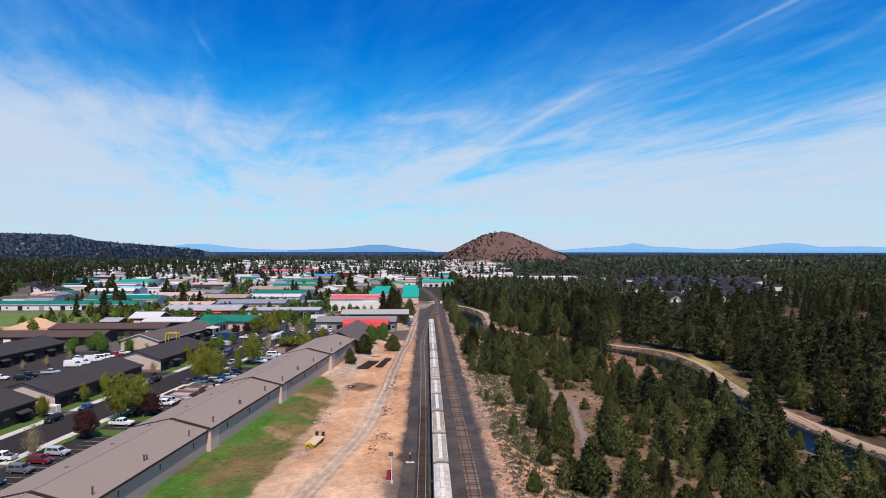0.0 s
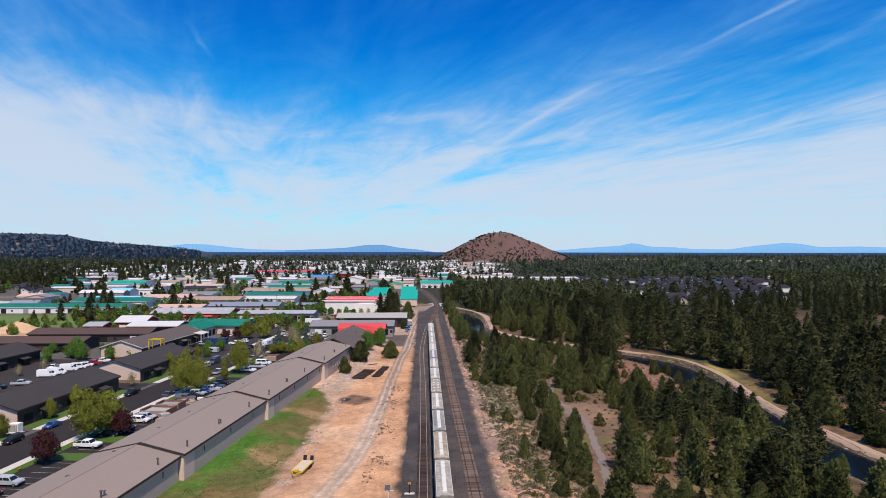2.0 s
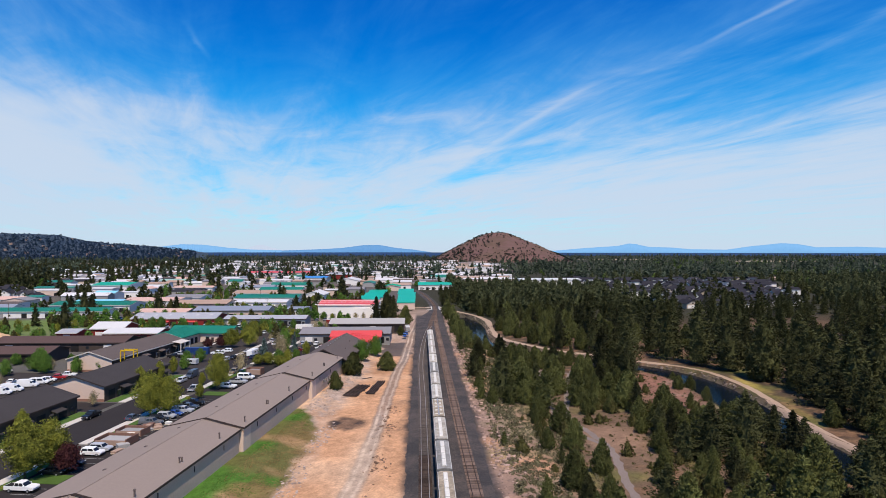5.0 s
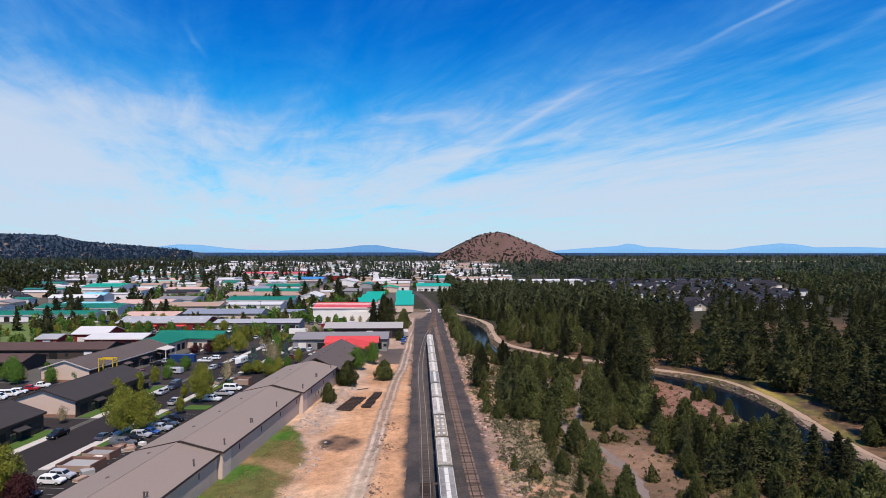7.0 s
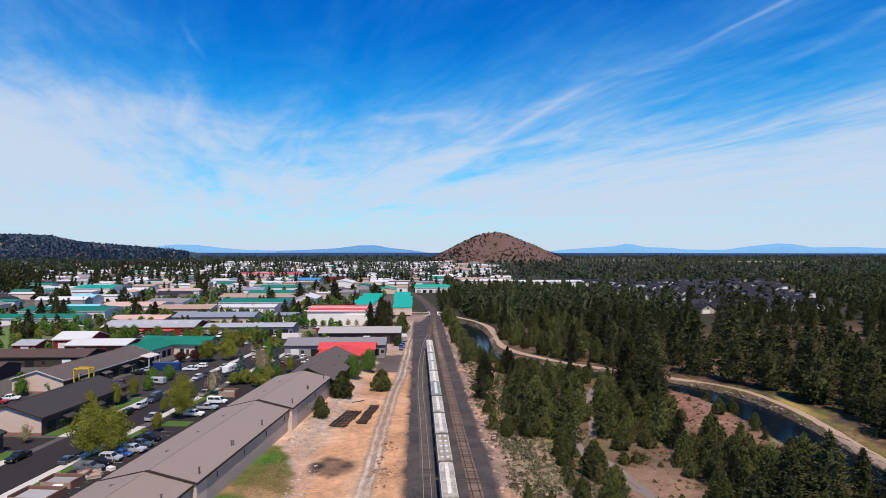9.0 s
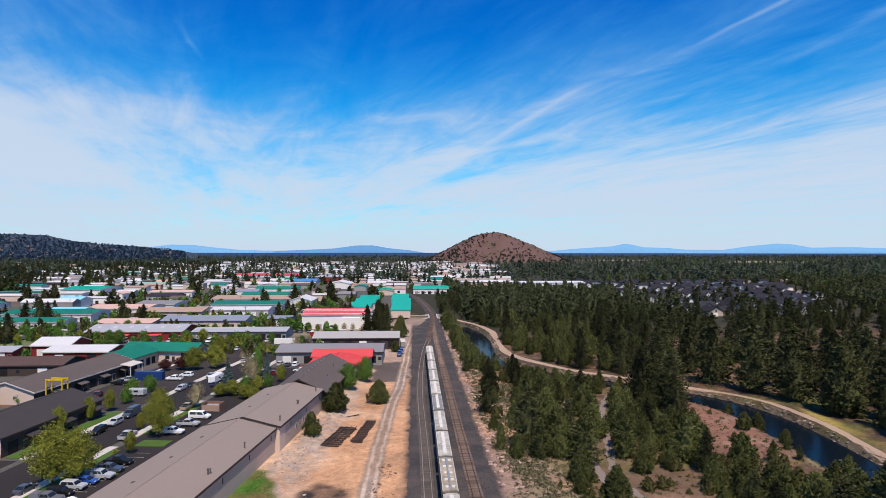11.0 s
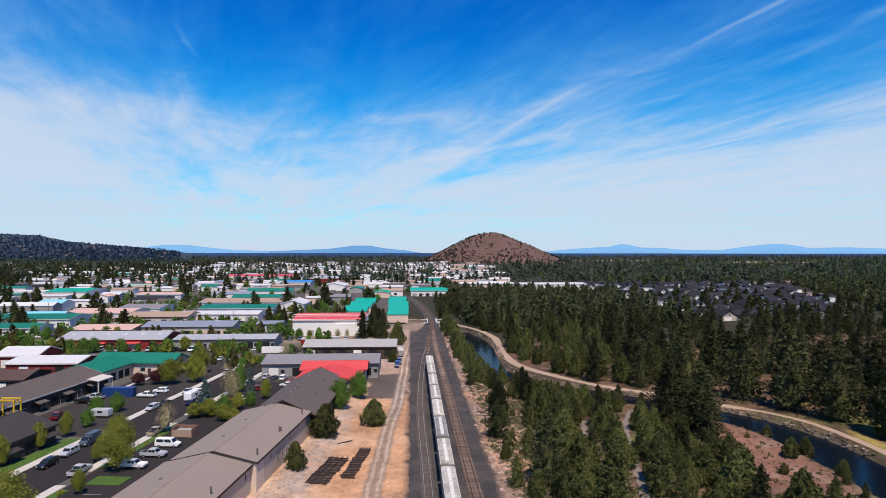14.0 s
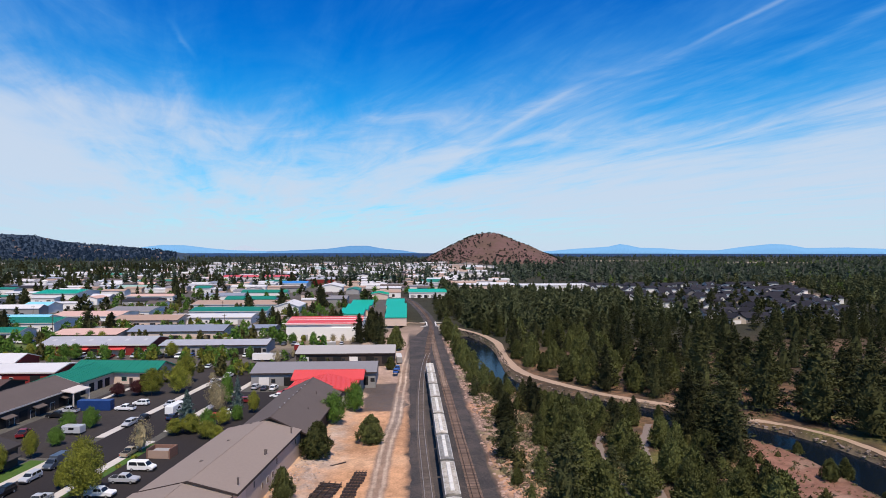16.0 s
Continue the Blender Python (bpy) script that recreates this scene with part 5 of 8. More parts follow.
# ---------------------------------------------------------------- hills and far ranges
def make_butte():
    """A lone cinder cone with a flat top, red slopes and scattered dark junipers."""
    n, m = 96, 40
    g = Geo()
    west = lambda d: np.interp(d, [0, 30, 54, 108, 166, 200, 258, 330], [117, 115, 107, 85, 54, 37, 8, -8])
    east = lambda d: np.interp(d, [0, 36, 70, 103, 171, 227, 261, 283, 330], [117, 114, 102, 88, 61, 36, 23, 11, -8])

    def height(u, v):
        d, k = math.hypot(u, v), 0.5 + 0.5 * u / max(math.hypot(u, v), 1e-6)
        return float(west(d)) * (1 - k) + float(east(d)) * k

    rng = np.random.RandomState(4)
    for j in range(m + 1):
        for i in range(n):
            a, d = math.tau * i / n, 330.0 * j / m
            u, v = d * math.cos(a), d * math.sin(a)
            # a broad scar with a dark rim opens the near face
            scar = 9 * math.exp(-((u + 8) / 34) ** 2 - ((d - 150) / 26) ** 2) * (v < 0)
            gully = (2.6 * math.sin(a * 5 + d * 0.02) + 1.5 * math.sin(a * 13 + 1) + 1.2 * rng.uniform(-1, 1)) * (d > 40)
            g.v.append((298 + u, 2510 + v, height(u, v) + gully - scar))
    for j in range(m):
        for i in range(n):
            k = (i + 1) % n
            g.f.append((j * n + i, j * n + k, (j + 1) * n + k, (j + 1) * n + i))
    soil = mat("cinder soil", (0.158, 0.094, 0.086), 0.95, 0.5, 0.012, 0.07, 0.3, col2=(0.100, 0.066, 0.052), spec=0.05)
    tagged(new("butte", g.mesh("butte", soil, True)), "red brown cinder cone with dark junipers", "hill", "", "structure")
    return height


BUTTE = make_butte()


def ridge_mesh(name, pts, depth, material, label, base=-6.0, rough=3.0, seed=1, glowing=False):
    """A long hill whose crest runs through the given x, y, z."""
    rng = np.random.RandomState(seed)
    p = np.array(pts, float)
    t = np.linspace(0, len(p) - 1, 160)
    c = np.stack([np.interp(t, range(len(p)), p[:, k]) for k in range(3)], 1)
    c[:, 2] += np.convolve(rng.uniform(-rough, rough, len(c) + 6), np.ones(7) / 3, "valid")[: len(c)]
    g = Geo()
    for x, y, z in c:
        for f, h in ((1.0, 0.0), (0.62, 0.32), (0.3, 0.72), (0, 1), (-0.5, 0.5), (-1, 0)):
            jig = 1 + 0.12 * rng.uniform(-1, 1) * (0 < h < 1)
            s = 1 - f * depth / math.hypot(x, y)
            g.v.append((x * s, y * s, base + (z - base) * h * jig))
    for i in range(len(c) - 1):
        for k in range(5):
            a = i * 6 + k
            g.f.append((a, a + 6, a + 7, a + 1))
    return tagged(new(name, g.mesh(name, material, True)), label, "hill" if not glowing else "backdrop", "", "structure")


def far_point(px, py, d):
    """A point at distance d seen over the line of flight at px to the side and py above eye level, in thousandths."""
    return (d * px / 1000.0, d, 46 + d * py / 1000.0)


# base colours carry a blue haze tint on top of the dark woods
HAZED_RIDGE = mat("hazed wooded ridge", (0.031, 0.052, 0.086), 0.95, 0.4, 0.006, 0.03, 0.1, col2=(0.050, 0.068, 0.092), spec=0.05)
ridge_mesh("west_ridge", [far_point(a, b, 3600) for a, b in ((-1100, 17), (-900, 25), (-760, 27), (-690, 27.5), (-640, 26), (-570, 23.5), (-530, 14.5), (-470, 9), (-390, 3), (-340, -5))], 700, HAZED_RIDGE, "long low ridge covered with dark woods")
# backdrop surfaces glow faintly in blue and white to imitate haze over distance
HAZE = mat("hazed far blue range", (0.05, 0.10, 0.18), 1.0, 0.06, 0.002, 0.01, glow=(0.11, 0.32, 0.62, 0.68))
HAZE_2 = mat("hazed farther pale range", (0.05, 0.10, 0.18), 1.0, 0.05, 0.002, 0.01, glow=(0.20, 0.47, 0.78, 0.75))
HAZE_3 = mat("hazed snowy peak", (0.02, 0.02, 0.02), 1.0, 0.05, 0.002, 0.01, glow=(0.66, 0.76, 0.93, 0.84))
HAZE_PLAIN = mat("hazed far plain", (0.008, 0.012, 0.02), 1.0, 0.2, 0.002, 0.01, glow=(0.035, 0.12, 0.36, 0.42))
R = 4800
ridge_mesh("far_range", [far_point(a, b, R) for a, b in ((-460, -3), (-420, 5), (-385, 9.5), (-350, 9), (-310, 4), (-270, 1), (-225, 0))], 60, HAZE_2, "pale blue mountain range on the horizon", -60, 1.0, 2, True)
ridge_mesh("snow_peak", [far_point(a, b, R + 60) for a, b in ((-310, -2), (-283, 2.5), (-266, 7.5), (-257, 9.0), (-250, 7), (-230, 1.5), (-210, -2))], 40, HAZE_3, "faint hazed snowy peak on the horizon", -60, 0.15, 3, True)
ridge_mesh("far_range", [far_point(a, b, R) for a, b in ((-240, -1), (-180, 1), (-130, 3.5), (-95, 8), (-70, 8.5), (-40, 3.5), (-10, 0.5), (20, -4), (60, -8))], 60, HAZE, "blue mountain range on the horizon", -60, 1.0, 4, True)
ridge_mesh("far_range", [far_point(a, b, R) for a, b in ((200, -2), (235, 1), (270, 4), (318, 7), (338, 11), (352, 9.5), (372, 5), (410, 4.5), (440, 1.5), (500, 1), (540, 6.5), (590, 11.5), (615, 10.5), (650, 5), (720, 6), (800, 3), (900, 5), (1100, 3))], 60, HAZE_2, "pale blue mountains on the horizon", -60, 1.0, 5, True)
ridge_mesh("far_plain", [far_point(a, b, R - 120) for a, b in ((-1200, -4.5), (-400, -3.5), (0, -3.5), (200, -4), (600, -4.5), (1200, -5.5))], 60, HAZE_PLAIN, "dark blue hazed far plain below the mountains", -60, 0.5, 6, True)

# ---------------------------------------------------------------- trees
rng_tree = np.random.RandomState(77)


def leaf_quads(centres, normals, size, rng):
    """Small bent leaf clumps: verts (n*4, 3)."""
    n = len(centres)
    nor = normals + 0.38 * rng.normal(size=(n, 3))
    nor /= np.linalg.norm(nor, axis=1)[:, None]
    u = np.cross(nor, rng.normal(size=(n, 3)))
    u /= np.linalg.norm(u, axis=1)[:, None]
    v = np.cross(nor, u)
    s = size * rng.uniform(0.6, 1.35, (n, 1))
    bend = nor * s * rng.uniform(-0.5, 0.1, (n, 1))
    return np.stack([centres - u * s, centres - v * s * 0.7 + bend, centres + u * s, centres + v * s * 0.7 + bend], 1).reshape(-1, 3)


def tufts(centres, along, size, rng, loose=0.5, slim=0.42):
    """Pointed tufts, one blade each, that lie roughly along the given directions: verts (n*3, 3)."""
    n = len(centres)
    a = along + loose * rng.normal(size=(n, 3))
    a /= np.linalg.norm(a, axis=1)[:, None]
    side = np.cross(a, rng.normal(size=(n, 3)))
    side /= np.linalg.norm(side, axis=1)[:, None]
    s = size * rng.uniform(0.6, 1.4, (n, 1))
    return np.stack([centres - side * s * slim - a * s * 0.5, centres + side * s * slim - a * s * 0.5, centres + a * s], 1).reshape(-1, 3)


def quads_mesh(name, verts, material, k=4):
    """A mesh of loose blades with k corners each."""
    me = bpy.data.meshes.new(name)
    n = len(verts) // k
    me.vertices.add(n * k)
    me.vertices.foreach_set("co", np.asarray(verts, np.float32).ravel())
    me.loops.add(n * k)
    me.loops.foreach_set("vertex_index", np.arange(n * k))
    me.polygons.add(n)
    me.polygons.foreach_set("loop_start", np.arange(0, n * k, k))
    me.polygons.foreach_set("loop_total", np.full(n, k))
    me.materials.append(material)
    me.update()
    return me


def conifer(h, r, count, rng, top=0.35, low=0.12, size=0.42, lump=0.35, per=26):
    """Tufts of an uneven evergreen: boughs at golden angles in loose tiers, each tufted along its length."""
    c, nn = [], []
    boughs = max(8, count // per)
    for b in range(boughs):
        f = (b + rng.uniform(0, 1)) / boughs
        f = 1 - (1 - f) ** 1.12
        z = h * (low + (0.97 - low) * f)
        tier = 0.82 + 0.18 * math.sin(f * 34)
        reach = r * (1 - f ** (0.55 / max(top, 0.05))) * tier * rng.uniform(1 - lump, 1 + lump * 0.5) + 0.012 * h
        a = b * 2.399 + rng.uniform(-0.5, 0.5)
        out = np.array([math.cos(a), math.sin(a), 0.0])
        k = max(3, int(per * (0.35 + 0.95 * reach / r)))
        t = rng.uniform(0.12, 1.0, k) ** 0.75
        droop = rng.uniform(-0.30, 0.12) + 0.35 * f
        p = np.outer(t * reach, out) + np.array([0, 0, z]) + np.outer(t * t * reach, [0, 0, droop])
        p += rng.normal(size=(k, 3)) * np.array([0.17, 0.17, 0.09]) * (0.04 * h + reach * 0.75)
        c.append(p)
        nn.append(np.tile(out * 0.9 + np.array([0, 0, 0.35]), (k, 1)))
    lead = np.array([[0, 0, h * (0.93 + 0.07 * q)] for q in rng.uniform(0, 1, max(3, count // 90))])
    c.append(lead + rng.normal(size=lead.shape) * 0.008 * h)
    nn.append(np.tile([0, 0, 1.0], (len(lead), 1)))
    t = tufts(np.concatenate(c), np.concatenate(nn), size, rng)
    return t if count < 300 else np.concatenate([core(lambda z: (0.6 if count < 2000 else 0.5) * r * (1 - z ** (0.55 / max(top, 0.05)))), t])


def core(radius, n=7, m=4):
    """Inner hull of a crown, so that no light falls straight through it; radius maps height to reach."""
    out = []
    zs = np.linspace(0.06, 0.94, m + 1)
    ring = [[(radius(z) * (0.9 + 0.2 * math.sin(3 * i + 5 * z)) * math.cos(i * math.tau / n + z), radius(z) * (0.9 + 0.2 * math.sin(3 * i + 5 * z)) * math.sin(i * math.tau / n + z), z) for i in range(n)] for z in zs]
    for a, b in zip(ring[:-1], ring[1:]):
        for i in range(n):
            k = (i + 1) % n
            out += [a[i], a[k], b[k], a[i], b[k], b[i]]
    return np.array(out)


def dome(h, r, count, rng, point=1.7, size=0.05, lobes=64, lean=0.16):
    """Tufts of a dense, lumpy egg-shaped evergreen that branches from the ground."""
    c, nn = [], []
    reach = lambda f: r * min(1.0, 0.62 + 1.5 * f) * max(0.02, 1 - f ** point) ** 0.75
    ox, oy = rng.uniform(-lean, lean, 2) * r
    for b in range(lobes):
        f = ((b + 0.5) / lobes) ** 1.15
        a = b * 2.399 + rng.uniform(-0.3, 0.3)
        e = reach(f) * rng.uniform(0.62, 1.08)
        o = np.array([math.cos(a) * e + ox * f, math.sin(a) * e + oy * f, h * (0.05 + 0.88 * f)])
        lump = r * rng.uniform(0.20, 0.36) * (1.1 - 0.45 * f)
        k = int(count / lobes * (1.25 - 0.5 * f))
        d = rng.normal(size=(k, 3)) + np.array([0.5 * math.cos(a), 0.5 * math.sin(a), 0.35])
        d /= np.linalg.norm(d, axis=1)[:, None]
        c.append(o + d * np.array([1, 1, 1.25]) * lump * rng.uniform(0.45, 1.1, (k, 1)))
        nn.append(d * 0.8 + np.array([0.3 * math.cos(a), 0.3 * math.sin(a), 0.6]))
    tip = np.array([[0, 0, h * q] for q in rng.uniform(0.9, 1.0, 12)]) + rng.normal(size=(12, 3)) * 0.02
    c.append(tip)
    nn.append(np.tile([0, 0, 1.0], (12, 1)))
    t = tufts(np.concatenate(c), np.concatenate(nn), size, rng, 0.55, 0.45)
    return np.concatenate([core(lambda z: 0.74 * reach(z)), t])


def broadleaf(h, r, count, rng, low=0.28, size=0.3):
    """Leaf tufts of a rounded tree in several lobes."""
    c, nn = [], []
    lobes = 22
    for b in range(lobes):
        a, f = b * 2.399, (b + 0.5) / lobes
        z = h * (low + 0.08 + (0.90 - low) * f)
        e = r * 0.74 * math.sqrt(max(0.05, 1 - (2 * abs(f - 0.42)) ** 2)) * rng.uniform(0.65, 1.15)
        o = np.array([math.cos(a) * e, math.sin(a) * e, z])
        k = int(count / lobes * (0.7 + 0.6 * (e / r)))
        d = rng.normal(size=(k, 3))
        d /= np.linalg.norm(d, axis=1)[:, None]
        p = o + d * np.array([1, 1, 1.05]) * r * rng.uniform(0.30, 0.46) * rng.uniform(0.3, 1.1, (k, 1))
        c.append(p)
        nn.append(d * 0.6 + np.array([0, 0, 0.5]))
    t = tufts(np.concatenate(c), np.concatenate(nn), size, rng, 0.7, 0.5)
    if count < 1000:
        return t
    hull = core(lambda z: 0.52 * r * math.sqrt(max(0.03, 1 - (2 * abs(z - 0.47)) ** 2)))
    hull[:, 2] = hull[:, 2] * (0.9 - low) + low
    return np.concatenate([hull, t])


def trunk_geo(h, r, rng, limbs=0, spread=0.3):
    """A tapered, slightly crooked trunk; broadleaf trees fork into limbs."""
    g, rings, p, a = Geo(), [], Vector((0, 0, -0.4)), r
    for k in range(7):
        rings.append([(p.x + a * math.cos(t * math.tau / 7), p.y + a * math.sin(t * math.tau / 7), p.z) for t in range(7)])
        p, a = Vector((rng.uniform(-1, 1) * 0.02 * h, rng.uniform(-1, 1) * 0.02 * h, h * (k + 1) / 7.4)), a * 0.74
    g.loft(rings)
    for k in range(limbs):
        z = h * (0.22 + 0.6 * k / limbs)
        ang = k * 2.4
        g.tube((0, 0, z), (math.cos(ang) * h * spread * (1 - 0.5 * k / limbs), math.sin(ang) * h * spread * (1 - 0.5 * k / limbs), z + h * 0.12), r * 0.34, r * 0.1, 5)
    return g


def rounded(verts, material, roots=0.0, name="crown"):
    """Let the tufts of a crown shade as one soft mass: each faces outwards from the stem and leans its normal that way."""
    t = np.asarray(verts, float).reshape(-1, 3, 3).copy()
    face = np.cross(t[:, 1] - t[:, 0], t[:, 2] - t[:, 0])
    face /= np.linalg.norm(face, axis=1)[:, None] + 1e-9
    mid = t.mean(1) - roots
    out = mid * np.array([1, 1, 0]) / (np.linalg.norm(mid[:, :2], axis=1)[:, None] + 0.05) * 0.85 + np.array([0, 0, 0.5])
    turned = (face * out).sum(1) < 0
    t[turned] = t[turned][:, ::-1]
    face[turned] *= -1
    nor = out * 0.6 + face
    nor /= np.linalg.norm(nor, axis=1)[:, None]
    me = quads_mesh(name, t.reshape(-1, 3), material, 3)
    me.polygons.foreach_set("use_smooth", [True] * len(me.polygons))
    me.normals_split_custom_set_from_vertices(np.repeat(nor, 3, 0).tolist())
    return me


class Species:
    """A few grown shapes of one kind of tree, set out again and again."""

    def __init__(self, name, label, category, crowns, trunks, mat_leaf, group):
        self.name, self.label, self.category, self.group = name, label, category, group
        self.crowns = [rounded(c, mat_leaf) for c in crowns]
        self.trunks = [t.mesh("trunk", BARK) for t in trunks]

    def plant(self, x, y, height, z=None, turn=None, label="", wide=1.0, pick=None):
        i = rng_tree.randint(len(self.crowns)) if pick is None else pick
        t = thing(self.name, Matrix.LocRotScale((x, y, gz(x, y) if z is None else z), Euler((0, 0, rng_tree.uniform(0, math.tau) if turn is None else turn)), (height * wide, height * wide, height)), label or self.label, self.category, self.group)
        part("trunk", self.trunks[i], None, t)
        part("crown", self.crowns[i], None, t)
        return t


def shapes(fn, n, *a, **k):
    out = []
    for i in range(n):
        out.append(fn(*a, rng=np.random.RandomState(100 + i * 7), **k))
    return out


RT = random.Random(9)
JUNIPER = Species("juniper", "dark olive green juniper with a dense broad crown", "tree", shapes(dome, 4, 1.0, 0.40, 3800, point=1.7, size=0.042) + shapes(dome, 2, 1.0, 0.36, 3600, point=1.15, size=0.042) + shapes(conifer, 2, 1.0, 0.40, 3600, top=0.24, low=0.02, size=0.04, lump=0.55), [trunk_geo(1, 0.03, RT) for _ in range(8)], NEEDLE, "junipers by the track")
PINES = Species("pine", "tall dark green pine with layered boughs", "tree", shapes(conifer, 5, 1.0, 0.25, 5000, top=0.27, low=0.06, size=0.0245, lump=0.6, per=34) + shapes(dome, 1, 1.0, 0.25, 4600, point=1.1, size=0.028, lobes=100), [trunk_geo(1, 0.016, RT) for _ in range(6)], PINE, "pines by the canal")
PINES_BACK = Species("pine", "dark green pine deep in the wood", "tree", shapes(conifer, 5, 1.0, 0.25, 3600, top=0.27, low=0.06, size=0.0265, lump=0.6, per=30), [trunk_geo(1, 0.016, RT) for _ in range(5)], PINE, "pines by the canal")
JUNIPER_BACK = Species("juniper", "dark olive green juniper with a dense broad crown", "tree", shapes(dome, 4, 1.0, 0.38, 2000, point=1.5, size=0.054), [trunk_geo(1, 0.03, RT) for _ in range(4)], NEEDLE, "junipers by the track")
BLUE_SPRUCE = Species("spruce", "blue green spruce with a pointed crown", "tree", shapes(conifer, 2, 1.0, 0.30, 2200, top=0.5, low=0.04, size=0.045, lump=0.2), [trunk_geo(1, 0.025, RT) for _ in range(2)], SPRUCE, "")
MAPLE = Species("street_tree", "street tree in fresh yellow green leaf", "tree", shapes(broadleaf, 4, 1.0, 0.36, 9500, low=0.14, size=0.019), [trunk_geo(1, 0.022, RT, 8, 0.28) for _ in range(4)], LEAF, "street trees")
GREENTREE = Species("broadleaf_tree", "broadleaf tree with bright green leaves", "tree", shapes(broadleaf, 3, 1.0, 0.42, 4200, low=0.08, size=0.032), [trunk_geo(1, 0.025, RT, 8, 0.3) for _ in range(3)], LEAF_GREEN, "")
MAROON = Species("plum_tree", "small plum tree with dark maroon leaves", "tree", shapes(broadleaf, 2, 1.0, 0.46, 4200, low=0.2, size=0.036), [trunk_geo(1, 0.03, RT, 8, 0.3) for _ in range(2)], LEAF_RED, "")
BUDDING = Species("budding_tree", "thin tree with pale budding twigs", "tree", shapes(broadleaf, 2, 1.0, 0.36, 2200, low=0.14, size=0.02), [trunk_geo(1, 0.022, RT, 12, 0.38) for _ in range(2)], LEAF_PALE, "")

PLACED = []


def free(x, y, gap):
    for a, b, g in PLACED:
        if (a - x) ** 2 + (b - y) ** 2 < (0.5 * (gap + g)) ** 2:
            return False
    PLACED.append((x, y, gap))
    return True


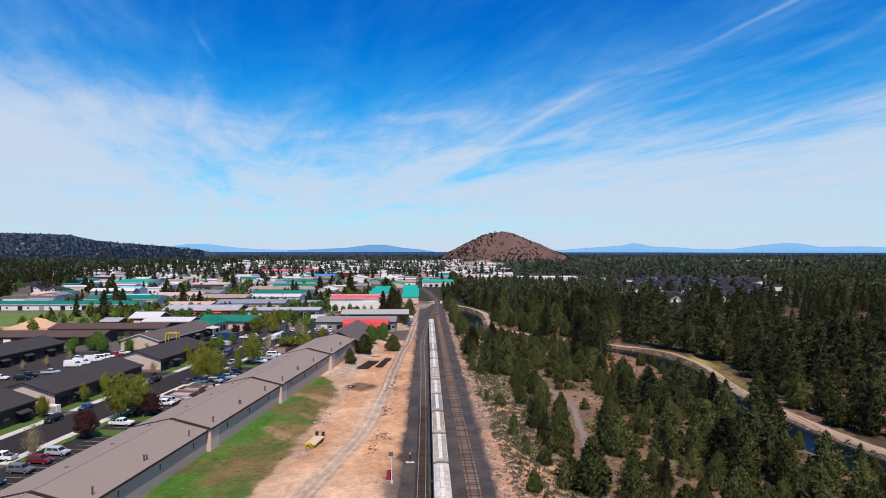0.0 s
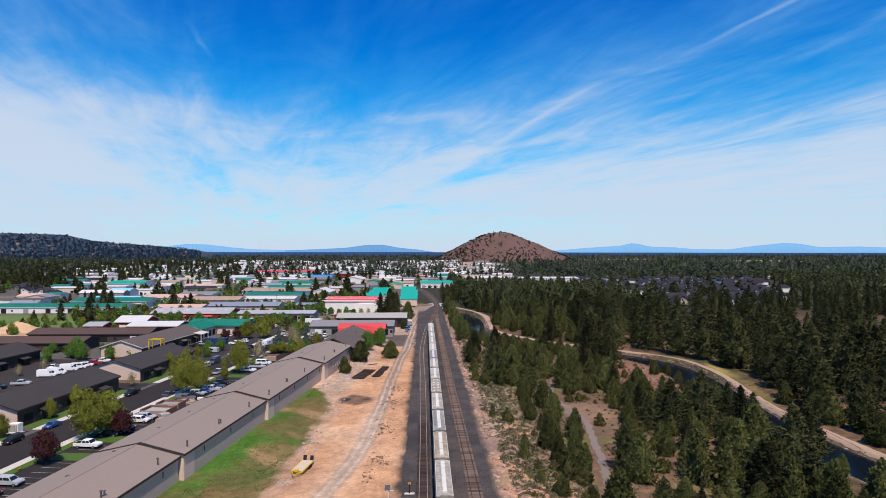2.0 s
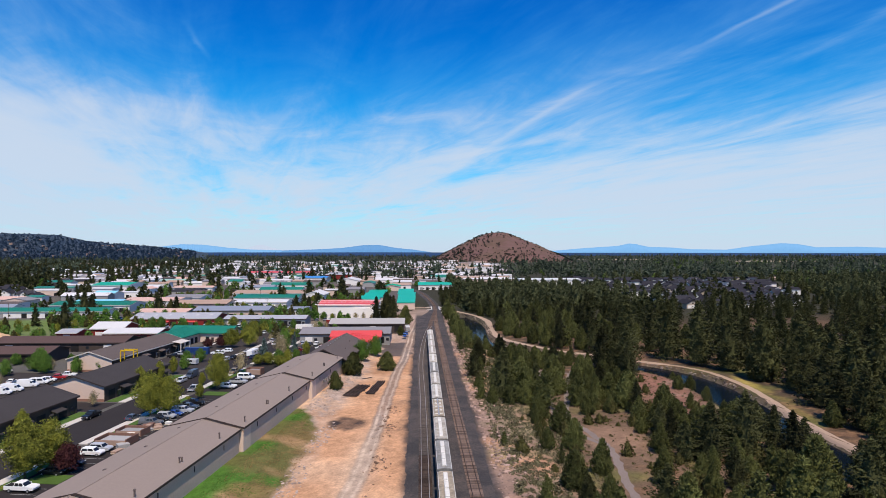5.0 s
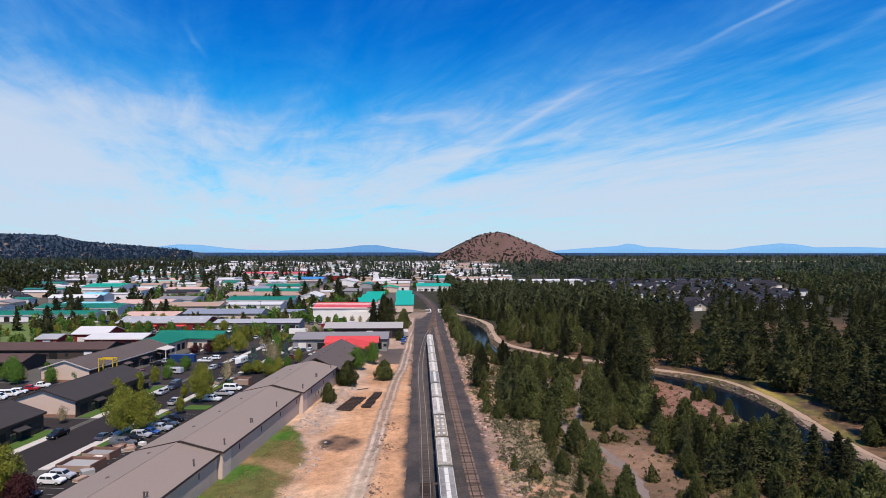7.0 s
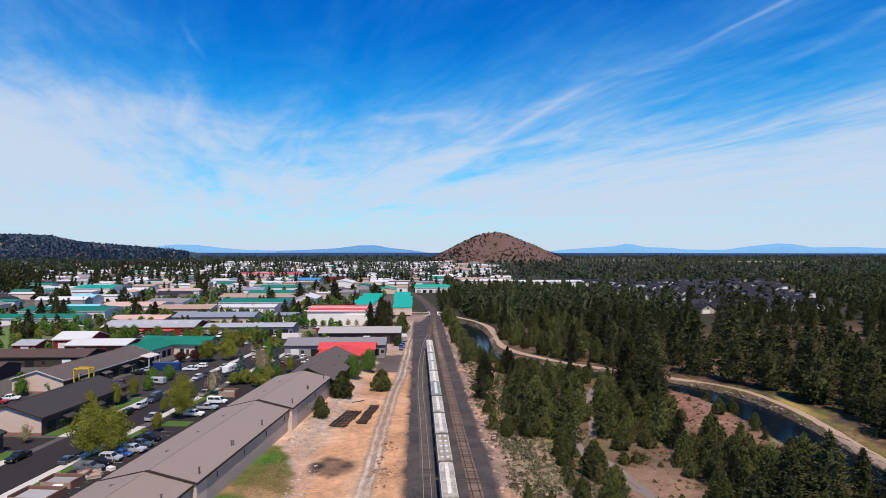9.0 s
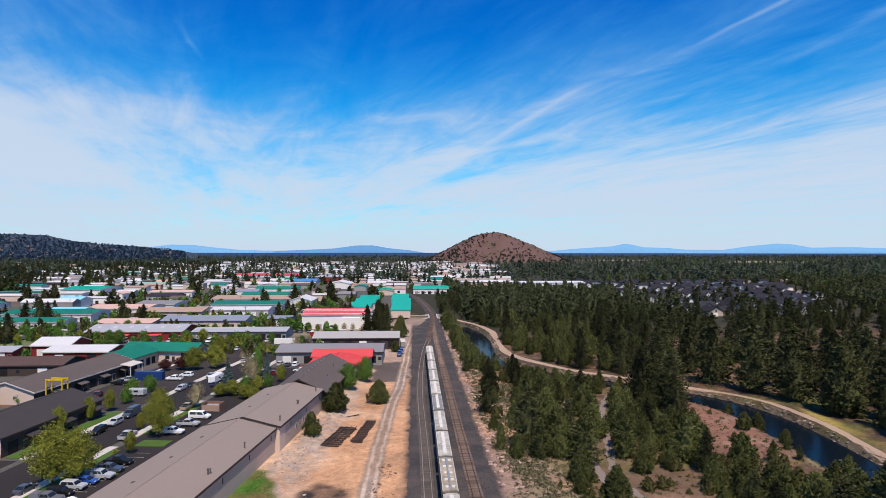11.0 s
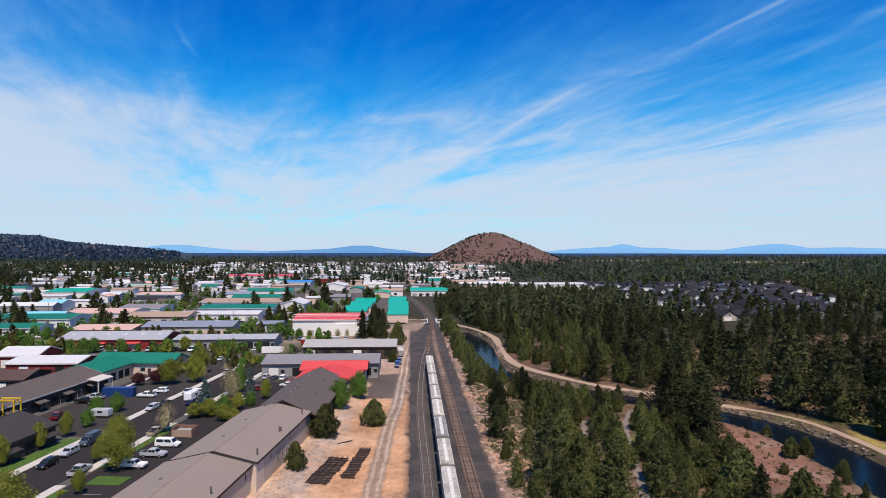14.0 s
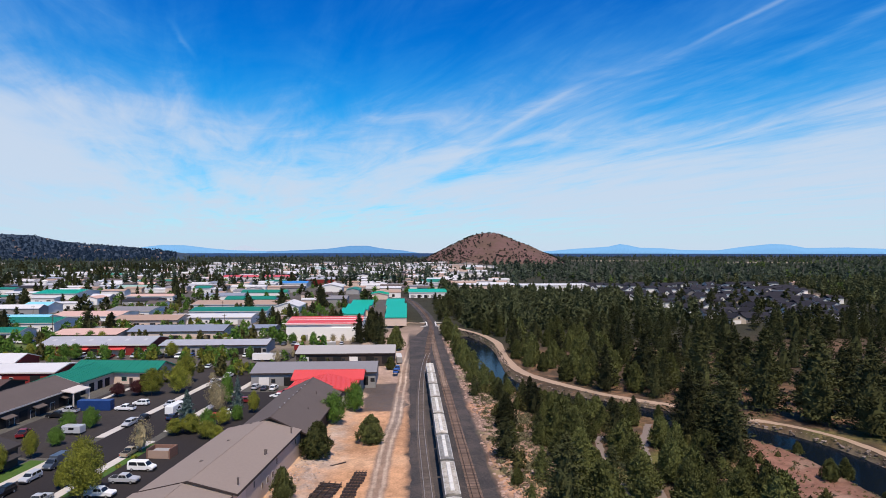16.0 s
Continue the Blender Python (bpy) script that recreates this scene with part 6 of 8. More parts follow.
# trees that stand out, one by one
for sp, x, y, h, w in [
    (JUNIPER, -17.2, 269.5, 7.2, 1.1), (JUNIPER, -29.0, 257, 8.0, 1.1), (JUNIPER, -31.6, 234, 5.8, 0.9), (GREENTREE, -28.2, 284, 7.8, 1.0), (GREENTREE, -23.8, 299, 8.2, 0.85), (JUNIPER, -15.2, 364, 5.2, 1.0),
    (JUNIPER, -14.6, 412, 11.5, 0.9), (PINES, -22, 424, 17, 1.0), (PINES, -27, 433, 18, 1.0), (PINES, -33, 428, 15, 1.1), (PINES, -25, 445, 15, 1.1), (JUNIPER, 16.5, 346, 10.5, 0.8), (JUNIPER, 17.6, 326, 9.5, 1.0), (JUNIPER, 14.5, 372, 11, 0.8), (JUNIPER, 14.5, 392, 9, 0.9), (JUNIPER, 15, 415, 12, 0.8), (JUNIPER, 13.5, 440, 12, 0.8), (JUNIPER, 12.8, 462, 11, 0.8),
    (JUNIPER, 28.4, 115, 10.6, 1.0), (JUNIPER, 17.2, 113, 4.2, 1.0), (JUNIPER, 27.0, 139, 9.0, 0.75), (JUNIPER, 40.6, 139, 10.5, 0.85), (JUNIPER, 52, 138, 11, 0.9), (JUNIPER, 35.5, 113, 8, 1.0), (JUNIPER, 25.6, 156, 7.5, 0.9), (JUNIPER, 22, 128, 3.6, 1.1), (PINES, 71, 178, 15, 1.2), (PINES, 74, 142, 15, 1.3), (JUNIPER, 84, 246, 5, 0.9), (JUNIPER, 91, 268, 5, 1.0),
    (PINES, 80, 190, 10, 1.3), (PINES, 85, 178, 11, 1.3), (PINES, 78, 171, 12, 1.3), (PINES, 85.5, 160, 11, 1.3), (JUNIPER, 72, 187, 10, 0.9), (PINES, 82, 150, 13, 1.3), (JUNIPER, 75, 158, 11, 0.9), (JUNIPER, 81, 201, 8, 1.0), (PINES, 112, 205, 14, 1.3), (JUNIPER, 110, 170, 11, 1.0), (PINES, 109, 152, 13, 1.3), (JUNIPER, 110.5, 187, 9, 1.0),
    (PINES, 111, 290, 27, 1.15), (PINES, 117, 276, 25, 1.1), (PINES, 121, 258, 24, 1.1), (PINES, 103, 303, 26, 1.1), (PINES, 90, 318, 24, 1.15), (PINES, 118, 220, 17, 1.5), (PINES, 113, 196, 16, 1.3),
    (PINES, 73, 268, 17, 1.2), (PINES, 76.5, 277, 18, 1.2), (PINES, 71, 261, 13, 1.3), (PINES, 66, 276, 18, 1.2), (PINES, 70, 284, 19, 1.15), (PINES, 75, 288, 16, 1.2), (PINES, 69.5, 271, 13, 1.3),
    (JUNIPER, 78, 122, 10, 1.0), (JUNIPER, 106.8, 178, 8, 1.0), (PINES, 113, 162, 12, 1.3), (PINES, 115, 180, 13, 1.3), (JUNIPER, 107, 200, 7, 1.0), (PINES, 118, 168, 14, 1.2), (JUNIPER, 106.5, 160, 8, 1.0), (PINES, 116, 195, 14, 1.2), (PINES, 114, 146, 12, 1.3), (JUNIPER, 109, 138, 10, 1.0), (PINES, 121, 184, 15, 1.2), (PINES, 122, 208, 16, 1.2),
    (PINES, 79, 180, 11, 1.3), (JUNIPER, 84, 196, 7, 1.0), (JUNIPER, 76, 198, 8, 1.0), (JUNIPER, 66, 214, 9, 0.9),
    (MAPLE, -76.3, 203.5, 11.0, 1.1), (MAPLE, -72.6, 205, 9.9, 1.05), (MAPLE, -80.2, 158, 11.0, 1.05), (MAPLE, -78.5, 163, 9.9, 1.0), (MAPLE, -68.8, 235, 11.0, 0.95), (MAPLE, -75.9, 240.5, 4.2, 0.8), (MAPLE, -70, 222, 4.6, 0.8),
    (MAROON, -80.6, 142.5, 6.2, 1.0), (MAROON, -74.2, 161.5, 5.6, 1.0), (BUDDING, -84.2, 129.5, 6.6, 0.9), (BUDDING, -138, 264, 5.0, 1.1), (BUDDING, -129, 266, 5.4, 1.1), (GREENTREE, -146, 268, 6.0, 1.2), (BUDDING, -69.5, 262, 7.4, 0.95), (BUDDING, -62, 295, 8.5, 0.9), (BUDDING, -64.8, 300, 9, 0.9), (BLUE_SPRUCE, -66.5, 282.5, 9.6, 1.1), (BLUE_SPRUCE, -58.4, 301, 9.5, 0.75), (GREENTREE, -63, 306, 9.0, 0.55),
    (MAPLE, -63.5, 277, 4.6, 1.7), (MAPLE, -67, 275.5, 4.0, 1.6), (MAPLE, -58, 272, 4.2, 1.6), (MAPLE, -54.4, 268.5, 4.0, 1.5), (MAPLE, -90.5, 319, 8.3, 1.2), (MAPLE, -83.0, 322, 8.7, 1.1), (MAPLE, -86, 338, 9.8, 0.9), (MAROON, -95, 320, 4.6, 1.4), (MAROON, -100.5, 318, 4.0, 1.2), (GREENTREE, -96, 281, 4.6, 1.1), (GREENTREE, -91.5, 283, 5.2, 1.0),
    (MAPLE, -92.4, 259, 6.0, 0.75), (MAPLE, -94.6, 238, 6.4, 0.75), (MAPLE, -93.2, 249, 6.2, 0.75), (MAPLE, -98.6, 186, 6.2, 0.7), (MAPLE, -101, 160, 5.4, 0.8), (MAPLE, -99.4, 176, 5.2, 0.7), (BUDDING, -96.8, 214, 4.4, 0.9), (GREENTREE, -92, 268, 4.4, 1.0),
]:
    sp.plant(x, y, h, wide=w, pick=int(x * 7) % 4 if sp is JUNIPER and x < 0 else None)
    PLACED.append((x, y, h * w * 0.7))
for x, y, h in ((-146, 222, 3.8), (-143, 231, 4.0), (-140, 240, 4.4), (-139, 262, 7), (-143, 266, 8), (-150, 258, 5.5), (-128, 262, 5.5), (-121, 266, 5), (-164, 246, 4.6), (-158, 250, 5.0)):
    (BUDDING if h < 5 else GREENTREE).plant(x, y, h, wide=0.9)

for x, y, h in ((-80, 622, 20), (-105, 592, 18), (-98, 500, 11), (-93, 506, 12), (-88, 498, 10), (-83, 509, 12), (-78, 503, 9), (-52, 517, 9), (-56, 524, 8), (-122, 566, 14), (-187, 470, 15), (-176, 474, 12), (-206, 392, 15), (-232, 470, 14), (-240, 476, 16), (-246, 470, 13)):
    PINES_BACK.plant(x, y, h, wide=1.45, label="dark green pine standing among the halls")
for k in range(18):
    PINES_BACK.plant(13 + (k * 37 % 23) - 0.05 * k, 536 + k * 8.2, 8 + (k * 29 % 6), wide=1.4, label="dark green pine beside the far track")
rng_g = random.Random(44)
GREEN_SPOTS = [(-170 + k * 6.5, 389 + rng_g.uniform(-2, 3)) for k in range(9)] + [(-118 + k * 7, 386 + rng_g.uniform(-4, 4)) for k in range(7)] + [(-82 + k * 4, 330 + k * 9 + rng_g.uniform(-2, 2)) for k in range(7)] + [(-200 + k * 7, 378 + rng_g.uniform(-4, 4)) for k in range(8)] + [(-215 + k * 6, 432 + rng_g.uniform(-5, 3)) for k in range(10)] + [(-66 + k * 5, 429 + rng_g.uniform(-3, 2)) for k in range(7)] + [(-128 + k * 9, 432 + rng_g.uniform(-3, 3)) for k in range(6)] + [(-60 + k * 2.5, 280 + k * 5 + rng_g.uniform(-2, 2)) for k in range(4)] + [(-196, 352), (-203, 360), (-192, 344), (-150, 276), (-160, 279), (-142, 284), (-208, 300)]
for k, (x, y) in enumerate(GREEN_SPOTS):
    sp = rng_g.choice((GREENTREE, GREENTREE, MAPLE, BUDDING))
    sp.plant(x, y, rng_g.uniform(3.0, 6.5), wide=rng_g.uniform(0.8, 1.2))

# the wood by the track, between rail bed and canal
ASIDE = [("rail", 7.5), ("trail", 3.3), ("side_trail", 2.6), ("towpath", 3.0)]


def near_lines(x, y):
    return any(abs(far_from(key, x, y)) < gap for key, gap in ASIDE) or abs(far_from("canal", x, y)) < canal_half(y) + 2.5


def bare(x, y):
    if (x - 80 + 0.12 * (262 - y)) ** 2 / 110 + (y - 252) ** 2 / 1000 < 1:
        return True
    if (x - 61) ** 2 / 14 + (y - 139) ** 2 / 90 < 1 or (x - 45) ** 2 / 60 + (y - 188) ** 2 / 260 < 1:
        return True
    return False


rw = random.Random(3)
count = 0
for k in range(9000):
    y = rw.uniform(92, 480)
    x = rw.uniform(13, 92)
    gap = rw.uniform(3.6, 6.4) if y > 215 or x > 52 else rw.uniform(4.4, 8.0)
    edge = 24 + 5 * math.sin(y * 0.05) + 3 * math.sin(y * 0.13 + 1) - max(0, (y - 250)) * 0.05 + (8 if y < 135 else 0)
    if x < edge and rw.random() > 0.04:
        continue
    if far_from("canal", x, y) < 0 or bare(x, y) or near_lines(x, y) or not free(x, y, gap):
        continue
    bank = far_from("canal", x, y)
    h = rw.uniform(5.0, 11.5) * (0.65 if x < edge + 3 else 1)
    if 205 < y < 285 and bank < 34:
        if rw.random() < 0.45:
            continue
        h *= 0.5
    elif bank < 22:
        h *= 0.7
    if y < 215:
        if rw.random() < (0.42 if x < 52 else 0.0):
            continue
        h *= 0.8 if x < 60 else 0.9
    # low growth on the inner bank leaves the towpath in view
    if y > 225 and x < 68:
        h = min(h, 1.6 + 0.17 * (bank + 6) * rw.uniform(0.85, 1.15))
    if rw.random() < 0.16:
        (PINES if y < 290 else PINES_BACK).plant(x, y, h * 1.35, wide=rw.uniform(1.2, 1.6))
    else:
        (JUNIPER if y < 290 else JUNIPER_BACK).plant(x, y, h, wide=rw.uniform(0.75, 1.05))
    count += 1
    if count >= 640:
        break
count = 0
for k in range(5000):
    y = rw.uniform(95, 480)
    x = rw.uniform(30, 195)
    d = -far_from("towpath", x, y)
    if d < 0 or d > 62 or d < (5.5 + 3 * math.sin(y * 0.09) if y > 215 else 3.2 + 1.2 * math.sin(y * 0.2)) or near_lines(x, y) or not free(x, y, rw.uniform(6.4, 10.4)):
        continue
    if y > 330 and rw.random() < 0.72:
        JUNIPER_BACK.plant(x, y, rw.uniform(7, 12.5), wide=rw.uniform(0.7, 0.95), label="olive green juniper beyond the canal")
    else:
        (PINES if d < 26 and y < 380 else PINES_BACK).plant(x, y, rw.uniform(10, 22) * (0.85 if d < 16 else 1), wide=rw.uniform(0.95, 1.35))
    count += 1
    if count >= 330:
        break


def far_trees(name, label, spots, heights, crown, material, wide=1.0):
    """Many trees too far off to tell apart, as one mass."""
    kinds = [np.array(c).reshape(-1, 3) for c in (crown if isinstance(crown, list) else [crown])]
    size = min(len(c) for c in kinds)
    kinds = [c[-size:] for c in kinds]
    out = np.empty((len(spots), size, 3), np.float32)
    for k, ((x, y), h) in enumerate(zip(spots, heights)):
        base = kinds[k % len(kinds)]
        a = k * 2.399
        c, s = math.cos(a), math.sin(a)
        out[k, :, 0] = x + (base[:, 0] * c - base[:, 1] * s) * h * wide
        out[k, :, 1] = y + (base[:, 0] * s + base[:, 1] * c) * h * wide
        out[k, :, 2] = base[:, 2] * h - 0.3
    zs = ground_height(np.array([p[0] for p in spots]), np.array([p[1] for p in spots]))
    out[:, :, 2] += zs[:, None]
    if size < 300:
        return tagged(new(name, quads_mesh(name, out.reshape(-1, 3), material, 3)), label, "woods", "", "stuff")
    roots = np.repeat(np.array([(x, y, 0.0) for x, y in spots]), size // 3, 0)
    return tagged(new(name, rounded(out.reshape(-1, 3), material, roots, name)), label, "woods", "", "stuff")


MIDS = [conifer(1.0, 0.215, 330, np.random.RandomState(8 + i), top=0.30, low=0.05, size=0.085, lump=0.5, per=13) for i in range(3)]
BACK = [conifer(1.0, 0.25, 300, np.random.RandomState(48 + i), top=0.28, low=0.05, size=0.095, lump=0.5, per=13) for i in range(3)]
MOUND = [dome(1.0, 0.30, 300, np.random.RandomState(38 + i), 1.2 + 0.3 * i, 0.11, 26) for i in range(3)]
FAR = conifer(1.0, 0.24, 42, np.random.RandomState(18), top=0.45, low=0.02, size=0.20, lump=0.4, per=6)
BLOB = broadleaf(1.0, 0.48, 46, np.random.RandomState(29), low=0.02, size=0.26)
ROUND = broadleaf(1.0, 0.45, 110, np.random.RandomState(28), low=0.05, size=0.17)


def scatter(n, ok, seed, lo, hi):
    r, spots, hs = random.Random(seed), [], []
    for k in range(n * 12):
        p = ok(r)
        if p:
            spots.append(p)
            hs.append(r.uniform(lo, hi))
            if len(spots) >= n:
                break
    return spots, hs


def houses_at(x, y):
    return 188 < x < 300 + (y - 452) * 0.45 and 482 < y < 885


def east_wood(r):
    y = r.uniform(95, 900)
    x = r.uniform(30, 120 + 0.72 * y)
    if y < 640:
        d = -far_from("towpath", x, y)
        if d < (60 if y < 480 else 8):
            return None
    if houses_at(x, y) or (y > 700 and 40 < x < 215 and y > 760):
        return None
    if y > 452 and 130 < x < 345 and r.random() < 0.45 or y > 560 and x > 0.5 * y and r.random() < 0.6:
        return None
    return (x, y) if x > 14 else None


def east_near(r):
    p = east_wood(r)
    return p if p and p[1] < 500 else None


def east_back(r):
    p = east_wood(r)
    return p if p and p[1] >= 500 else None


FINE = [conifer(1.0, 0.25, 1700, np.random.RandomState(68 + i), top=0.27, low=0.05, size=0.031, lump=0.55, per=28) for i in range(4)]
far_trees("pine_wood", "dense dark green pine wood", *scatter(560, east_near, 5, 9, 18), FINE, PINE_MASS, 1.15)
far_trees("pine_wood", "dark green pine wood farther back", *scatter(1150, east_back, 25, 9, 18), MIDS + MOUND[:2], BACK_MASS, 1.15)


def quarter_edge(r):
    return r.uniform(205, 372), r.uniform(428, 486)


far_trees("quarter_edge_pines", "dark pines in front of the new houses", *scatter(85, quarter_edge, 50, 8, 14), FINE, PINE_MASS, 1.15)
YOUNG = [dome(1.0, 0.42, 330, np.random.RandomState(78 + i), 1.6, 0.10, 26) for i in range(3)]


def young(r):
    y, x = r.uniform(95, 400), r.uniform(15, 84)
    if far_from("canal", x, y) < 0 or bare(x, y) and r.random() < 0.85 or near_lines(x, y) or (x < 25 and r.random() < 0.7):
        return None
    return x, y


far_trees("young_junipers", "young junipers and low brush between the trees", *scatter(330, young, 26, 1.2, 4.0), YOUNG, JUNIPER_MASS, 1.1)


def far_wood(r):
    y = 900 + 3800 * r.random() ** 1.35
    x = r.uniform(-0.85 * y, 0.85 * y)
    d = (x - 298) ** 2 + (y - 2510) ** 2
    if d < 290 ** 2:
        return None
    if (-0.36 * y < x < 0.12 * y and y < 2300 or -0.56 * y < x < 0 and y < 1380) and r.random() > 0.35:
        return None
    if 30 < x < 215 and y < 920 or 470 < x < 600 and 850 < y < 960:
        return None
    if ((x - 1400) / 190) ** 2 + ((y - 2380) / 190) ** 2 < 1 or ((x - 900) / 160) ** 2 + ((y - 2860) / 190) ** 2 < 1:
        return None
    # stands and clearings
    if float(grain(np.array(x), np.array(y), 0.006, 7, 2)) < r.uniform(-0.7, 0.0):
        return None
    return x, y


FARS = [FAR, conifer(1.0, 0.17, 42, np.random.RandomState(19), top=0.35, low=0.02, size=0.18, lump=0.5, per=6), conifer(1.0, 0.34, 42, np.random.RandomState(20), top=0.3, low=0.02, size=0.22, lump=0.5, per=6)]
far_trees("far_woods", "distant dark conifer woods", *scatter(6200, far_wood, 6, 7, 15), FARS, HAZED_PINE, 1.25)
far_trees("far_tall_pines", "tall dark pines standing out of the distant woods", *scatter(1500, far_wood, 46, 14, 22), FARS[:2], HAZED_PINE, 1.1)


def far_grove(r):
    y = 640 + 2000 * r.random() ** 1.4
    x = r.uniform(0.36 * y, 0.85 * y) if r.random() < 0.8 else r.uniform(-0.6 * y, 0.36 * y)
    if houses_at(x, y) or float(grain(np.array(x), np.array(y), 0.008, 9, 2)) < 0.05 or any(a < x < b and c < y < d for a, b, c, d in TAKEN):
        return None
    return x, y


def olive_grove(r):
    y = r.uniform(560, 1100)
    x = r.uniform(0.46 * y, 0.82 * y)
    return None if houses_at(x, y) else (x, y)


far_trees("olive_groves", "olive and light green trees beyond the new quarter", *scatter(260, olive_grove, 49, 5, 10), ROUND, OLIVE_FAR)
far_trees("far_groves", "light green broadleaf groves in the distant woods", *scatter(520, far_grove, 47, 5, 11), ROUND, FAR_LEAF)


def town_tree(r):
    y = 400 + 1500 * r.random() ** 1.3
    x = r.uniform(-0.72 * y, 0.08 * y)
    if any(a < x < b and c < y < d for a, b, c, d in TAKEN) or (x > -36 and y < 720) or (y < 450 and x < -235):
        return None
    return x, y


def town_conifer(r):
    p = town_tree(r)
    return None if p is None or (p[1] < 540 and p[0] > -250 and r.random() < 0.85) or (-90 < p[0] < -28 and p[1] < 445) else p


far_trees("town_conifers", "dark conifers standing among the halls of the town", *scatter(430, town_conifer, 7, 6, 16), MIDS + MOUND, PINE_MASS, 1.2)


def back_town_conifer(r):
    y = 900 + 1500 * r.random()
    return r.uniform(-0.40 * y, 0.12 * y), y


far_trees("far_town_conifers", "dark conifers between the far halls", *scatter(340, back_town_conifer, 48, 8, 16), FARS, HAZED_PINE, 1.3)
def row_tree(r):
    x, y = r.uniform(-240, -40), r.uniform(335, 640)
    if -82 < x < -28 and 390 < y < 442 and r.random() < 0.7:
        return None
    if any(a + 1 < x < b - 1 and c + 1 < y < d - 1 for a, b, c, d in TAKEN) or to_town(x, y)[1] > -14 and y < 350:
        return None
    return x, y


far_trees("row_broadleaf_trees", "small green trees along the yards of the halls", *scatter(130, row_tree, 15, 3, 6.5), [broadleaf(1.0, 0.45, 240, np.random.RandomState(58), low=0.05, size=0.11)], LEAF_GREEN)
far_trees("row_olive_trees", "small olive trees along the yards of the halls", *scatter(70, row_tree, 16, 3, 6), [broadleaf(1.0, 0.45, 240, np.random.RandomState(59), low=0.05, size=0.11)], LEAF)
far_trees("row_evergreens", "small dark evergreens along the yards of the halls", *scatter(90, row_tree, 17, 3, 8), MOUND, JUNIPER_MASS)
far_trees("town_broadleaf_trees", "light green trees standing among the halls of the town", *scatter(420, town_tree, 8, 4, 8), ROUND, LEAF_GREEN)


def quarter_tree(r):
    y = r.uniform(470, 950)
    x = r.uniform(330, 0.72 * y + 60)
    return (x, y) if not houses_at(x, y) else None


def between_houses(r):
    y = r.uniform(482, 885)
    return 190 + (108 + (y - 452) * 0.42) * r.random(), y


far_trees("quarter_pines", "pines left standing between the new houses", *scatter(110, between_houses, 13, 5, 13), MIDS + MOUND, PINE_MASS, 1.2)
far_trees("quarter_broadleaf_trees", "light green trees beside the new quarter", *scatter(170, quarter_tree, 12, 5, 10), ROUND, OLIVE_FAR)


def west_wood(r):
    y = 780 + 1250 * r.random() ** 1.3
    x = r.uniform(-0.95 * y, -0.30 * y)
    if x > -0.56 * y and y < 1380 and r.random() > 0.42:
        return None
    if any(a < x < b and c < y < d for a, b, c, d in TAKEN):
        return None
    return x, y


far_trees("west_pine_wood", "dark pine wood behind the town", *scatter(1050, west_wood, 9, 9, 19), BACK, PINE_MASS, 1.25)


def butte_tree(r):
    """Thick on the west flank, round the rim and on the lower slopes, thin on the open south face."""
    a, d = r.uniform(0, math.tau), 310 * math.sqrt(r.random())
    u, v = d * math.cos(a), d * math.sin(a)
    keep = 0.16 + 0.75 * float(smoothstep(20, 110, -u)) + 0.55 * math.exp(-((d - 60) / 18) ** 2) + 0.5 * float(smoothstep(195, 250, d)) + 0.45 * float(smoothstep(60, 130, u)) * float(smoothstep(-120, 0, v))
    return (u, v) if r.random() < keep else None


bs, bh = scatter(2300, butte_tree, 10, 4.0, 9.5)
g = []
for (u, v), h in zip(bs, bh):
    g.append(BLOB * h * np.array([0.85, 0.85, 0.8]) + np.array([298 + u, 2510 + v, BUTTE(u, v) - 1.2]))
tagged(new("butte_junipers", quads_mesh("butte_junipers", np.concatenate(g), BUTTE_TREE, 3)), "dark junipers scattered over the cinder cone", "woods", "", "stuff")
r_ = random.Random(14)
g = []
ridge_roofs = Geo()
for k in range(60):
    px, f = r_.uniform(-800, -380), r_.uniform(0.05, 0.95)
    crest = np.interp(px, [-1100, -900, -760, -690, -640, -570, -530, -470, -390, -340], [17, 25, 27, 27.5, 26, 23.5, 14.5, 9, 3, -5])
    prof, d, w = np.interp(f, [0, 0.3, 0.62, 1.0], [1, 0.72, 0.32, 0]), 3600 - 700 * f, r_.uniform(2.5, 7)
    zc = -6 + (52 + 3.6 * crest) * prof
    ridge_roofs.box(d * px / 1000 - w, d - 6, zc - 8, d * px / 1000 + w, d + 6, zc + r_.uniform(1.5, 4.0))
tagged(new("ridge_houses", ridge_roofs.mesh("ridge_houses", TAN_ROOF)), "small pale houses scattered over the hazed wooded ridge", "houses", "", "stuff")
# trees of the ridge, tinted blue like its ground to imitate haze
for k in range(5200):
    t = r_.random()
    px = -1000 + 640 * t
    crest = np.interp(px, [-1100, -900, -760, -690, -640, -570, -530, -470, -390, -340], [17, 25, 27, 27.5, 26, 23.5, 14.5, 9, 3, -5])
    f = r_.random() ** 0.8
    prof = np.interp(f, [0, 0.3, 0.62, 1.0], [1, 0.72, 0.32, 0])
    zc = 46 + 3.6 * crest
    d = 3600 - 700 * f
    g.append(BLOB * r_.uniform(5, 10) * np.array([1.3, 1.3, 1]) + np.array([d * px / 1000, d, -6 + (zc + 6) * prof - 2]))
tagged(new("ridge_woods", quads_mesh("ridge_woods", np.concatenate(g), HAZED_RIDGE_PINE, 3)), "dark woods on the long ridge", "woods", "", "stuff")

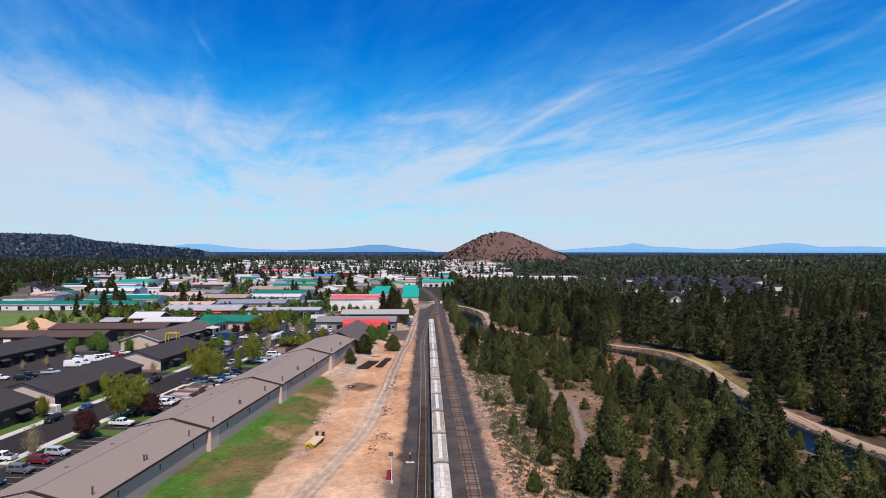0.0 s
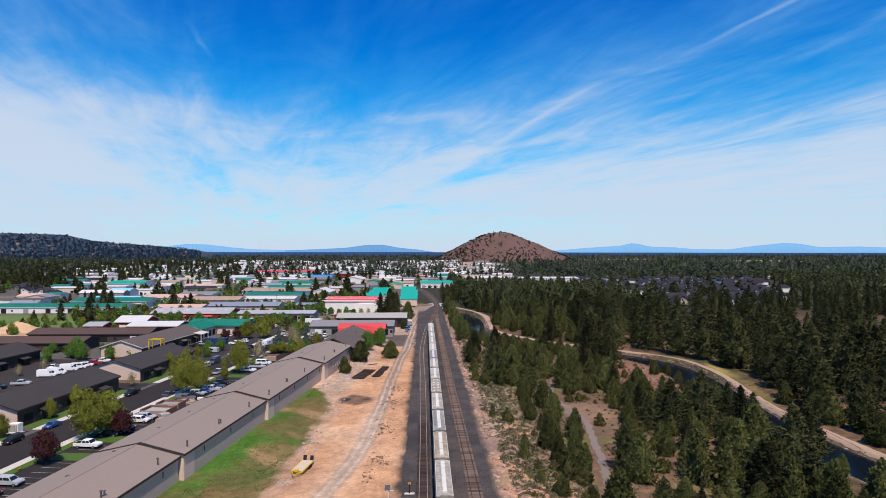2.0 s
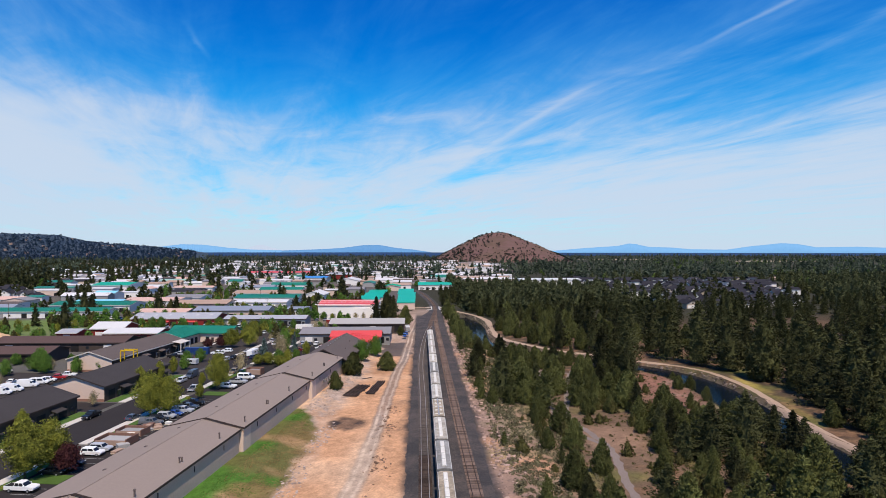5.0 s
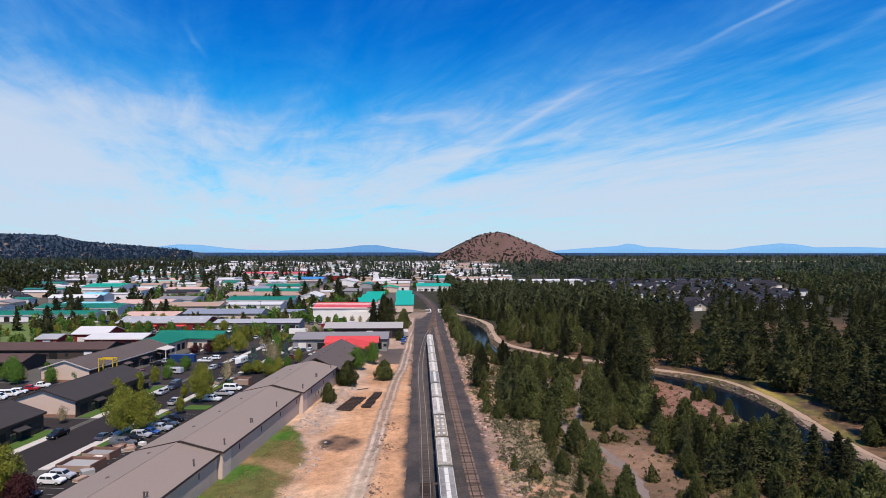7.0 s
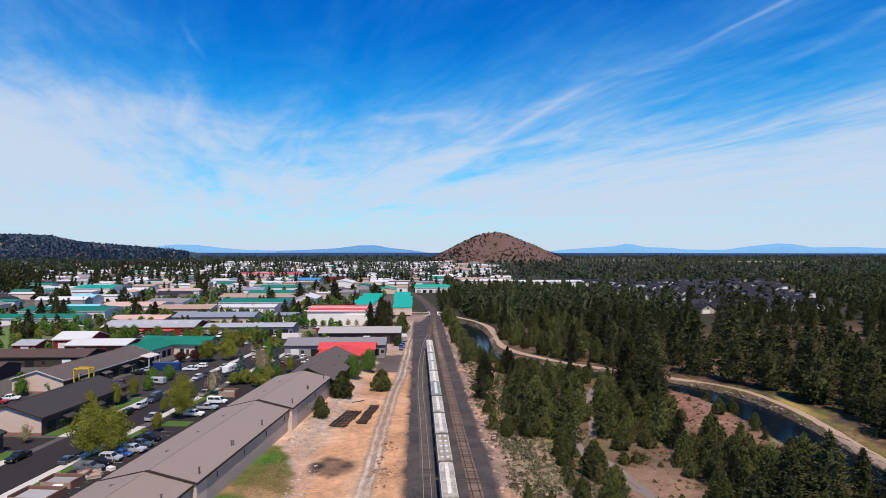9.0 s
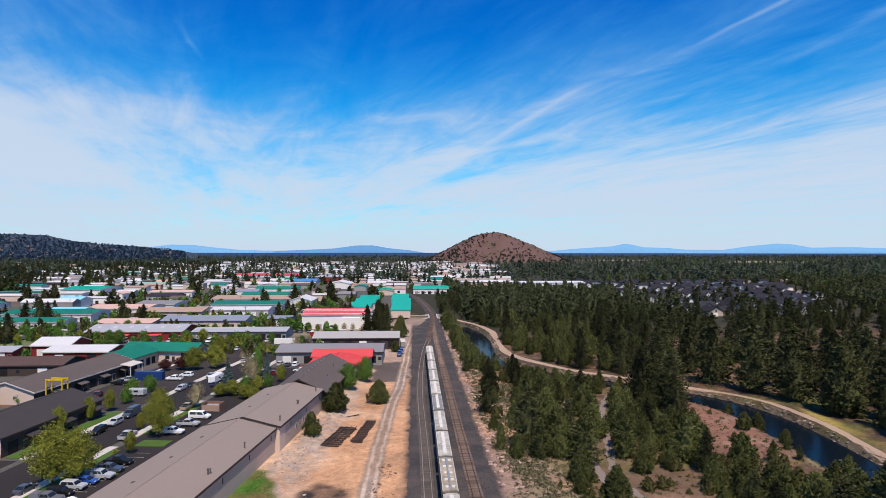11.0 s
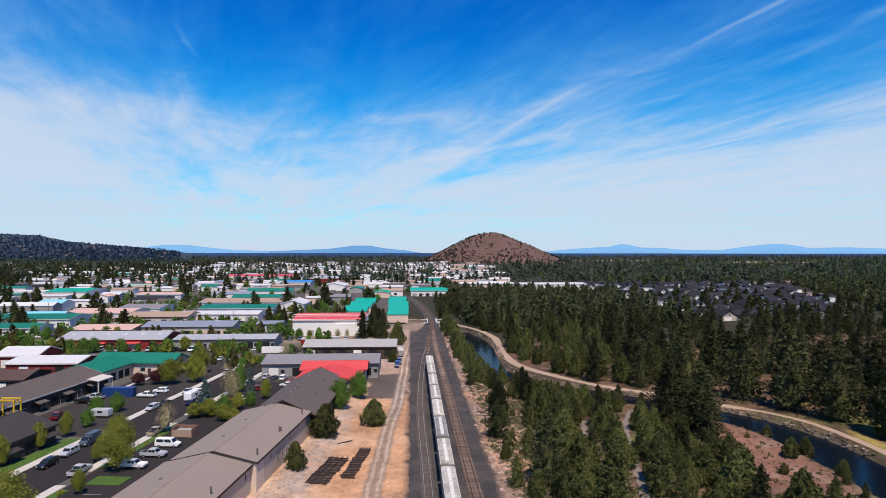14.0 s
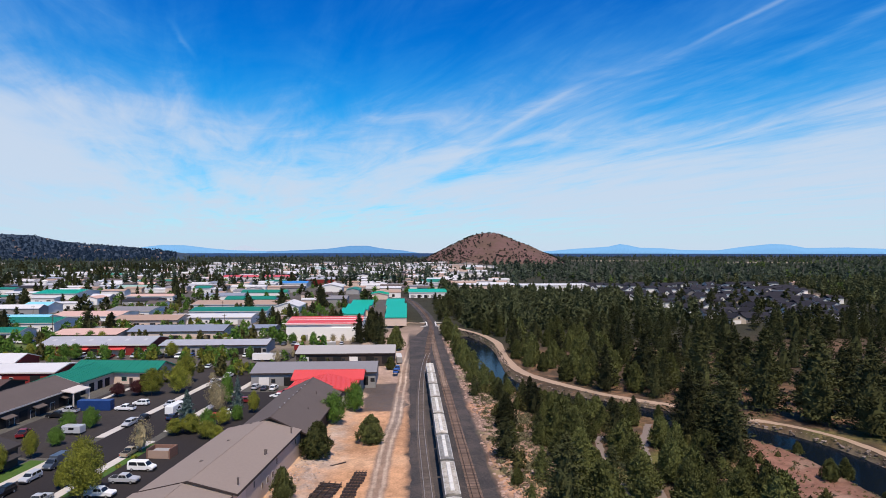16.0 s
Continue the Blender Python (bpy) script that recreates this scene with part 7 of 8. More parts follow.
# ---------------------------------------------------------------- vehicles
CAR_GLASS = glass("car glass", (0.015, 0.018, 0.022), 0.06)
PAINTS = {"white": (0.78, 0.78, 0.77), "black": (0.012, 0.012, 0.014), "silver": (0.42, 0.43, 0.45), "grey": (0.13, 0.135, 0.15), "blue": (0.03, 0.09, 0.33), "red": (0.36, 0.02, 0.02), "maroon": (0.16, 0.015, 0.02), "navy": (0.012, 0.022, 0.06), "tan": (0.34, 0.28, 0.20), "slate": (0.06, 0.075, 0.10)}
LAMP = mat("lamp glass", (0.7, 0.7, 0.68), 0.15, 0.05)
TAIL = mat("tail lamp", (0.35, 0.01, 0.01), 0.2, 0.05)
RIM = mat("alloy rim", (0.45, 0.45, 0.46), 0.35, 0.1, metal=0.7)

# side outlines (y forward, z up) of lower body, cabin glass and roof, half width
KINDS = {
    "sedan": ([(-2.3, 0.35), (2.3, 0.35), (2.35, 0.62), (1.35, 0.88), (-1.55, 0.93), (-2.32, 0.9), (-2.38, 0.6)], [(-1.75, 0.92), (1.15, 0.90), (0.35, 1.40), (-0.95, 1.42)], 0.88, "car", "sedan"),
    "suv": ([(-2.35, 0.4), (2.3, 0.4), (2.35, 0.75), (2.2, 1.0), (1.15, 1.08), (-2.3, 1.1), (-2.4, 0.7)], [(-2.25, 1.1), (1.1, 1.08), (0.45, 1.68), (-1.95, 1.72)], 0.93, "car", "sport utility car"),
    "pickup": ([(-2.85, 0.5), (2.8, 0.5), (2.85, 0.85), (2.7, 1.08), (1.25, 1.18), (-2.85, 1.18)], [(-0.95, 1.18), (1.25, 1.17), (0.6, 1.80), (-0.75, 1.83)], 0.98, "pickup truck", "pickup truck"),
    "van": ([(-2.8, 0.4), (2.75, 0.4), (2.8, 0.75), (2.6, 1.02), (1.7, 1.2), (-2.8, 1.2)], [(-2.78, 1.2), (1.75, 1.19), (1.05, 2.0), (-2.7, 2.05)], 0.98, "van", "passenger van"),
    "cargo": ([(-3.0, 0.4), (2.9, 0.4), (2.95, 0.8), (2.75, 1.1), (2.1, 1.35), (-3.0, 1.35)], [(0.9, 1.35), (2.1, 1.34), (1.35, 2.1), (0.9, 2.12)], 1.0, "van", "high roofed cargo van"),
}


def vehicle(kind, paint, x, y, turn, cap=False, z=None, note="", far=False):
    low, cab, w, category, words = KINDS[kind]
    body = mat(paint + " car paint", PAINTS[paint], 0.28, 0.06, spec=0.5)
    v = thing(category.replace(" ", "_"), pose(x, y, (LEVEL + 0.05) if z is None else z, 0, 0, turn), f"{paint} {words} parked on {note or 'dark asphalt'}", category)

    def across(sect, half, inset, dz=0.0):
        return [[(xx * half, yy * (1 - i), zz) for yy, zz in sect] for xx, i in ((-1, inset), (-0.93, 0), (0.93, 0), (1, inset))]

    part("body", Geo().loft(across(low, w, 0.025)), body, v)
    tip = max(p[1] for p in cab)

    def cabin(sect, half):
        rings = []
        for sx in (-1, 1):
            rings.append([(sx * half * (0.97 - 0.17 * (zz - sect[0][1]) / (tip - sect[0][1])), yy, zz) for yy, zz in sect])
        return Geo().loft(rings)
    part("cabin", cabin(cab, w), CAR_GLASS if far else body, v)
    base_z = cab[0][1]

    def on_side(sx, s0, s1, u0, u1):
        def at(s, u, o):
            y0 = (cab[0][0] * (1 - s) + cab[1][0] * s) * (1 - u) + (cab[3][0] * (1 - s) + cab[2][0] * s) * u
            return (sx * (w * (0.97 - 0.17 * u) + o), y0, base_z + (tip - base_z) * u)
        return Geo().loft([[at(s0, u0, o), at(s1, u0, o), at(s1, u1, o), at(s0, u1, o)] for o in (-0.03, 0.015)])

    def on_end(i, j, sg):
        def at(sx, u, o):
            return (sx * w * (0.90 - 0.17 * u), cab[i][0] * (1 - u) + cab[j][0] * u + sg * o, cab[i][1] * (1 - u) + cab[j][1] * u)
        return Geo().loft([[at(-1, 0.06, o), at(1, 0.06, o), at(1, 0.9, o), at(-1, 0.9, o)] for o in (-0.05, 0.03)])

    if not far:
        part("windscreen", on_end(1, 2, 1), CAR_GLASS, v, "dark tinted windscreen")
        if kind != "cargo":
            part("rear_window", on_end(0, 3, -1), CAR_GLASS, v, "dark tinted rear window")
        for sx in (-1, 1):
            for s0, s1 in (((0.08, 0.5), (0.54, 0.93)) if kind != "cargo" else ((0.1, 0.9),)):
                part("side_window", on_side(sx, s0, s1, 0.08, 0.86), CAR_GLASS, v, "dark tinted side window")
    ys = [p[0] for p in cab if p[1] > tip - 0.1]
    rw_ = w * 0.80
    part("roof", Geo().loft([[(-rw_, min(ys) - 0.05, tip - 0.06), (rw_, min(ys) - 0.05, tip - 0.06), (rw_, max(ys) + 0.05, tip - 0.06), (-rw_, max(ys) + 0.05, tip - 0.06)], [(-rw_ * 0.9, min(ys) + 0.05, tip + 0.05), (rw_ * 0.9, min(ys) + 0.05, tip + 0.05), (rw_ * 0.9, max(ys) - 0.1, tip + 0.05), (-rw_ * 0.9, max(ys) - 0.1, tip + 0.05)]]), body, v)
    if kind == "pickup":
        if cap:
            part("canopy", Geo().loft([[(-w * 0.95, -2.8, 1.18), (w * 0.95, -2.8, 1.18), (w * 0.95, -1.0, 1.18), (-w * 0.95, -1.0, 1.18)], [(-w * 0.8, -2.7, 1.8), (w * 0.8, -2.7, 1.8), (w * 0.8, -1.0, 1.8), (-w * 0.8, -1.0, 1.8)]]), body, v, "matching bed canopy")
        else:
            part("bed", Geo().box(-w * 0.84, -2.7, 1.185, w * 0.84, -1.05, 1.20), BLACK, v, "dark open truck bed")
    if kind == "cargo":
        part("box", Geo().loft([[(-w, -2.98, 1.35), (w, -2.98, 1.35), (w, 0.95, 1.35), (-w, 0.95, 1.35)], [(-w * 0.9, -2.95, 2.55), (w * 0.9, -2.95, 2.55), (w * 0.9, 0.7, 2.55), (-w * 0.9, 0.7, 2.55)]]), body, v, "high cargo body")
    f, r = max(p[0] for p in low), min(p[0] for p in low)
    for yy in (f * 0.64, r * 0.62):
        for sx in (-1, 1):
            t = part("tyre", Geo().tube((sx * (w - 0.24), yy, 0.34), (sx * (w + 0.02), yy, 0.34), 0.35, 0.35, 14), BLACK, v)
            if far:
                continue
            part("rim", Geo().tube((sx * (w - 0.1), yy, 0.34), (sx * (w + 0.035), yy, 0.34), 0.21, 0.19, 10), RIM, t, "silver wheel rim")
    for sx in (() if far else (-1, 1)):
        part("headlight", Geo().box(sx * w * 0.72 - 0.18, f - 0.13, 0.66, sx * w * 0.72 + 0.18, f + 0.012, 0.82), LAMP, v)
        part("tail_light", Geo().box(sx * w * 0.82 - 0.1, r - 0.012, 0.72, sx * w * 0.82 + 0.1, r + 0.12, 0.95), TAIL, v)
        part("mirror", Geo().box(sx * (w + 0.02) - 0.09, cab[1][0] - 0.35, cab[1][1] + 0.05, sx * (w + 0.02) + 0.09, cab[1][0] - 0.22, cab[1][1] + 0.22), body, v)
    part("bumper", Geo().box(-w * 0.9, f - 0.1, 0.32, w * 0.9, f + 0.06, 0.55), BLACK, v)
    return v


H = -6.6
LOT = [  # kind, paint, x, y, turn from the street's line, canopy
    ("van", "white", -64.4, 250.2, -90, 0), ("pickup", "silver", -64.9, 243.2, -90, 0), ("pickup", "white", -66.3, 236.2, -90, 1), ("pickup", "black", -69.2, 214.9, -90, 0), ("pickup", "slate", -69.0, 210.2, -90, 0), ("pickup", "silver", -69.0, 206.6, -90, 1), ("sedan", "blue", -70.3, 204.0, -90, 0), ("suv", "silver", -71.2, 201.2, -90, 0), ("suv", "black", -72.0, 198.2, -90, 0), ("pickup", "grey", -72.6, 195.2, -90, 1),
    ("suv", "grey", -81.0, 120.8, -90, 0), ("suv", "maroon", -80.6, 126.0, -90, 0), ("suv", "silver", -80.0, 131.0, -90, 0), ("pickup", "white", -77.4, 152.6, -90, 0), ("sedan", "black", -76.9, 160.9, -90, 0), ("sedan", "slate", -76.4, 163.7, -90, 0), ("sedan", "black", -76.0, 166.5, -90, 0), ("suv", "white", -75.0, 172.2, -90, 0), ("suv", "silver", -74.7, 175.0, -90, 0), ("sedan", "navy", -82.4, 114.6, -90, 0), ("sedan", "black", -83.0, 108.0, -90, 0),
    ("suv", "black", -84.8, 237.8, 180, 0), ("suv", "silver", -84.4, 245.4, 180, 0), ("cargo", "slate", -83.9, 253.4, 180, 0), ("pickup", "silver", -75.8, 233.4, 0, 0), ("suv", "silver", -82.2, 284.6, 180, 0), ("sedan", "black", -80.9, 290.2, 180, 0), ("sedan", "silver", -79.6, 305.6, 180, 0), ("suv", "black", -96.2, 156.7, 180, 0), ("sedan", "blue", -94.6, 168.6, 180, 0), ("pickup", "black", -91.2, 202.5, 180, 0), ("sedan", "slate", -79.6, 200.4, 0, 0), ("pickup", "tan", -71.4, 260.5, 0, 0), ("sedan", "navy", -73.2, 290.4, 0, 0), ("pickup", "white", -89.5, 128.0, 90, 0),
    ("pickup", "black", -105.8, 293.6, 90, 0), ("pickup", "silver", -105.4, 298.6, 90, 0), ("pickup", "white", -90.4, 300.4, 90, 0), ("suv", "white", -88.5, 306.5, 90, 0), ("pickup", "maroon", -104.6, 276.5, 20, 0), ("suv", "grey", -94.8, 290.8, 0, 0),
    ("suv", "red", -60.8, 289.6, -80, 0), ("sedan", "white", -59.4, 294.6, -80, 0), ("suv", "maroon", -57.8, 308.0, -80, 0), ("sedan", "black", -49.0, 290.2, 0, 0), ("sedan", "white", -61.5, 281.5, -80, 0), ("suv", "silver", -59.4, 327.0, 0, 0), ("sedan", "slate", -56.2, 325.5, 0, 0), ("suv", "white", -53.0, 325.0, 0, 0), ("pickup", "red", -47.6, 317.6, 90, 0), ("sedan", "white", -49.5, 314.0, 90, 0), ("suv", "white", -72.8, 327.0, 0, 0), ("pickup", "white", -74.0, 346.0, 0, 0), ("sedan", "silver", -76.5, 338.0, 0, 0),
    ("cargo", "white", -132.6, 229.6, -75, 0), ("cargo", "white", -131.8, 233.6, -75, 0), ("cargo", "white", -131.0, 240.0, -75, 0), ("van", "white", -130.2, 244.6, -75, 0), ("suv", "white", -129.4, 248.2, -75, 0), ("pickup", "red", -128.6, 252.0, -75, 0), ("pickup", "white", -127.8, 256.4, -75, 0), ("pickup", "white", -154.0, 262.6, -60, 0), ("sedan", "white", -140.2, 246.0, 20, 0), ("pickup", "black", -137.4, 211.4, -75, 0), ("suv", "black", -136.4, 206.8, -75, 0), ("pickup", "white", -144.0, 207.0, -75, 0), ("pickup", "silver", -133.0, 216.6, -75, 0),
]
for kind, paint, x, y, turn, cap in LOT:
    vehicle(kind, paint, x, y, turn + H, bool(cap))
rng_c = random.Random(61)
TOWN_CARS = [(-150 + i * 4.4, 391.0, 0) for i in range(9)] + [(-112 + i * 4.6, 390.5, 0) for i in range(8)] + [(-100 + i * 4.4, 432, 0) for i in range(6)] + [(-62 + i * 5, 361, 0) for i in range(8)] + [(-232 + i * 6, 436, 90) for i in range(7)] + [(-205 + i * 5, 513, 0) for i in range(6)] + [(-12.5, 352, 0), (-13.0, 357.5, 0)]
for x0, n, dx, y0 in ((-118, 8, 5.0, 366), (-69, 7, 4.6, 424), (-190, 6, 5.0, 425), (-140, 7, 5.2, 486), (-104, 6, 5.0, 538), (-70, 6, 4.8, 486)):
    for i in range(n):
        if not any(a < x0 + i * dx < b_ and c < y0 < d_ for a, b_, c, d_ in TAKEN) and (i * 5 + int(-x0)) % 6:
            TOWN_CARS.append((x0 + i * dx, y0, 0))
for x, y, turn in TOWN_CARS:
    vehicle(rng_c.choice(("suv", "sedan", "pickup", "van")), rng_c.choice(("white", "white", "silver", "black", "grey", "red", "blue")), x + rng_c.uniform(-0.8, 0.8), y + rng_c.uniform(-1, 1), turn + rng_c.choice((0, 180)), far=True)

# camper and cargo trailers
for x, y, turn, w, l, h, paint, lab in ((-75.0, 297.2, H, 1.2, 3.6, 2.7, "white", "white camper trailer standing at the kerb"), (-93.0, 277.6, H + 90, 1.1, 2.5, 2.3, "silver", "silver cargo trailer in the yard"), (-78.0, 214.5, H, 1.0, 1.6, 1.4, "grey", "small grey utility trailer")):
    t = thing("trailer", pose(x, y, LEVEL + 0.05, 0, 0, turn), lab, "trailer")
    m = mat(paint + " car paint", PAINTS[paint], 0.28, 0.06)
    part("body", Geo().loft([[(-w, -l, 0.5), (w, -l, 0.5), (w, l * 0.94, 0.5), (-w, l * 0.94, 0.5)], [(-w, -l, h - 0.2), (w, -l, h - 0.2), (w, l, h - 0.2), (-w, l, h - 0.2)], [(-w * 0.9, -l * 0.97, h), (w * 0.9, -l * 0.97, h), (w * 0.9, l * 0.93, h), (-w * 0.9, l * 0.93, h)]]), m, t)
    for sx in (-1, 1):
        part("wheel", Geo().tube((sx * (w - 0.2), -0.3, 0.33), (sx * (w + 0.03), -0.3, 0.33), 0.33, 0.33, 12), BLACK, t)
        part("window", Geo().box(sx * w - 0.02, -0.8, 1.3, sx * w + 0.02, 0.6, 1.9), CAR_GLASS, t)
    part("drawbar", Geo().box(-0.1, l * 0.9, 0.45, 0.1, l + 1.2, 0.58), BLACK, t)

# yellow flat trailer on the dirt yard
t = thing("flat_trailer", pose(-28.1, 140.6, gz(-28.1, 140.6), 0, 0, 170), "yellow low flat trailer with a pale plank deck", "trailer")
part("deck", Geo().box(-1.15, -3.2, 0.62, 1.15, 3.0, 0.78), mat("pale planks", (0.55, 0.45, 0.33), 0.85, 0.25), t, "pale worn plank deck")
for sx in (-1, 1):
    part("side_rail", Geo().box(sx * 1.2 - 0.07, -3.2, 0.48, sx * 1.2 + 0.07, 3.0, 0.82), YELLOW, t)
    part("ramp", Geo().loft([[(sx * 0.75 - 0.35, -3.25, 0.5), (sx * 0.75 + 0.35, -3.25, 0.5), (sx * 0.75 + 0.35, -3.1, 0.5), (sx * 0.75 - 0.35, -3.1, 0.5)], [(sx * 0.75 - 0.35, -3.55, 1.7), (sx * 0.75 + 0.35, -3.55, 1.7), (sx * 0.75 + 0.35, -3.4, 1.7), (sx * 0.75 - 0.35, -3.4, 1.7)]]), BLACK, t, "raised black loading ramp")
    for yy in (-1.3, -0.4):
        part("wheel", Geo().tube((sx * 1.2, yy, 0.36), (sx * 1.42, yy, 0.36), 0.36, 0.36, 12), BLACK, t)
    part("drawbar", Geo().loft([[(sx * 1.1 - 0.1, 3.0, 0.5), (sx * 1.1 + 0.1, 3.0, 0.5), (sx * 1.1 + 0.1, 3.0, 0.72), (sx * 1.1 - 0.1, 3.0, 0.72)], [(sx * 0.1 - 0.08, 4.9, 0.5), (sx * 0.1 + 0.08, 4.9, 0.5), (sx * 0.1 + 0.08, 4.9, 0.7), (sx * 0.1 - 0.08, 4.9, 0.7)]]), YELLOW, t)
part("toolbox", Geo().box(-0.4, 3.1, 0.7, 0.4, 3.7, 1.15), YELLOW, t)

# two stacks of old track panels
def track_panel(x, y, turn, w, l, n, lab):
    p = thing("track_panel", pose(x, y, gz(x, y), 0, 0, turn), lab, "track panel")
    rg = random.Random(int(l * 10))
    for k in range(n):
        yy = -l / 2 + (k + 0.5) * l / n
        o, a = rg.uniform(-0.3, 0.3), rg.uniform(-0.06, 0.06)
        g = Geo().box(-w / 2, -0.13, 0.1, w / 2, 0.13, 0.34).moved(Matrix.Translation((o, yy, 0.12 * (k % 2))) @ Matrix.Rotation(a, 4, "Z"))
        part("sleeper", g, TIE_OLD, p)
    for k in range(4):
        xx = -w / 2 + 0.4 + k * (w - 0.8) / 3
        part("rail", Geo().box(xx - 0.06, -l / 2 - 0.4, 0.46, xx + 0.06, l / 2 + 0.3, 0.62), RAIL, p)


track_panel(-25.0, 235.0, -12, 4.6, 15.5, 20, "stack of old rusty track panels on wooden sleepers")
track_panel(-19.3, 239.4, -8, 2.8, 18.5, 24, "long old track panel with dark sleepers")

# mast with a solar panel, cabinet and switch stand beside the siding
mast = thing("signal_mast", pose(-9.3, 116.3, 0), "white steel mast with a small solar panel", "mast")
part("pole", Geo().tube((0, 0, -0.3), (0, 0, 5.4), 0.13, 0.09, 10), WHITE_PAINT, mast)
part("solar_panel", Geo().loft([[(-0.6, -0.3, 5.2), (0.3, -0.3, 5.2), (0.3, 0.3, 5.75), (-0.6, 0.3, 5.75)], [(-0.6, -0.33, 5.25), (0.3, -0.33, 5.25), (0.3, 0.27, 5.8), (-0.6, 0.27, 5.8)]]), mat("solar cells", (0.05, 0.06, 0.08), 0.2, 0.1), mast)
part("arm", Geo().tube((0, 0, 5.0), (0.9, 0, 4.9), 0.05), WHITE_PAINT, mast)
part("base", Geo().tube((0, 0, 0), (0, 0, 0.5), 0.3, 0.22, 10), CONCRETE, mast)
cab_ = thing("cabinet", pose(-9.9, 117.9, 0), "red painted equipment cabinet beside the mast", "cabinet")
part("body", Geo().box(-0.4, -0.4, 0.1, 0.4, 0.4, 1.7), mat("cabinet red", (0.34, 0.025, 0.03), 0.5, 0.2), cab_)
part("door", Geo().box(-0.34, -0.43, 0.2, 0.34, -0.4, 1.6), mat("cabinet red", (0.34, 0.025, 0.03), 0.5, 0.2), cab_)
part("roof", Geo().box(-0.46, -0.46, 1.7, 0.46, 0.46, 1.78), mat("cabinet red", (0.34, 0.025, 0.03), 0.5, 0.2), cab_)
part("foot", Geo().box(-0.4, -0.4, -0.2, 0.4, 0.4, 0.1), CONCRETE, cab_)
sw = thing("switch_stand", pose(-6.1, 127.0, 0.12), "low switch stand with an orange target", "switch stand")
part("plinth", Geo().box(-0.9, -0.35, 0.0, 0.9, 0.35, 0.14), TRIM_PALE, sw)
part("post", Geo().tube((0, 0, 0.1), (0, 0, 1.9), 0.09), BLACK, sw)
part("target", Geo().box(-0.22, -0.05, 1.7, 0.22, 0.05, 2.15), mat("orange target", (0.75, 0.25, 0.03), 0.5, 0.1), sw)
pipe = thing("pipe", pose(-23.6, 254.2, gz(-23.6, 254.2), 0, 0, -52), "dark rusty pipe lying on the dirt", "pipe")
part("tube", Geo().tube((0, -2.0, 0.15), (0, 2.0, 0.15), 0.15), RAIL, pipe)

# brick bin enclosure and materials yard in the parking lot
def enclosure(s, q, l, w, h, lab, material):
    x, y = town(s, q)
    e = thing("enclosure", pose(x, y, LEVEL + 0.05, 0, 0, H), lab, "enclosure")
    for g in (Geo().box(-w / 2, -l / 2, 0, -w / 2 + 0.25, l / 2, h), Geo().box(w / 2 - 0.25, -l / 2, 0, w / 2, l / 2, h), Geo().box(-w / 2 + 0.25, l / 2 - 0.25, 0, w / 2 - 0.25, l / 2, h)):
        part("wall", g, material, e)
    part("gate", Geo().box(-w / 2 + 0.3, -l / 2, 0.1, w / 2 - 0.3, -l / 2 + 0.1, h * 0.85), TAN_ROOF, e)
    part("bin", Geo().box(-w / 2 + 0.8, -l / 2 + 0.7, 0.05, w / 2 - 0.8, l / 2 - 0.6, h * 0.7), GREY_WALL, e)


BRICK = mat("red brown block", (0.20, 0.11, 0.08), 0.9, 0.25, 0.5, 4.0, 0.2)
enclosure(121.5, 15.5, 3.6, 5.4, 2.2, "red brown block bin enclosure", BRICK)
enclosure(42.5, 14.2, 5, 7.5, 1.6, "low red brown block enclosure with stacked goods", BRICK)
enclosure(49.5, 13.8, 4, 6.5, 1.5, "low red brown block enclosure with crates", BRICK)
rg = random.Random(71)
for k in range(26):
    s, q = 36 + rg.random() * 22, 11.5 + rg.random() * 7
    if (40 < s < 46 or 47 < s < 52) and 10 < q < 18:
        continue
    x, y = town(s, q)
    c = thing("crate", pose(x, y, LEVEL + 0.06, 0, 0, rg.uniform(0, 90)), "stacked building goods on a pallet", "goods", "goods in the yard")
    a, b_, h = rg.uniform(0.5, 1.2), rg.uniform(0.5, 1.1), rg.uniform(0.4, 1.3)
    part("load", Geo().box(-a, -b_, 0.14, a, b_, h), rg.choice((TAN_ROOF, GREY_WALL, WHITE_WALL, YELLOW, BRICK, UMBER_ROOF)), c)
    part("pallet", Geo().box(-a - 0.05, -b_ - 0.05, 0, a + 0.05, b_ + 0.05, 0.14), mat("pale planks", (0.55, 0.45, 0.33), 0.85, 0.25), c)
unit = thing("utility_cabinet", pose(*town(23.4, -10.4), LEVEL, 0, 0, H), "white ribbed utility cabinet on a pad", "cabinet")
part("body", Geo().box(-1.2, -0.8, 0.1, 1.2, 0.8, 2.3), WHITE_WALL, unit)
for k in range(4):
    part("louvre", Geo().box(-1.0 + k * 0.52, -0.84, 0.4, -0.6 + k * 0.52, -0.8, 2.0), GREY_WALL, unit)
part("pad", Geo().box(-1.5, -1.1, -0.1, 1.5, 1.1, 0.12), CONCRETE, unit)

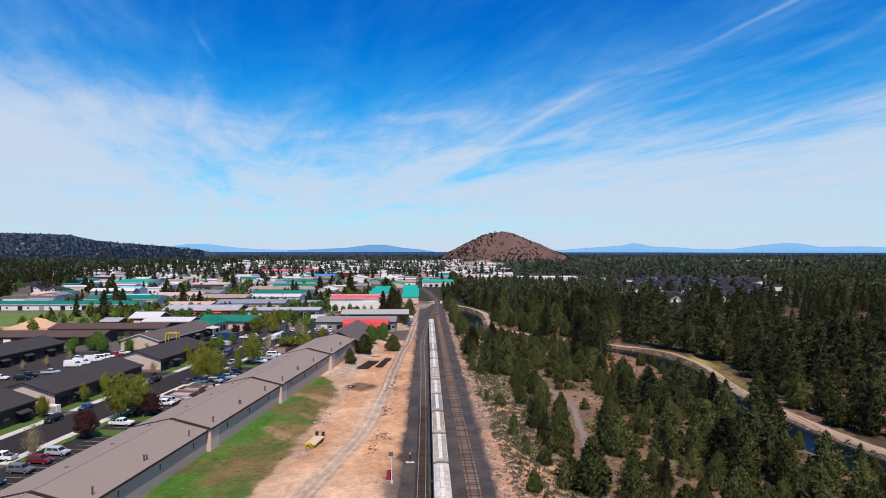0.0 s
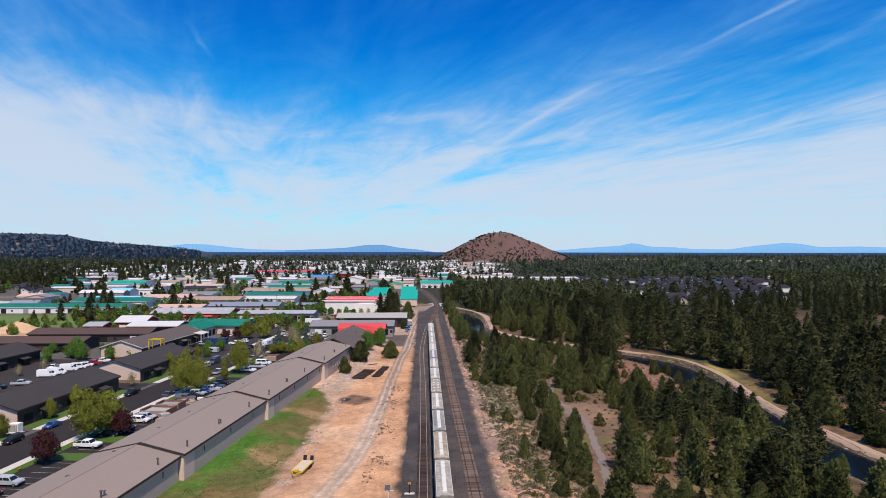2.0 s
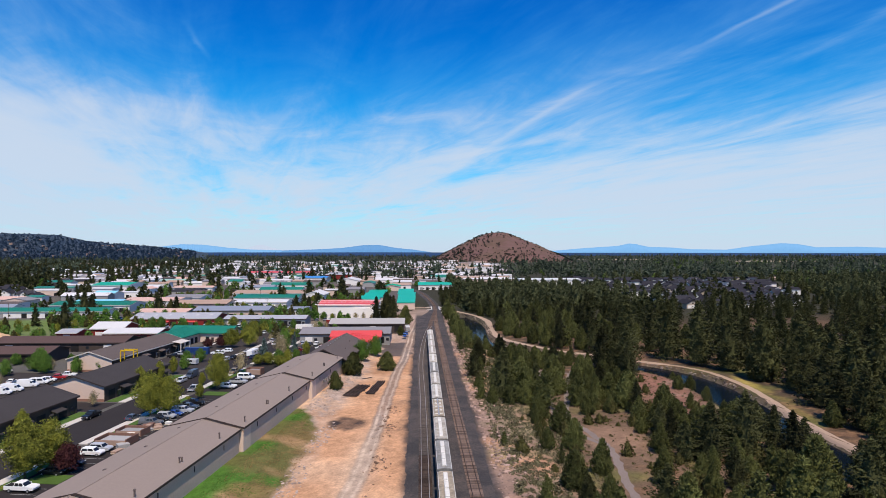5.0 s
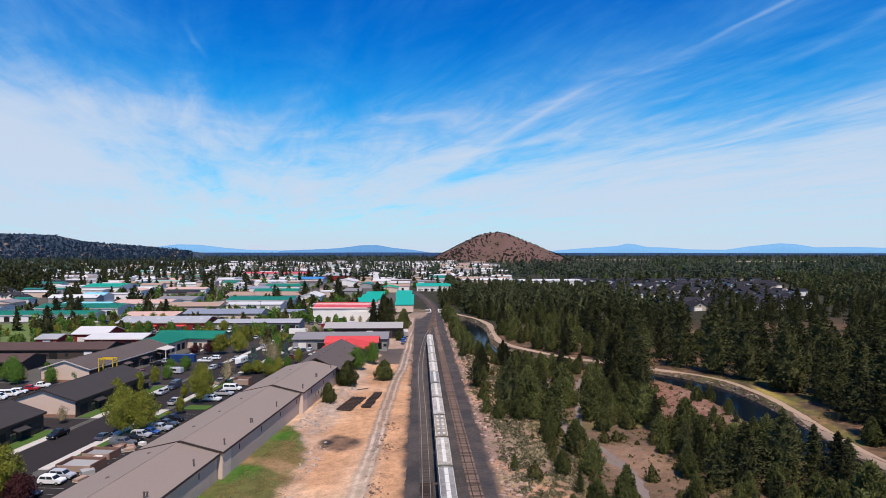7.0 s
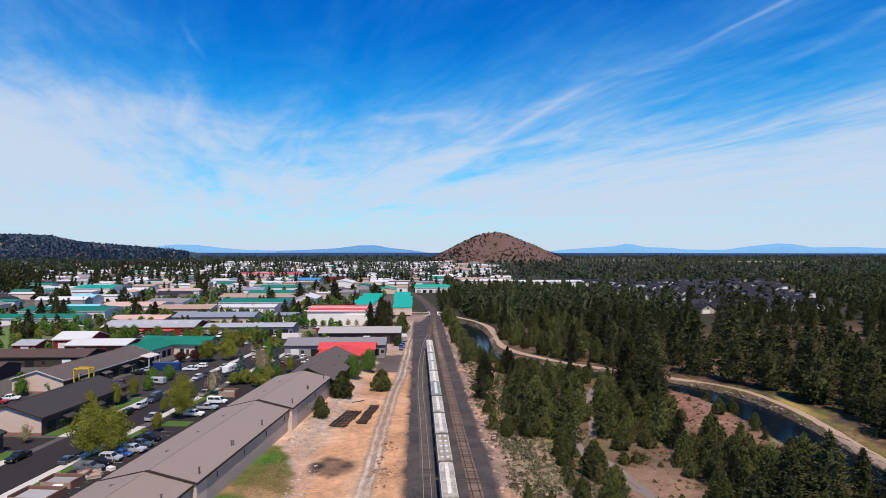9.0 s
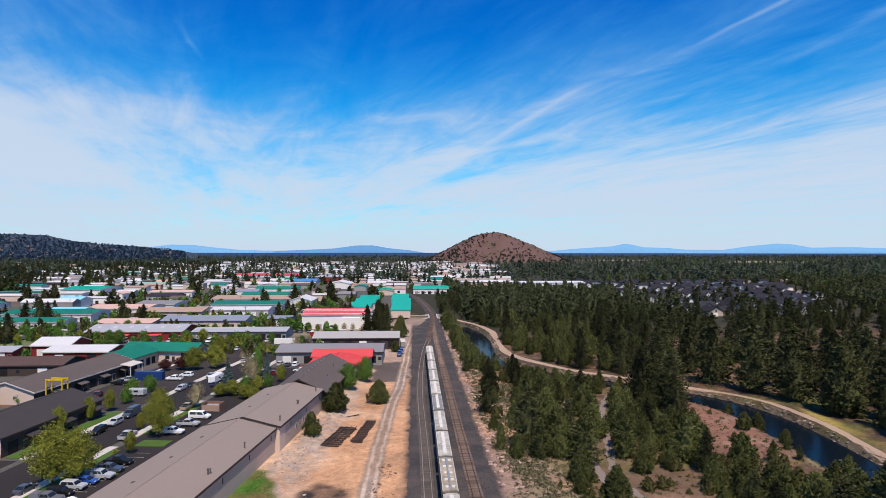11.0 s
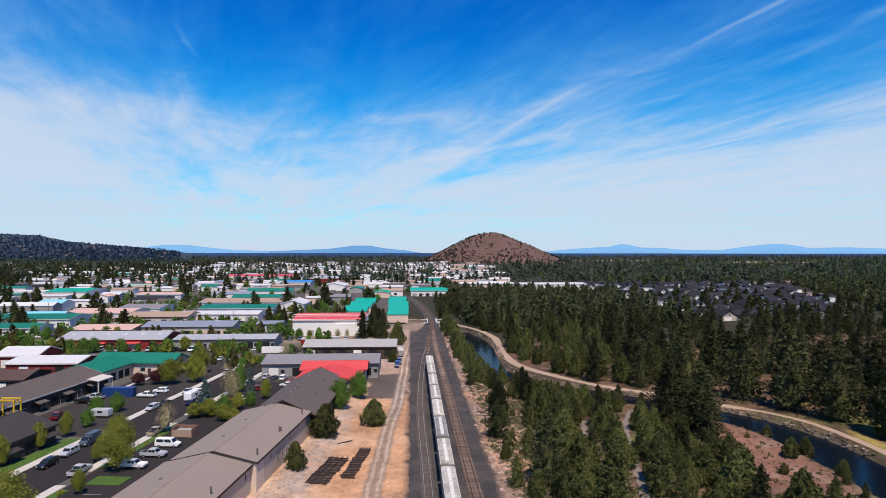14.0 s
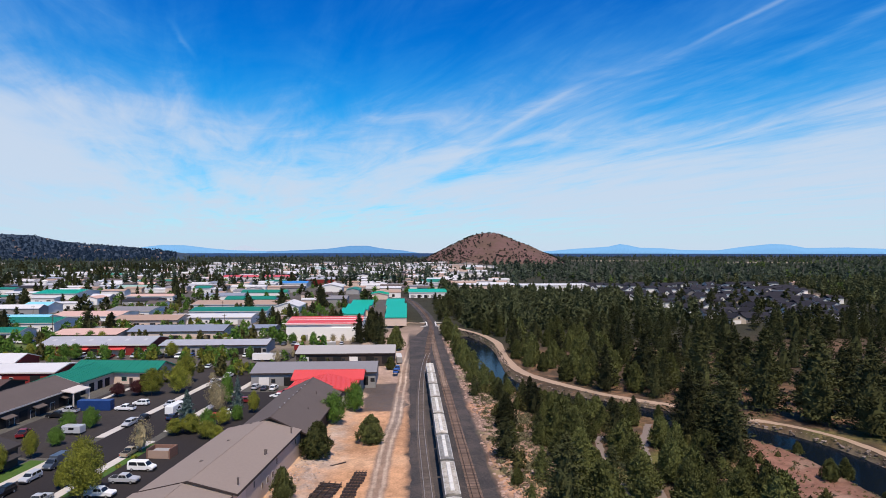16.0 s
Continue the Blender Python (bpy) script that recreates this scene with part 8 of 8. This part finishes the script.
# containers, boxes and box trailers standing about the halls
rg = random.Random(91)
BOXES = [(-68, 381, 90), (-98, 428, 90), (-90, 412, 0), (-66, 455, 0), (-28, 400, 90), (-36, 404, 90), (-12.2, 381, 0), (-142, 484, 90), (-128, 488, 90), (-118, 500, 0), (-184, 476, 90), (-200, 506, 90), (-96, 540, 90), (-88, 556, 0), (-176, 562, 90), (-196, 600, 0), (-70, 500, 0), (-84, 520, 90), (-206, 404, 0), (-232, 474, 90), (-246, 512, 90), (-140, 428, 90), (-60, 408, 0), (-46, 412, 90)]
for x, y, turn in BOXES:
    col = rg.choice((WHITE_WALL, WHITE_WALL, CBLUE, TAN_ROOF, GREY_WALL, RED_WALL))
    c = thing("box_trailer", pose(x, y, LEVEL if x < -13 else gz(x, y), 0, 0, turn + rg.uniform(-6, 6)), "box trailer or container parked beside a hall", "trailer", "box trailers about the halls")
    l, h = rg.uniform(2.5, 6.0), rg.uniform(2.4, 3.4)
    part("body", Geo().box(-1.2, -l, 0.5, 1.2, l, h), col, c)
    part("roof", Geo().box(-1.16, -l + 0.05, h, 1.16, l - 0.05, h + 0.06), WHITE_ROOF, c)
    part("chassis", Geo().box(-0.9, -l + 0.3, 0, 0.9, l - 0.3, 0.5), BLACK, c)

# street poles with a crossarm
for x, y, h in ((-70.5, 431, 11), (-112, 470, 11), (-168, 520, 11), (-206, 470, 11), (-246, 520, 12), (-262, 430, 11), (-140, 560, 11), (-90, 505, 11)):
    p = thing("utility_pole", pose(x, y, LEVEL), "brown wooden utility pole with a crossarm", "pole", "utility poles")
    part("pole", Geo().tube((0, 0, -0.5), (0, 0, h), 0.16, 0.11), BARK, p)
    part("crossarm", Geo().box(-1.2, -0.07, h - 1.0, 1.2, 0.07, h - 0.85), BARK, p)
    for xx in (-1.0, 0.0, 1.0):
        part("insulator", Geo().tube((xx, 0, h - 0.86), (xx, 0, h - 0.6), 0.05), WHITE_PAINT, p)

# soil heap on the bare ground and a white silo
heap = Geo()
rh = random.Random(3)
for j in range(9):
    for i in range(28):
        a, r = i * math.tau / 28, j / 8
        n_ = 1 + 0.12 * math.sin(3 * a + 1) + 0.08 * math.sin(7 * a)
        heap.v.append((17 * r * n_ * math.cos(a), 11 * r * n_ * math.sin(a), 5.2 * (1 - r) ** 1.2 * (1 + 0.15 * rh.uniform(-1, 1)) - 0.3))
for j in range(8):
    for i in range(28):
        k = (i + 1) % 28
        heap.f.append((j * 28 + i, (j + 1) * 28 + i, (j + 1) * 28 + k, j * 28 + k))
mound = thing("soil_heap", pose(-222, 352, LEVEL), "large heap of tan soil on bare ground", "soil heap")
part("soil", heap, mat("heaped soil", (0.50, 0.33, 0.20), 0.95, 0.3, 0.1, 0.8, 0.6), mound, "", True)
silo = thing("silo", pose(-452, 892, LEVEL), "round white silo above the trees", "silo")
part("drum", Geo().tube((0, 0, -1), (0, 0, 9.5), 3.6, 3.6, 20), WHITE_WALL, silo)
part("cap", Geo().tube((0, 0, 9.5), (0, 0, 11.4), 3.9, 0.7, 20), WHITE_WALL, silo)

# ---------------------------------------------------------------- low growth and stones
def clumps(name, label, spots, sizes, material, flat_=0.7, per=22, seed=1):
    rng = np.random.RandomState(seed)
    out = []
    zs = ground_height(np.array([p[0] for p in spots]), np.array([p[1] for p in spots]))
    for (x, y), s, z in zip(spots, sizes, zs):
        d = rng.normal(size=(per, 3))
        d /= np.linalg.norm(d, axis=1)[:, None]
        d[:, 2] = np.abs(d[:, 2])
        p = d * s * np.array([1, 1, flat_]) * rng.uniform(0.45, 1.0, (per, 1)) + np.array([x, y, z])
        out.append(leaf_quads(p, d, s * 0.24, rng))
    return tagged(new(name, quads_mesh(name, np.concatenate(out), material)), label, "shrubs", "", "stuff")


def stones(name, label, spots, sizes, material, seed=1):
    rng = np.random.RandomState(seed)
    v, f = [], []
    zs = ground_height(np.array([p[0] for p in spots]), np.array([p[1] for p in spots]))
    base = np.array([(1, 0, 0), (0, 1, 0), (-1, 0, 0), (0, -1, 0), (0.6, 0.6, 0.5), (-0.6, 0.6, 0.6), (-0.6, -0.6, 0.5), (0.6, -0.6, 0.55), (0, 0, 0.85), (0, 0, -0.5)])
    tri = [(0, 1, 4), (1, 2, 5), (2, 3, 6), (3, 0, 7), (4, 1, 5), (5, 2, 6), (6, 3, 7), (7, 0, 4), (4, 5, 8), (5, 6, 8), (6, 7, 8), (7, 4, 8), (1, 0, 9), (2, 1, 9), (3, 2, 9), (0, 3, 9)]
    for (x, y), s, z in zip(spots, sizes, zs):
        i, a = len(v), rng.uniform(0, 6.28)
        b = base * rng.uniform(0.7, 1.2, (10, 1)) * s * np.array([1, rng.uniform(0.6, 1), rng.uniform(0.5, 0.9)])
        c, sn = math.cos(a), math.sin(a)
        v.extend(zip((b[:, 0] * c - b[:, 1] * sn + x).tolist(), (b[:, 0] * sn + b[:, 1] * c + y).tolist(), (b[:, 2] + z).tolist()))
        f.extend(tuple(i + k for k in t) for t in tri)
    g = Geo()
    g.v, g.f = v, f
    return tagged(new(name, g.mesh(name, material)), label, "stones", "", "stuff")


def spots_where(n, x0, x1, y0, y1, ok, seed):
    r, out = random.Random(seed), []
    for k in range(n * 20):
        x, y = r.uniform(x0, x1), r.uniform(y0, y1)
        if ok(x, y, r):
            out.append((x, y))
            if len(out) >= n:
                break
    return out


r_ = random.Random(81)
sp = spots_where(4600, 10.8, 44, 92, 430, lambda x, y, r: r.random() < math.exp(-((x - 20) / 11.0) ** 2) * 1.0 and not near_lines(x, y), 82)
clumps("sagebrush", "grey green sagebrush on rocky soil", sp, [0.22 + 0.75 * r_.random() ** 1.7 for _ in sp], SAGE, seed=3)
sp = spots_where(480, 11.5, 38, 92, 300, lambda x, y, r: r.random() < math.exp(-((x - 20) / 8.0) ** 2) and float(grain(np.array(x), np.array(y), 0.08, 23, 3)) > r.uniform(-0.4, 0.3) and not near_lines(x, y), 94)
clumps("tall_sagebrush", "tall grey green sagebrush in loose stands", sp, [0.5 + 0.8 * r_.random() ** 1.5 for _ in sp], SAGE, 0.8, 46, 14)
sp = spots_where(1500, 11.5, 34, 92, 330, lambda x, y, r: float(grain(np.array(x), np.array(y), 0.07, 24, 3)) > r.uniform(0.0, 0.5) and not near_lines(x, y), 95)
clumps("bunch_grass", "pale yellow green bunch grass between rocks", sp, [r_.uniform(0.15, 0.45) for _ in sp], mat("bunch grass", (0.22, 0.205, 0.085), 0.9, 0.3, 0.1, 0.8, island=0.9, spec=0.1, soft=True), 0.5, 9, 15)
sp = spots_where(2600, 12, 92, 92, 460, lambda x, y, r: far_from("canal", x, y) > canal_half(y) + 1 and not any(abs(far_from(k, x, y)) < g for k, g in ASIDE), 83)
clumps("undergrowth", "low dull green brush under the trees", sp, [0.2 + 0.7 * r_.random() ** 2 for _ in sp], JUNIPER_MASS, seed=4)
sp = spots_where(800, 12, 110, 92, 470, lambda x, y, r: canal_half(y) + 1.0 < abs(far_from("canal", x, y)) < canal_half(y) + 3.5, 84)
clumps("bank_brush", "dry grey brush along the canal bank", [p for p in sp if far_from("canal", *p) > 0 or far_from("towpath", *p) > 2.2], [r_.uniform(0.3, 0.8) for _ in sp], SAGE, seed=5)
sp = spots_where(4200, 10.2, 26, 92, 480, lambda x, y, r: r.random() < math.exp(-((x - 12.6) / 4.0) ** 2) * (0.35 + 0.65 * (float(grain(np.array(x), np.array(y), 0.1, 25, 3)) > -0.05)) and abs(far_from("canal", x, y)) > 9, 85)
stones("trackside_rocks", "reddish volcanic rocks beside the track", sp, [0.13 + 0.6 * r_.random() ** 3 for _ in sp], ROCK, 6)
sp = spots_where(3000, 12, 120, 92, 500, lambda x, y, r: far_from("towpath", x, y) > 1.3 and -canal_half(y) - 3.4 < far_from("canal", x, y) < -canal_half(y) + 0.6, 86)
stones("bank_rocks", "pale broken rocks lining the canal bank", sp, [0.18 + 0.55 * r_.random() ** 2 for _ in sp], BANK_ROCK, 7)
RUBBLE = mat("pale rubble", (0.36, 0.28, 0.235), 0.95, 0.25, 0.3, 3.0, 0.3, island=0.6)


def on_bank(x, y, r):
    s, q = to_town(x, y)
    return 47.0 < q < 55 and r.random() < math.exp(-((q - 49.5) / 2.6) ** 2) and y > 208


sp = spots_where(900, -44, -22, 186, 262, on_bank, 87)
stones("rubble", "pale broken rubble along the storage building", sp, [0.08 + 0.36 * r_.random() ** 3 for _ in sp], RUBBLE, 8)
sp = spots_where(520, -32.5, -24, 132, 212, lambda x, y, r: abs(x - np.interp(y, [130, 160, 200, 212], [-29.6, -29.5, -28, -31])) < 2.2 and r.random() < 0.5 + 0.5 * math.sin(y * 0.21), 88)
stones("rubble", "tan rubble at the edge of the grass", sp, [0.08 + 0.36 * r_.random() ** 3 for _ in sp], RUBBLE, 9)
sp = spots_where(800, -16.5, -9.4, 98, 218, lambda x, y, r: r.random() < math.exp(-((x + 12.9) / 1.9) ** 2) and float(grain(np.array(x), np.array(y), 0.16, 22, 3)) > r.uniform(-0.1, 0.5), 89)
stones("spoil_rocks", "brown spoil and clods along the dirt road", sp, [0.05 + 0.42 * r_.random() ** 5 for _ in sp], SPOIL, 10)
GRASS = mat("grass tufts", (0.095, 0.165, 0.032), 0.9, 0.3, 0.1, 0.8, island=0.9, spec=0.1, soft=True)


def on_grass(x, y, r):
    s, q = to_town(x, y)
    return q > 47 and x < np.interp(y, [60, 109, 133, 160, 185, 197, 208], [-35.5, -34.5, -33, -31.7, -30.5, -32, -37])


DRY = mat("dry grass", (0.26, 0.17, 0.075), 0.9, 0.3, 0.1, 0.8, island=0.9, spec=0.1, soft=True)
patch = lambda x, y: float(wob(np.array(x), np.array(y), 0.13, 41)) + 0.5 * float(wob(np.array(x), np.array(y), 0.45, 44))
sp = spots_where(4200, -52, -30, 95, 208, lambda x, y, r: on_grass(x, y, r) and patch(x, y) > r.uniform(-0.3, 0.5), 90)
clumps("grass", "rough bright green grass", sp, [r_.uniform(0.12, 0.34) for _ in sp], GRASS, 0.35, 7, 11)
sp = spots_where(3600, -52, -29, 95, 208, lambda x, y, r: on_grass(x - 1, y, r) and patch(x, y) < r.uniform(-0.5, 0.2), 91)
clumps("dry_grass", "dry brown tufts in the grass", sp, [r_.uniform(0.10, 0.30) for _ in sp], DRY, 0.4, 7, 13)
for s0 in list(range(-60, 128, 3)):
    if 33 < s0 < 41 or 88 < s0 < 96:
        continue
    if (s0 * 7919) % 5 < 2:
        x, y = town(s0, 9.8)
        h = thing("hedge_shrub", pose(x, y, LEVEL + 0.1), "small rounded green shrub in the lawn strip", "shrub", "hedge shrubs")
        rr = np.random.RandomState(s0 + 100)
        d = rr.normal(size=(70, 3))
        d /= np.linalg.norm(d, axis=1)[:, None]
        d[:, 2] = np.abs(d[:, 2])
        part("foliage", quads_mesh("foliage", leaf_quads(d * np.array([0.75, 0.75, 0.8]) * rr.uniform(0.6, 1, (70, 1)), d, 0.2, rr), LEAF_GREEN if (s0 * 31) % 3 else LEAF), LEAF_GREEN, h)

sp = spots_where(90, 66, 90, 230, 296, lambda x, y, r: bare(x, y), 93)
clumps("undergrowth", "scattered dry brush on bare red soil", sp, [r_.uniform(0.25, 0.7) for _ in sp], SAGE, seed=12)

# ---------------------------------------------------------------- sleepers and rails, last
for args in SLEEPERS:
    sleepers_and_rails(*args)
